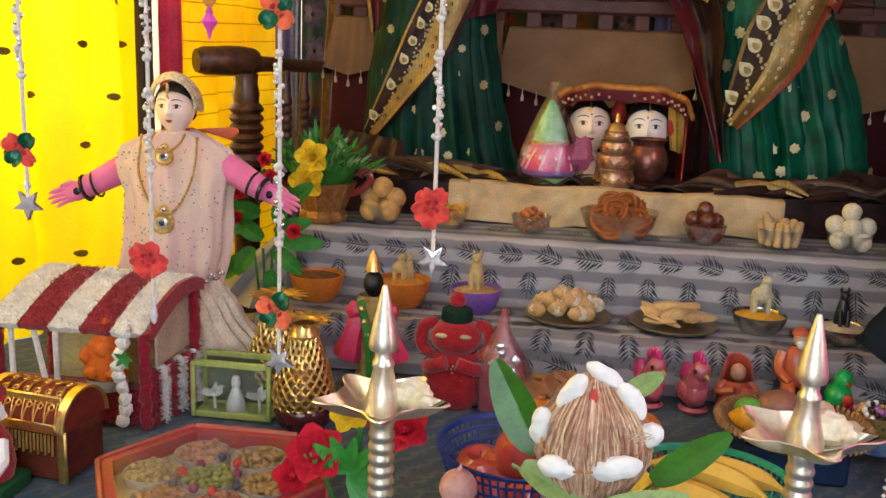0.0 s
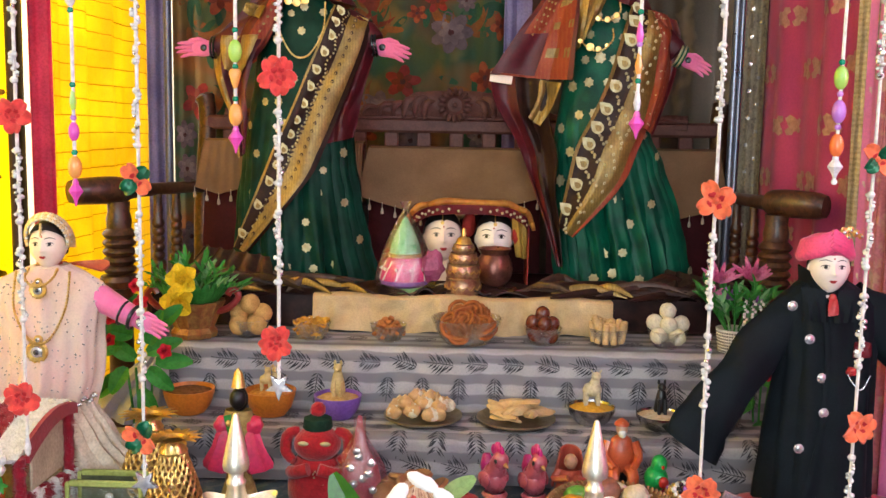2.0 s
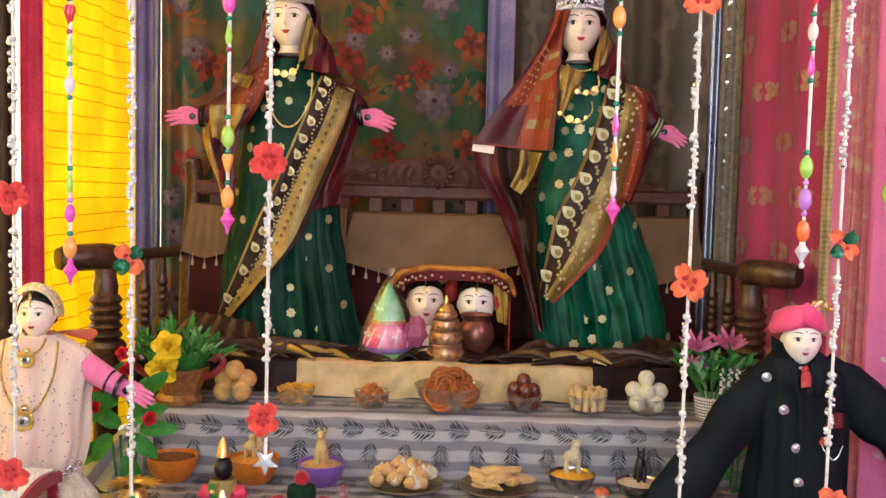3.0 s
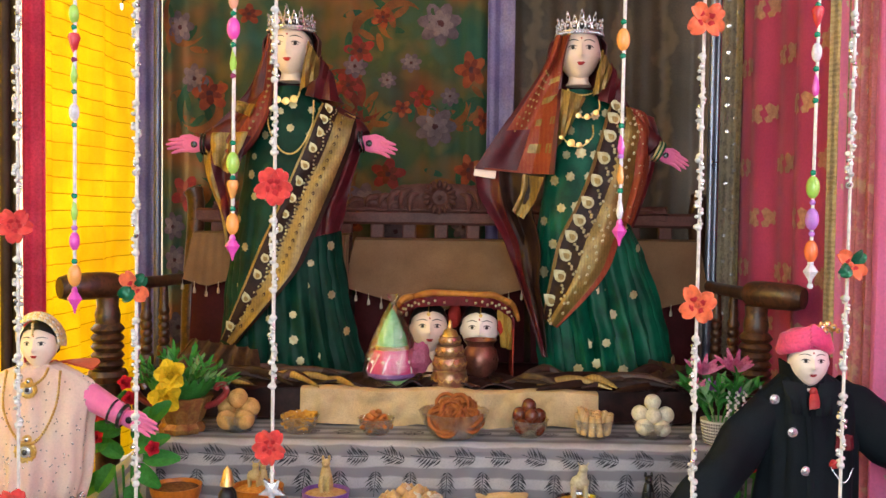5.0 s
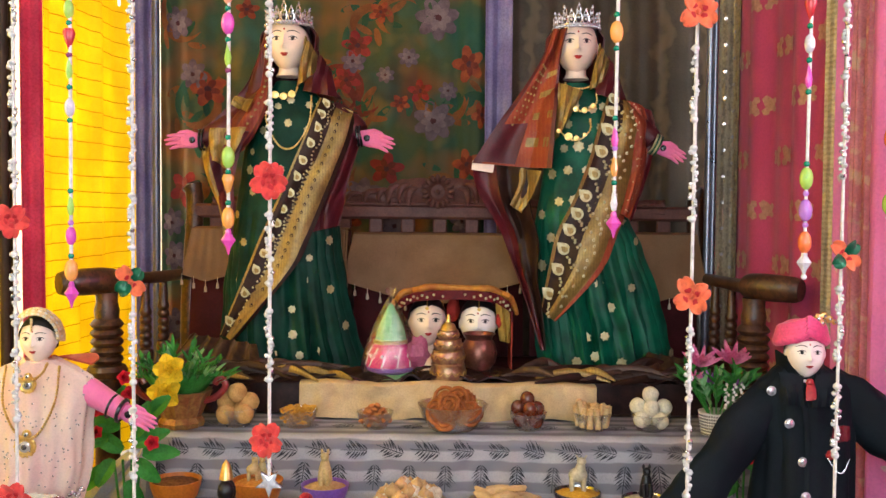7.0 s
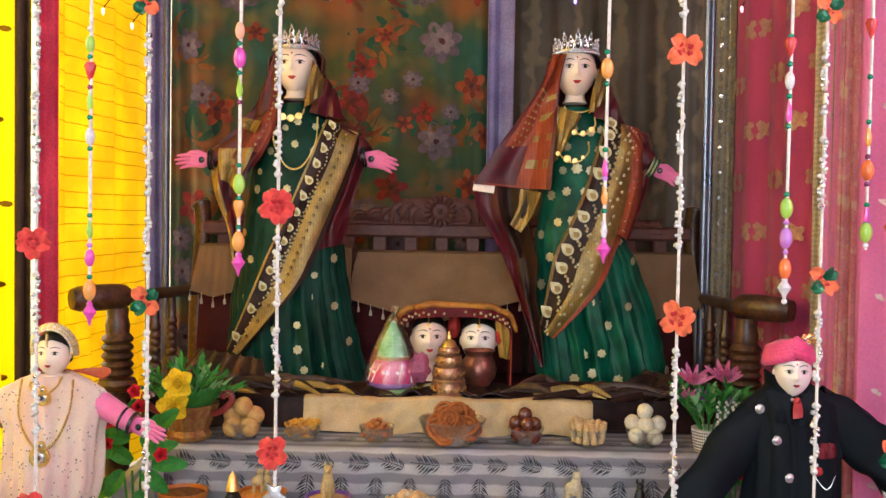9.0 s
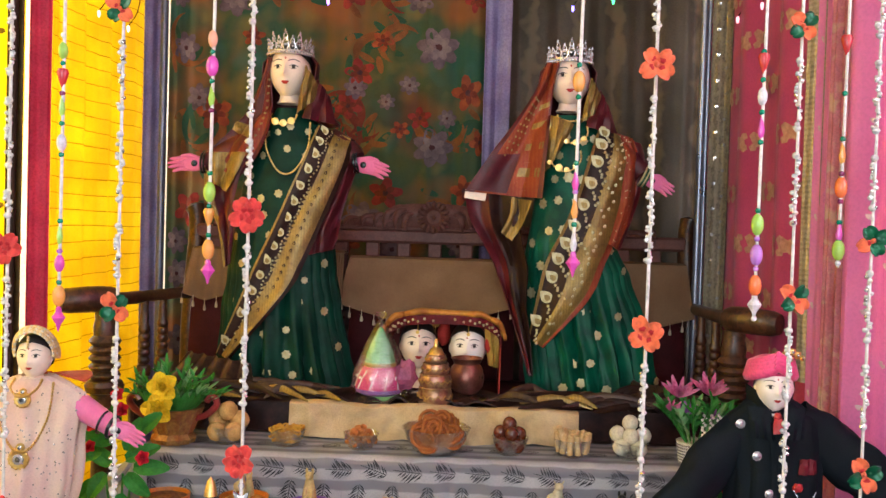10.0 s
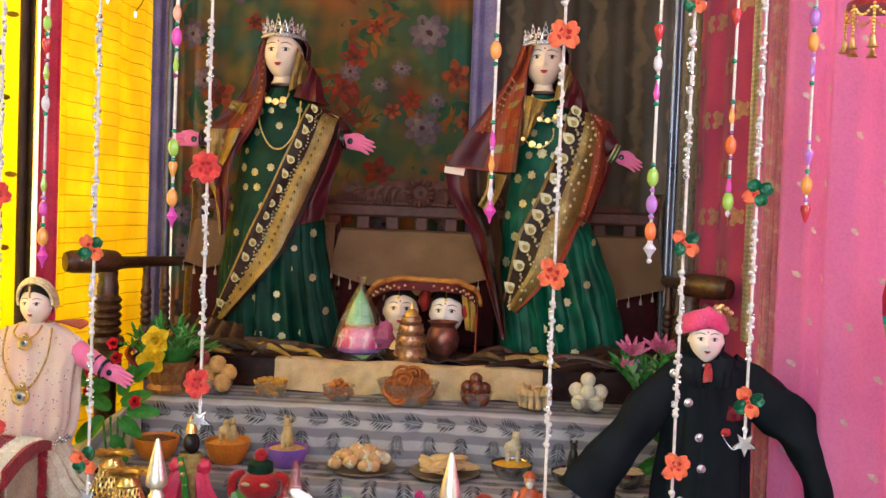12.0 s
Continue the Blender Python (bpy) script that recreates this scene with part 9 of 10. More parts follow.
figure("toy_bird", "bright green plastic toy bird with red breast", (0.487, 1.61, F + 0.04), [mat("bright_green_plastic", (0.01, 0.42, 0.09), rough=0.3), mat("red_plastic", (0.6, 0.03, 0.02), rough=0.35)], toy_bird)
g = Geo()
g.grid(lambda u, v: (0.42 + 0.16 * u, 1.56 + 0.1 * v, F + 0.046 * math.sin(math.pi * u) ** 0.5 * math.sin(math.pi * v) ** 0.5 + 0.003 * noise.noise(Vector((u * 6, v * 6, 0)))), 18, 14, 0)
solo("red_bundle", g, mat("crimson_satin", (0.4, 0.015, 0.05), (0.3, 0.01, 0.04), rough=0.5, scale=20), "folded crimson satin bundle under a toy bird", "cloth bundle")


def wrapped(g):
    g.lathe([(0.0, 0), (0.04, 0), (0.042, 0.05), (0.034, 0.09), (0.014, 0.13), (0.01, 0.15), (0.004, 0.19), (0.0, 0.192)], (0, 0, 0), 20, 0, sy=0.7, ripple=0.08, lobes=5)
    for k in range(8):
        g.ball((0.022 * math.cos(k * 2.4) + 0.008, -0.03, 0.05 + 0.011 * k), (0.009, 0.006, 0.008), 8, 6, 1, rough=0.4, seed=k)


o = thing("wrapped_gift", "pink figure gift wrapped in crinkled cellophane", "gift", (-0.108, 1.575, F))
g = Geo()
wrapped(g)
part("gift_figure", g, [mat("rose_paint", (0.45, 0.1, 0.13), (0.3, 0.05, 0.07), rough=0.4, scale=30), DIAMANTE], o)
g = Geo()
g.lathe([(0.048, 0.0), (0.054, 0.05), (0.046, 0.09), (0.03, 0.12), (0.012, 0.15), (0.01, 0.19)], (0, 0, 0), 30, 0, sy=0.75, ripple=0.1, lobes=7)
part("cellophane_wrap", g, FILM, o).visible_shadow = False

o = thing("snack_plate", "plate of round brown fried snacks on the floor", "plate", (-0.005, 1.6, F))
g = Geo()
g.lathe([(0.0, 0.002), (0.07, 0.002), (0.085, 0.012), (0.07, 0.0), (0, 0)], (0, 0, 0), 28)
part("plate", g, STEEL, o)
g = Geo()
g.lathe([(0.0, 0.004), (0.022, 0.003), (0.03, 0.01), (0.026, 0.017), (0.012, 0.013), (0.0, 0.012)], (0, 0, -0.006), 18)
m_ = g.mesh("fried_round", mat("brown_fried_dough", (0.4, 0.19, 0.08), (0.28, 0.11, 0.04), rough=0.55, scale=40, coat=0.2))
fill(o, "fried_round", m_, [(x, y, z, rx, ry, rz) for x, y, z, rx, ry, rz in heap(9, 0.058, 0.022, 0.034, 50, 35)] + [(-0.045, -0.045, 0.035, 70, 0, -20), (0.02, -0.05, 0.04, 60, 10, 10)])
for k, (x, y, z, r, c) in enumerate([(0.138, 1.45, 0.04, 0.036, (0.62, 0.2, 0.03)), (0.105, 1.5, 0.035, 0.036, (0.42, 0.05, 0.06)), (-0.03, 1.47, 0.034, 0.036, (0.6, 0.2, 0.03)), (0.13, 1.35, 0.03, 0.033, (0.45, 0.04, 0.05))]):
    g = Geo()
    g.ball((0, 0, r * 0.95), (r, r, r * 0.95), 20, 14, 0, rough=0.04)
    g.lathe([(0.004, 0), (0.006, 0.004), (0.003, 0.008)], (0, 0, r * 1.88), 8)
    solo("fruit", g, mat("fruit_skin", c, tuple(v * 0.75 for v in c), rough=0.4, scale=30, fine=200, bump=0.3), "round orange and red fruit on floor cloth", "fruit", (x, y, F - 0.003), k * 40, "loose fruit")

# gnome-like toy at the edge
g = Geo()
g.lathe([(0.0, 0), (0.036, 0), (0.04, 0.02), (0.034, 0.06), (0.022, 0.08)], (0, 0, 0), 20, 0)
g.ball((0, -0.004, 0.1), (0.03, 0.028, 0.024), 16, 12, 1, rough=0.3)
g.ball((0, -0.02, 0.112), (0.018, 0.014, 0.016), 12, 8, 2)
g.lathe([(0.03, 0.118), (0.03, 0.126), (0.016, 0.15), (0.0, 0.165)], (0, 0, 0), 16, 0, ripple=0.12, lobes=7)
g.tube([(0.03, -0.01, 0.06), (0.045, -0.03, 0.04), (0.04, -0.05, 0.03)], [0.012, 0.01, 0.012], 8, 1)
solo("felt_toy", g, [CRIMSON, COTTON, FACE], "red and white felt toy beside a toy chest", "toy", (-0.8, 1.09, F + 0.02))
g = Geo()
g.box((0, 0, 0.012), (0.09, 0.08, 0.024), 0, 0.004)
solo("green_base", g, mat("dark_green_felt", (0.015, 0.09, 0.03), rough=0.9), "dark green felt base under the red toy", "base", (-0.8, 1.09, F - 0.003))

# ---- the pale pink doll ----
PALE = mat("pale_pink_net", (0.74, 0.5, 0.45), (0.76, 0.6, 0.5), rough=0.75, scale=12, fine=260, bump=0.2, sheen=0.3, transl=0.15, var=0.15)
LACE_W = mat("ivory_lace", (0.72, 0.61, 0.5), (0.6, 0.48, 0.38), rough=0.8, scale=40, fine=200, bump=0.5)
CORAL = mat("coral_collar", (0.6, 0.1, 0.05), rough=0.6, sheen=0.2)
g = Geo()
Y0 = 1.585
body_t = [(F, -0.69, 0.195, 0.11), (0.1, -0.7, 0.155, 0.09), (0.17, -0.722, 0.115, 0.075), (0.235, -0.738, 0.09, 0.06), (0.25, -0.738, 0.088, 0.06)]
bl = SariBody(body_t, Y0, 22, 0.09)
g.grid(lambda u, v: bl.at(u * math.tau, F + 0.002 + (0.248 - F) * v), 140, 26, 1, wrap=True)
# sleeveless cape with square shoulders and soft hanging folds
cb = SariBody([(0.222, -0.742, 0.093, 0.062), (0.305, -0.726, 0.1, 0.066), (0.384, -0.72, 0.099, 0.062), (0.444, -0.724, 0.114, 0.052), (0.473, -0.723, 0.11, 0.042), (0.492, -0.72, 0.076, 0.034), (0.508, -0.718, 0.034, 0.03)], Y0, 12, 0.0)


def cape(u, v):
    a, z = u * math.tau, 0.222 + 0.286 * v + 0.006 * math.sin(u * 31) * (1 - v)
    p = cb.at(a, z)
    k = (0.006 * math.sin(7 * a + 1.5 * math.sin(2 * a) + v * 2) + 0.004 * math.sin(17 * a + 3 * v)) * (1 - v) ** 0.6 + 0.006 * noise.noise(Vector((a * 2, v * 4, 3)))
    return p + Vector((math.cos(a), math.sin(a), 0)) * k


g.grid(cape, 110, 36, 0, wrap=True)
r2 = random.Random(12)
for k in range(170):
    g.star(Vector(cape(0.52 + 0.46 * r2.random(), 0.02 + 0.9 * r2.random())) + Vector((0, -0.0012, 0)), 0.0019, (0, -1, 0), 4, 0.7, 10 if k % 4 else 9, 0.0008)
head(g, (-0.717, Y0 - 0.014, 0.549), 0.0465, 4, 2, 3, 4, 5, 0.012)
# stiff coral collar behind the neck
g.grid(lambda u, v: (-0.70 + (0.03 + 0.055 * v) * math.cos(math.pi * (u * 0.9 - 0.15)), Y0 + 0.012 + 0.035 * math.sin(math.pi * u), 0.505 + 0.026 * v * math.sin(math.pi * (0.1 + 0.8 * u)) - 0.02 * v), 18, 6, 6, thick=0.005)
for sd, hand, shoulder in ((1, (-0.548, 1.565, 0.408), (-0.63, 1.585, 0.447)), (-1, (-0.898, 1.57, 0.392), (-0.81, 1.585, 0.44))):
    g.tube(spline([shoulder, [(p + q) / 2 for p, q in zip(shoulder, hand)], hand], 8), [0.027, 0.027, 0.026, 0.025, 0.024, 0.023, 0.022, 0.021, 0.019], 14, 7)
    doll_hand(g, (hand[0] - sd * 0.008, hand[1], hand[2] + 0.002), (sd, -0.12, -0.36), 0.048, 7, 8)
    for q in (0.0, 0.022):
        w = Vector((sd, -0.1, -0.38)).normalized()
        c = Vector(hand) - w * (0.004 + q)
        s1 = w.cross(Vector((0, 1, 0))).normalized()
        s2 = w.cross(s1)
        g.tube([c + (s1 * math.cos(k * math.tau / 14) + s2 * math.sin(k * math.tau / 14)) * (0.0225 + 0.06 * q) for k in range(15)], 0.004 if q == 0 else 0.0025, 6, 8)
# bead belt hanging in a slack curve
for k in range(46):
    a = -math.pi * (0.02 + 0.96 * k / 45)
    g.ball((-0.738 + 0.102 * math.cos(a), Y0 + 0.072 * math.sin(a), 0.226 + 0.02 * math.cos(a) + 0.006 * math.sin(k * 1.3)), (0.0048, 0.004, 0.0038), 7, 5, 9 if k % 3 else 10)
solo("bride_doll", g, [PALE, LACE_W, FACE, HAIR, LIP, EYE_M, CORAL, PINK_SKIN, BANGLE, SILVER, DIAMANTE], "doll in pale pink cape and ivory skirt, arms out", "doll")
g = Geo()


def crown_at(u, v):
    a = math.pi * (1.16 * u - 0.08)
    return Vector(((0.038 + 0.007 * v) * math.cos(a), -0.012 - 0.016 * math.sin(a) + 0.016 * v, 0.008 + (0.042 + 0.01 * v) * math.sin(a)))


g.grid(crown_at, 36, 4, 0, thick=0.005)
for k in range(26):
    for v, r in ((0.1, 0.0035), (0.5, 0.0048), (0.95, 0.004)):
        g.ball(crown_at((k + 0.5) / 26, v) + Vector((0, -0.003, 0.001)), r, 7, 5, k % 2)
for k in range(5):
    g.ball(Vector((0.0, -0.043 - 0.0008 * k, 0.042 - 0.005 * k)), 0.003, 6, 5, 0)
solo("pearl_crown", g, [mat("pearl_gold_crown", (0.7, 0.5, 0.24), (0.8, 0.62, 0.36), rough=0.35, metal=0.5, scale=80, bump=0.4), mat("pearl_white", (0.8, 0.74, 0.62), rough=0.25, coat=0.4)], "pearl and gold crown on the pale pink doll", "crown", (-0.717, Y0 - 0.01, 0.549), 4)
PALE_GEM = mat("dark_set_stone", (0.05, 0.045, 0.05), rough=0.15)
for x, z, r in ((-0.716, 0.468, 0.0165), (-0.715, 0.484, 0.007), (-0.722, 0.348, 0.021), (-0.719, 0.372, 0.0085)):
    o = thing("brooch", "round gold pendant set with a dark stone", "pendant", (x, 1.517, z), group="gold pendants")
    rot = pose(0, 0, 0, 90).to_4x4()
    g = Geo()
    g.lathe([(0, -0.003), (r, -0.002), (r * 1.02, 0.001), (r * 0.85, 0.003), (r * 0.6, 0.002), (0, 0.002)], (0, 0, 0), 22, rot=rot)
    for k in range(14):
        a = k * math.tau / 14
        g.ball((r * 0.95 * math.cos(a), -0.002, r * 0.95 * math.sin(a)), r * 0.13, 6, 4)
    part("disc", g, GOLD, o)
    g = Geo()
    g.lathe([(r * 0.55, 0.002), (r * 0.5, 0.005), (r * 0.3, 0.006), (0, 0.006)], (0, 0, 0), 16, rot=rot)
    part("setting", g, DIAMANTE, o)
    g = Geo()
    g.ball((0, -0.006, 0), (r * 0.26, 0.003, r * 0.26), 10, 8)
    part("stone", g, PALE_GEM, o)
necklace(-0.716, 1.52, 0.505, 0.028, 0.03, "short gold necklace on the pale pink doll", 24, [])
necklace(-0.714, 1.515, 0.5, 0.052, 0.135, "long gold necklace with round pendant on doll", 60, [])

# ---- the groom doll ----
BLACK = mat("black_suit_cloth", (0.004, 0.0065, 0.009), (0.0075, 0.0115, 0.015), rough=0.65, spec=0.12, scale=14, fine=300, bump=0.2)
TURBAN = mat("pink_turban_cloth", (0.82, 0.1, 0.25), (0.7, 0.06, 0.18), rough=0.5, scale=20, sheen=0.2)
g = Geo()
GX, GY = 0.788, 1.6
gt = [(0.06, 0.79, 0.115, 0.072), (0.2, 0.794, 0.106, 0.066), (0.35, 0.8, 0.096, 0.058), (0.42, 0.8, 0.1, 0.056), (0.468, 0.797, 0.098, 0.05), (0.492, 0.794, 0.066, 0.043), (0.508, 0.791, 0.045, 0.038)]
gb = SariBody(gt, GY, 9, 0.05)
g.grid(lambda u, v: gb.at(u * math.tau, 0.06 + 0.448 * v), 90, 40, 0, wrap=True)


def sleeve(centre, halves, depth, seed):
    """A wide flat sleeve along a line, creased at the elbow, open at the cuff."""
    n = 26
    P, H = spline(centre, n), spline([(h, 0, 0) for h in halves], n)

    def fn(u, v):
        i = min(int(round(v * n)), n)
        d = (P[min(i + 1, n)] - P[max(i - 1, 0)]).normalized()
        s = Vector((-d.z, 0, d.x)).normalized()
        a = u * math.tau
        k = 1 + 0.2 * noise.noise(Vector((math.cos(a) * 1.5 + seed, math.sin(a) * 1.5, v * 7))) + 0.05 * math.sin(v * 22 + 2 * a + seed) * math.sin(math.pi * v)
        return P[i] + s * H[i].x * k * math.copysign(abs(math.cos(a)) ** 0.8, math.cos(a)) + Vector((0, depth * k * math.sin(a), 0))
    g.grid(fn, 28, n, 0, wrap=True)


sleeve([(0.755, GY, 0.462), (0.69, GY - 0.01, 0.398), (0.622, GY - 0.03, 0.312), (0.565, GY - 0.05, 0.24), (0.53, GY - 0.065, 0.19)], [0.04, 0.046, 0.047, 0.054, 0.06], 0.03, 1.0)
sleeve([(0.84, GY, 0.464), (0.91, GY - 0.006, 0.42), (0.985, GY - 0.02, 0.355), (1.03, GY - 0.035, 0.275), (1.048, GY - 0.05, 0.19)], [0.045, 0.054, 0.05, 0.04, 0.037], 0.03, 5.0)
head(g, (GX, GY - 0.026, 0.537), 0.05, -6, 1, 2, 3, 4, 0.02)
# turban: a low dome and two wrapped swathes that cross over the forehead
g.ball((GX - 0.004, GY - 0.012, 0.571), (0.046, 0.049, 0.03), 24, 14, 5, rough=0.08)
for sd in (-1, 1):
    for k in range(4):
        lift = 0.0085 * k
        pts = []
        for q in range(15):
            t = q / 14
            a = radians(90 - sd * (15 + 175 * t))
            pts.append((GX - 0.004 + (0.0445 - 0.002 * k) * math.cos(a), GY - 0.012 + (0.05 - 0.002 * k) * math.sin(a) - 0.003 * (sd > 0), 0.552 + lift * 0.9 + 0.032 * t ** 2.2))
        g.tube(pts, [0.006 + 0.0055 * math.sin(math.pi * (0.12 + 0.8 * q / 14)) for q in range(15)], 9, 5, squash=0.8)
for dx, dz, r in ((0.012, 0.607, 0.009), (0.024, 0.612, 0.007), (0.034, 0.606, 0.007), (0.0, 0.603, 0.006), (0.02, 0.598, 0.006), (0.044, 0.6, 0.005)):
    g.ball((GX + dx, GY - 0.056, dz), (r, 0.005, r), 10, 8, 7, rough=0.5, seed=dx * 90)
    g.ball((GX + dx, GY - 0.06, dz), (r * 0.45, 0.004, r * 0.45), 8, 6, 6)
for x, z in ((0.722, 0.462), (0.752, 0.402), (0.776, 0.328), (0.782, 0.262), (0.742, 0.19)):
    p = gb.front(x, z, 0.003)
    g.ball(p, (0.0085, 0.005, 0.0085), 14, 10, 6)
    g.tube([p + Vector((0.009 * math.cos(k * math.tau / 10), -0.001, 0.009 * math.sin(k * math.tau / 10))) for k in range(11)], 0.0012, 4, 6)
# standing collar, open in front, with its turned-back flaps and a red cravat
for sd in (-1, 1):
    g.grid(lambda u, v: (GX + sd * (0.012 + 0.032 * math.sin(u * 1.5)) + sd * 0.004 * v, GY + 0.01 - 0.052 * math.cos(u * 1.5), 0.482 + 0.042 * v + 0.012 * u), 10, 5, 0, thick=0.004, flip=sd < 0)
    g.quad((GX + sd * 0.012, GY - 0.05, 0.495), (GX + sd * 0.055, GY - 0.042, 0.5), (GX + sd * 0.05, GY - 0.058, 0.44), (GX + sd * 0.004, GY - 0.062, 0.435), 0, 6, 8, 0.006, 0.002)
g.quad((GX - 0.005, GY - 0.054, 0.48), (GX + 0.007, GY - 0.054, 0.48), (GX + 0.007, GY - 0.069, 0.452), (GX - 0.012, GY - 0.069, 0.449), 3, 4, 6, 0.004, 0.0)
g.ball((GX, GY - 0.056, 0.482), (0.008, 0.006, 0.008), 10, 8, 3, rough=0.2)
# overlap of the coat front
g.grid(lambda u, v: gb.front(0.745 + 0.012 * u + 0.035 * math.sin(v * 2.2), 0.07 + 0.37 * v, 0.003 + 0.002 * math.sin(u * 3)), 2, 24, 0, thick=0.002)
# pocket square, rose and chain
g.quad((0.835, GY - 0.055, 0.398), (0.867, GY - 0.046, 0.396), (0.869, GY - 0.05, 0.37), (0.834, GY - 0.059, 0.368), 8, 8, 8, 0.004, 0.003, 2)
g.ball(gb.front(0.832, 0.342, 0.004), (0.011, 0.007, 0.009), 12, 8, 3, rough=0.4)
g.ball(gb.front(0.829, 0.344, 0.009), (0.005, 0.004, 0.005), 8, 6, 3, rough=0.4)
for k in range(30):
    t = k / 29
    g.ball(gb.front(0.826 + 0.045 * t, 0.335 - 0.04 * math.sin(math.pi * t * 0.8) + 0.018 * t, 0.004), 0.0017, 5, 4, 6)
solo("groom_doll", g, [BLACK, FACE_WHITE, HAIR, LIP, EYE_M, TURBAN, DIAMANTE, GOLD, mat("dark_red_silk", (0.16, 0.012, 0.02), rough=0.5)], "doll in black buttoned suit with bright pink turban", "doll")
g = Geo()
g.grid(lambda u, v: (0.6 + 0.42 * u, 1.42 + 0.26 * v, F + 0.062 * math.sin(math.pi * u) ** 0.4 * math.sin(math.pi * min(1, v * 1.1 + 0.02)) ** 0.4 + 0.008 * noise.noise(Vector((u * 9, v * 5, 1)))), 40, 24, 0)
solo("red_cloth", g, mat("red_satin", (0.42, 0.015, 0.03), (0.3, 0.01, 0.02), rough=0.45, scale=16, sheen=0.2), "crumpled red satin cloth under the groom doll", "cloth")

# ---- clutter beside the groom ----
o = thing("jewel_tin", "round brass tin heaped with dark bead jewellery", "tin", (0.522, 1.5, F + 0.02))
g = Geo()
g.lathe([(0, 0), (0.038, 0), (0.038, 0.03)], (0, 0, 0), 24)
part("blue_band", g, mat("printed_blue_tin", (0.06, 0.12, 0.3), (0.2, 0.3, 0.5), rough=0.4, scale=60), o)
g = Geo()
g.lathe([(0.038, 0.03), (0.04, 0.036), (0.04, 0.062), (0.037, 0.062), (0.036, 0.05), (0, 0.05)], (0, 0, 0), 24)
part("brass_rim", g, GOLD, o)
g = Geo()
r2 = random.Random(8)
for k in range(46):
    a, rr = k * 2.4, 0.036 * math.sqrt((k + 0.5) / 46)
    g.ball((rr * math.cos(a), rr * math.sin(a), 0.06 + 0.02 * (1 - rr / 0.036) + r2.uniform(0, 0.004)), r2.uniform(0.0035, 0.006), 7, 5, k % 4)
part("beads", g, [BANGLE, PLASTIC["w"], GOLD, PLASTIC["p"]], o)["kind"] = "stuff"
o = thing("sequin_fan", "silver sequin panel with red arch and beads", "ornament", (0.55, 1.34, F + 0.01))
g = Geo()
g.box((0.02, 0.02, 0.07), (0.075, 0.006, 0.1), 0, 0.002, rot=Matrix.Rotation(radians(22), 4, "Y"))
part("panel", g, mat("mauve_card", (0.25, 0.17, 0.2), rough=0.5), o)
for k in range(8):
    for j in range(9):
        ob = new("sequin", GEM)
        ob.parent = o
        v = Matrix.Rotation(radians(22), 4, "Y") @ Vector((-0.032 + 0.009 * k, 0, -0.044 + 0.011 * j))
        ob.matrix_basis = pose(0.02 + v.x, 0.015, 0.07 + v.z)
g = Geo()
g.grid(lambda u, v: (-0.03 + 0.035 * v * math.cos(math.pi * u) + 0.0, -0.02, 0.01 + 0.085 * v * math.sin(math.pi * u)), 20, 5, 0, thick=0.006)
part("red_arch", g, mat("red_velvet", (0.3, 0.03, 0.05), rough=0.8, sheen=0.4), o)
g = Geo()
for k in range(22):
    a = math.pi * k / 21
    g.ball((-0.03 + 0.036 * math.cos(a), -0.024, 0.01 + 0.087 * math.sin(a)), 0.0035, 6, 5)
part("bead_edge", g, PLASTIC["w"], o)["kind"] = "stuff"
o = thing("fruit_tray", "clear tray of small coloured toy fruit", "toy tray", (0.635, 1.38, F))
g = Geo()
g.box((0, 0, 0.02), (0.17, 0.1, 0.04), 0, 0.006)
part("green_base", g, mat("green_card", (0.05, 0.26, 0.05), rough=0.6), o)
for nm, x, y, z, r, c in (("pear", -0.045, -0.005, 0.058, (0.016, 0.016, 0.02), (0.65, 0.45, 0.04)), ("orange", 0.03, 0.01, 0.06, (0.024, 0.023, 0.022), (0.7, 0.25, 0.02)), ("melon", 0.055, -0.02, 0.048, (0.028, 0.018, 0.016), (0.08, 0.3, 0.05)), ("tomato", -0.01, 0.03, 0.06, (0.03, 0.024, 0.022), (0.4, 0.03, 0.03)), ("lime", -0.05, 0.035, 0.056, (0.024, 0.018, 0.016), (0.2, 0.45, 0.1))):
    g = Geo()
    g.ball((x, y, z), r, 16, 12, 0, rough=0.05)
    if nm == "pear":
        g.ball((x + 0.002, y, z + 0.02), (0.0105, 0.0105, 0.014), 12, 8)
    part(nm, g, mat("toy_%s_paint" % nm, c, rough=0.35, coat=0.3), o)
g = Geo()
g.lathe([(0.016, 0.0), (0.014, 0.02), (0.01, 0.036), (0.005, 0.042)], (0.0, -0.045, 0.03), 14, 0, ripple=0.06, lobes=6)
g.ball((0.0, -0.047, 0.08), (0.0095, 0.0095, 0.011), 12, 8, 1)
g.lathe([(0.026, 0.0), (0.022, 0.012)], (0, -0.045, 0.02), 14, 2)
part("toy_figure", g, [mat("pale_yellow_cloth", (0.6, 0.52, 0.25), rough=0.7), FACE, mat("grey_blue_cloth", (0.3, 0.33, 0.4), rough=0.7)], o)
g = Geo()
g.box((0, -0.01, 0.05), (0.175, 0.13, 0.095), 0, 0.008)
part("clear_cover", g, FILM, o).visible_shadow = False
o = thing("glass_cup", "purple tinted glass cup on the red cloth", "cup", (0.75, 1.37, F + 0.02))
g = Geo()
g.lathe([(0.0, 0), (0.025, 0), (0.032, 0.03), (0.036, 0.05), (0.033, 0.05), (0.028, 0.03), (0, 0.006)], (0, 0, 0), 24)
part("glass", g, glass("purple_glass", (0.75, 0.5, 0.75), 0.05, 0.7), o).visible_shadow = False
g = Geo()
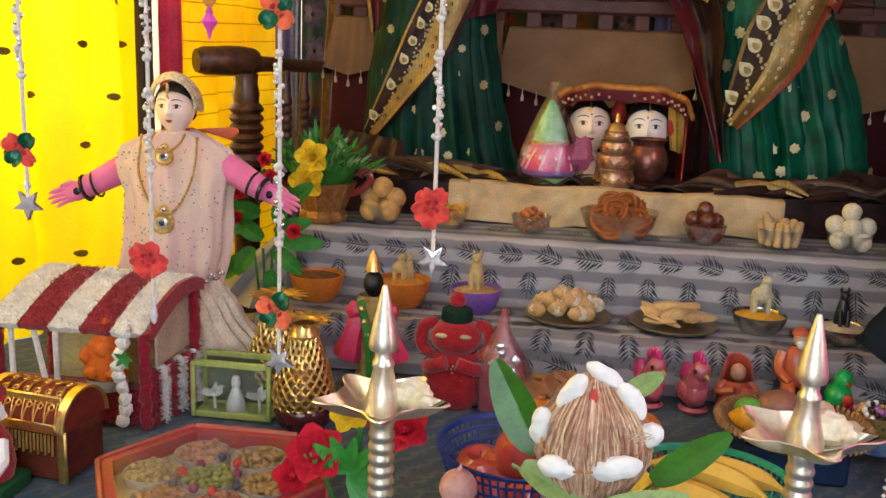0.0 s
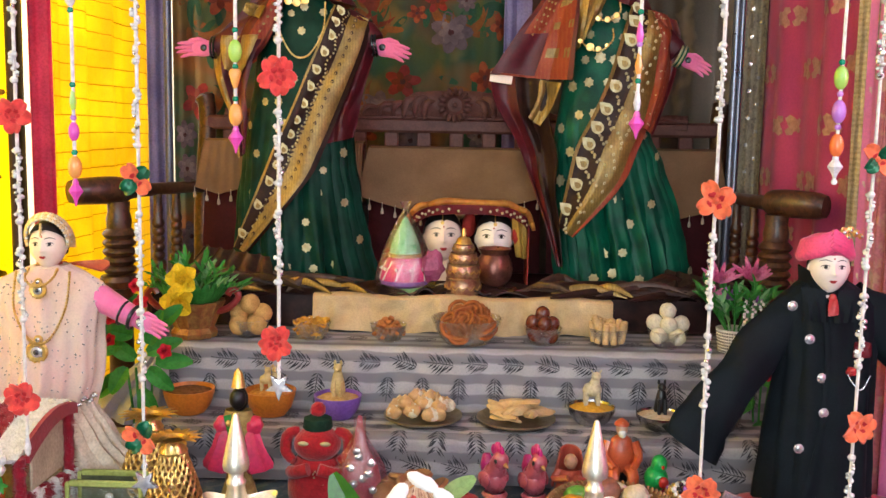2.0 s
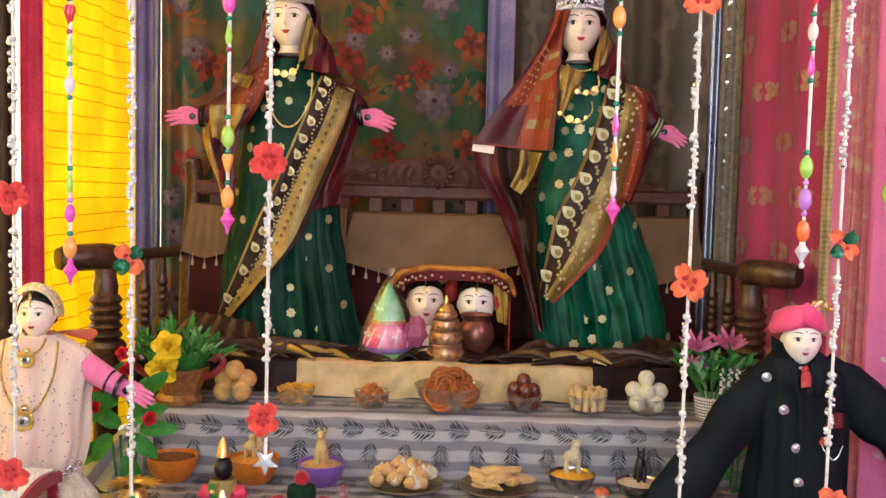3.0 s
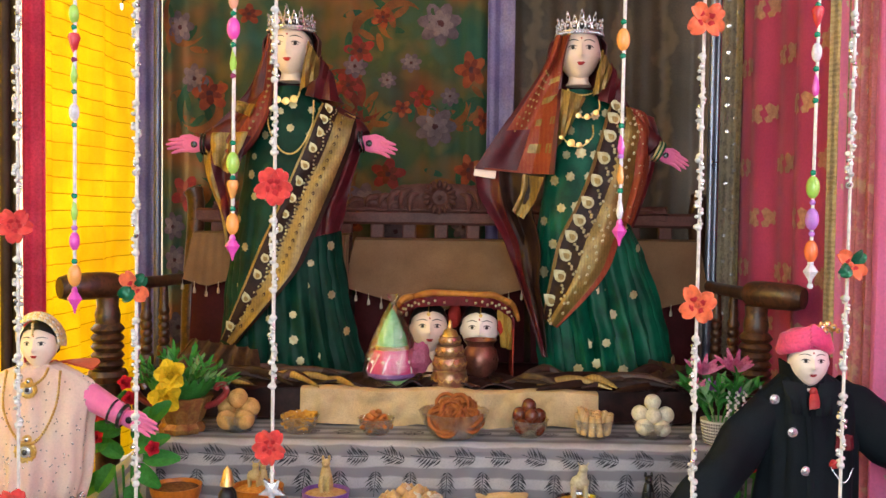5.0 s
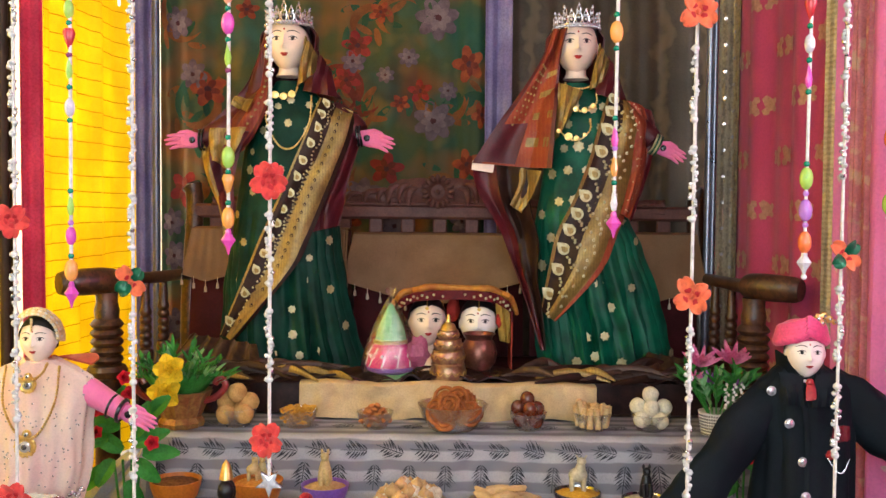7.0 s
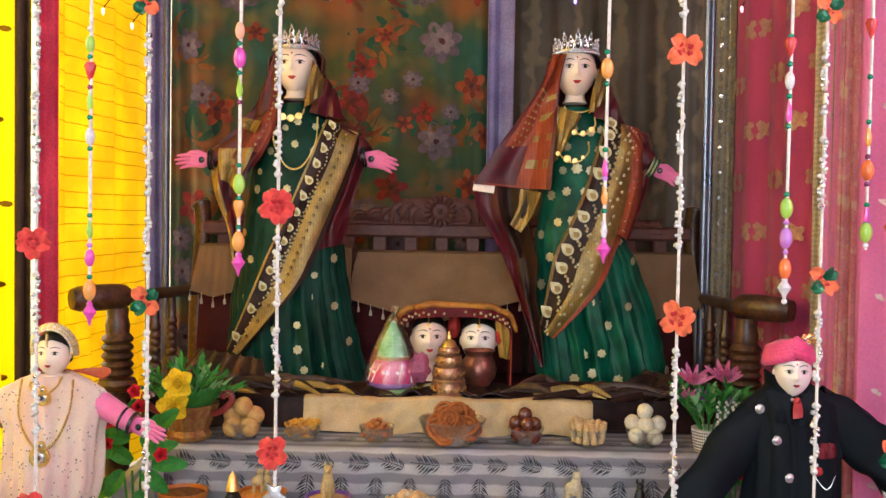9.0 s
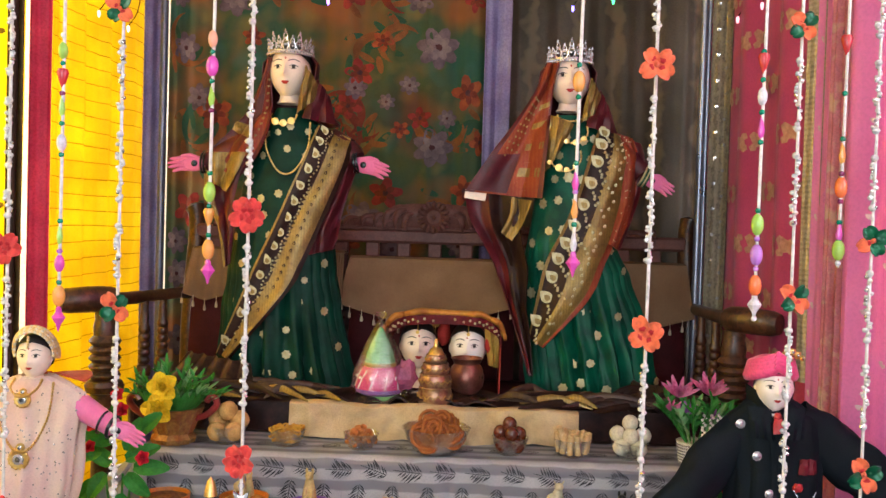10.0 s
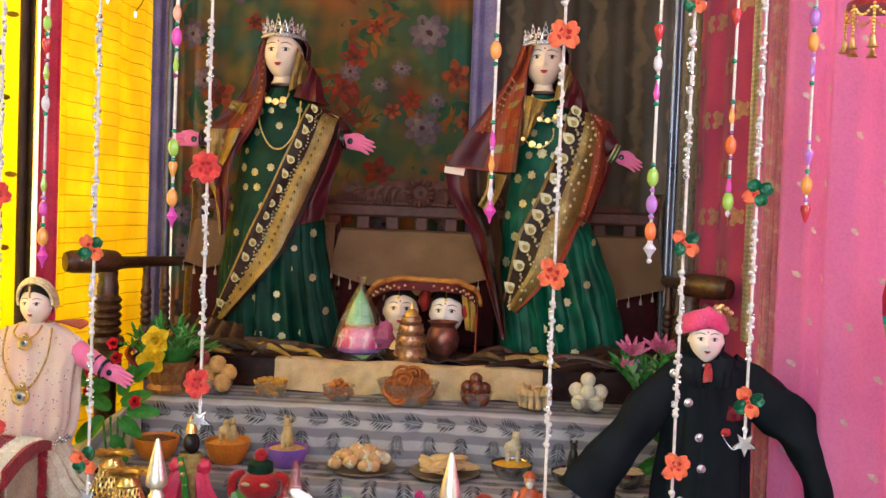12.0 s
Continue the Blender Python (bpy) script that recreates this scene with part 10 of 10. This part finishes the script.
g.lathe([(0, 0.0), (0.012, 0), (0.014, 0.03), (0.0, 0.032)], (0, 0, 0.008), 14)
part("candle", g, PLASTIC["w"], o)

# ---- hanging ornaments at the edge of the walk ----
o = thing("bell_hanging", "red hanging ornament with gold beads and bells", "hanging ornament", (0.925, 1.05, 1.09))
g = Geo()
g.lathe([(0.0, 0.05), (0.03, 0.048), (0.05, 0.04), (0.05, 0.03), (0.0, 0.028)], (0, 0, 0.02), 24)
part("red_disc", g, mat("red_velvet_disc", (0.35, 0.02, 0.025), rough=0.8, sheen=0.3), o)
g = Geo()
g.tube([(0, 0, 0.06), (0, 0, 2.5 - 1.09)], 0.002, 5)
part("cord", g, CORD, o)
BELL = Geo().lathe([(0.0, 0.02), (0.004, 0.018), (0.0055, 0.006), (0.0095, 0.0), (0.008, 0.0)], (0, 0, 0), 12).mesh("bell", GOLD)
for k in range(9):
    a = k * math.tau / 9
    g = Geo()
    for q in range(9):
        g.ball((0.05 * math.cos(a), 0.05 * math.sin(a), 0.05 - 0.0055 * q), 0.003, 6, 5)
    for q in range(8):
        b = a + q / 8 * math.tau / 9
        g.ball((0.05 * math.cos(b), 0.05 * math.sin(b), 0.05 - 0.016 * math.sin(q / 8 * math.pi)), 0.0027, 6, 4)
    part("gold_beads", g, GOLD, o)["kind"] = "stuff"
    ob = new("bell", BELL)
    ob.parent = o
    ob.matrix_basis = pose(0.05 * math.cos(a), 0.05 * math.sin(a), -0.018)
o = thing("cloth_hanging", "red turquoise and cream cloth ornament on a cord", "hanging ornament", (1.0, 1.05, 0.59))
for nm, prof, c in (("cream_end", [(0.0, 0), (0.02, 0.002), (0.036, 0.02), (0.042, 0.046)], (0.55, 0.46, 0.3)), ("turquoise_band", [(0.042, 0.046), (0.0435, 0.06)], (0.0, 0.5, 0.46)), ("red_body", [(0.0435, 0.06), (0.045, 0.09), (0.038, 0.13), (0.015, 0.16), (0.0, 0.165)], (0.45, 0.02, 0.06))):
    g = Geo()
    g.lathe(prof, (0, 0, 0), 28)
    part(nm, g, mat(nm + "_cloth", c, rough=0.7, scale=30), o)
g = Geo()
g.tube([(0, 0, 0.16), (0, 0, 2.5 - 0.59)], 0.002, 5)
part("cord", g, CORD, o)

# ---- fairy lights along the top ----
for k, (x, y, z, c, e) in enumerate([(0.487, 2.84, 1.572, (0.25, 0.2, 1.0), 5), (-0.334, 2.86, 1.58, (0.4, 0.2, 1.0), 5), (0.62, 2.84, 1.6, (0.1, 0.9, 0.35), 3), (0.926, 2.45, 1.463, (1.0, 0.5, 0.6), 1.5), (0.95, 2.3, 1.47, (1.0, 0.5, 0.6), 1.5), (-0.93, 2.4, 1.425, (1.0, 0.75, 0.6), 1.5), (-0.88, 2.5, 1.403, (1.0, 0.75, 0.6), 1.5)]):
    o = thing("fairy_light", "small glowing coloured bulb on thin wire", "fairy light", (x, y, z), group="fairy lights")
    g = Geo()
    g.lathe([(0.0, -0.014), (0.004, -0.01), (0.0052, 0.0), (0.004, 0.006), (0.0, 0.008)], (0, 0, 0), 10)
    part("bulb", g, glow("bulb_glow_%s" % "abcdefg"[k], c, e), o)
    g = Geo()
    g.tube(spline([(0, 0, 0.006), (0.03, 0.01, 0.08), (0.02, 0.02, 0.3), (0.0, 0.0, 2.5 - z)], 12), 0.0015, 5)
    part("wire", g, BANGLE, o)
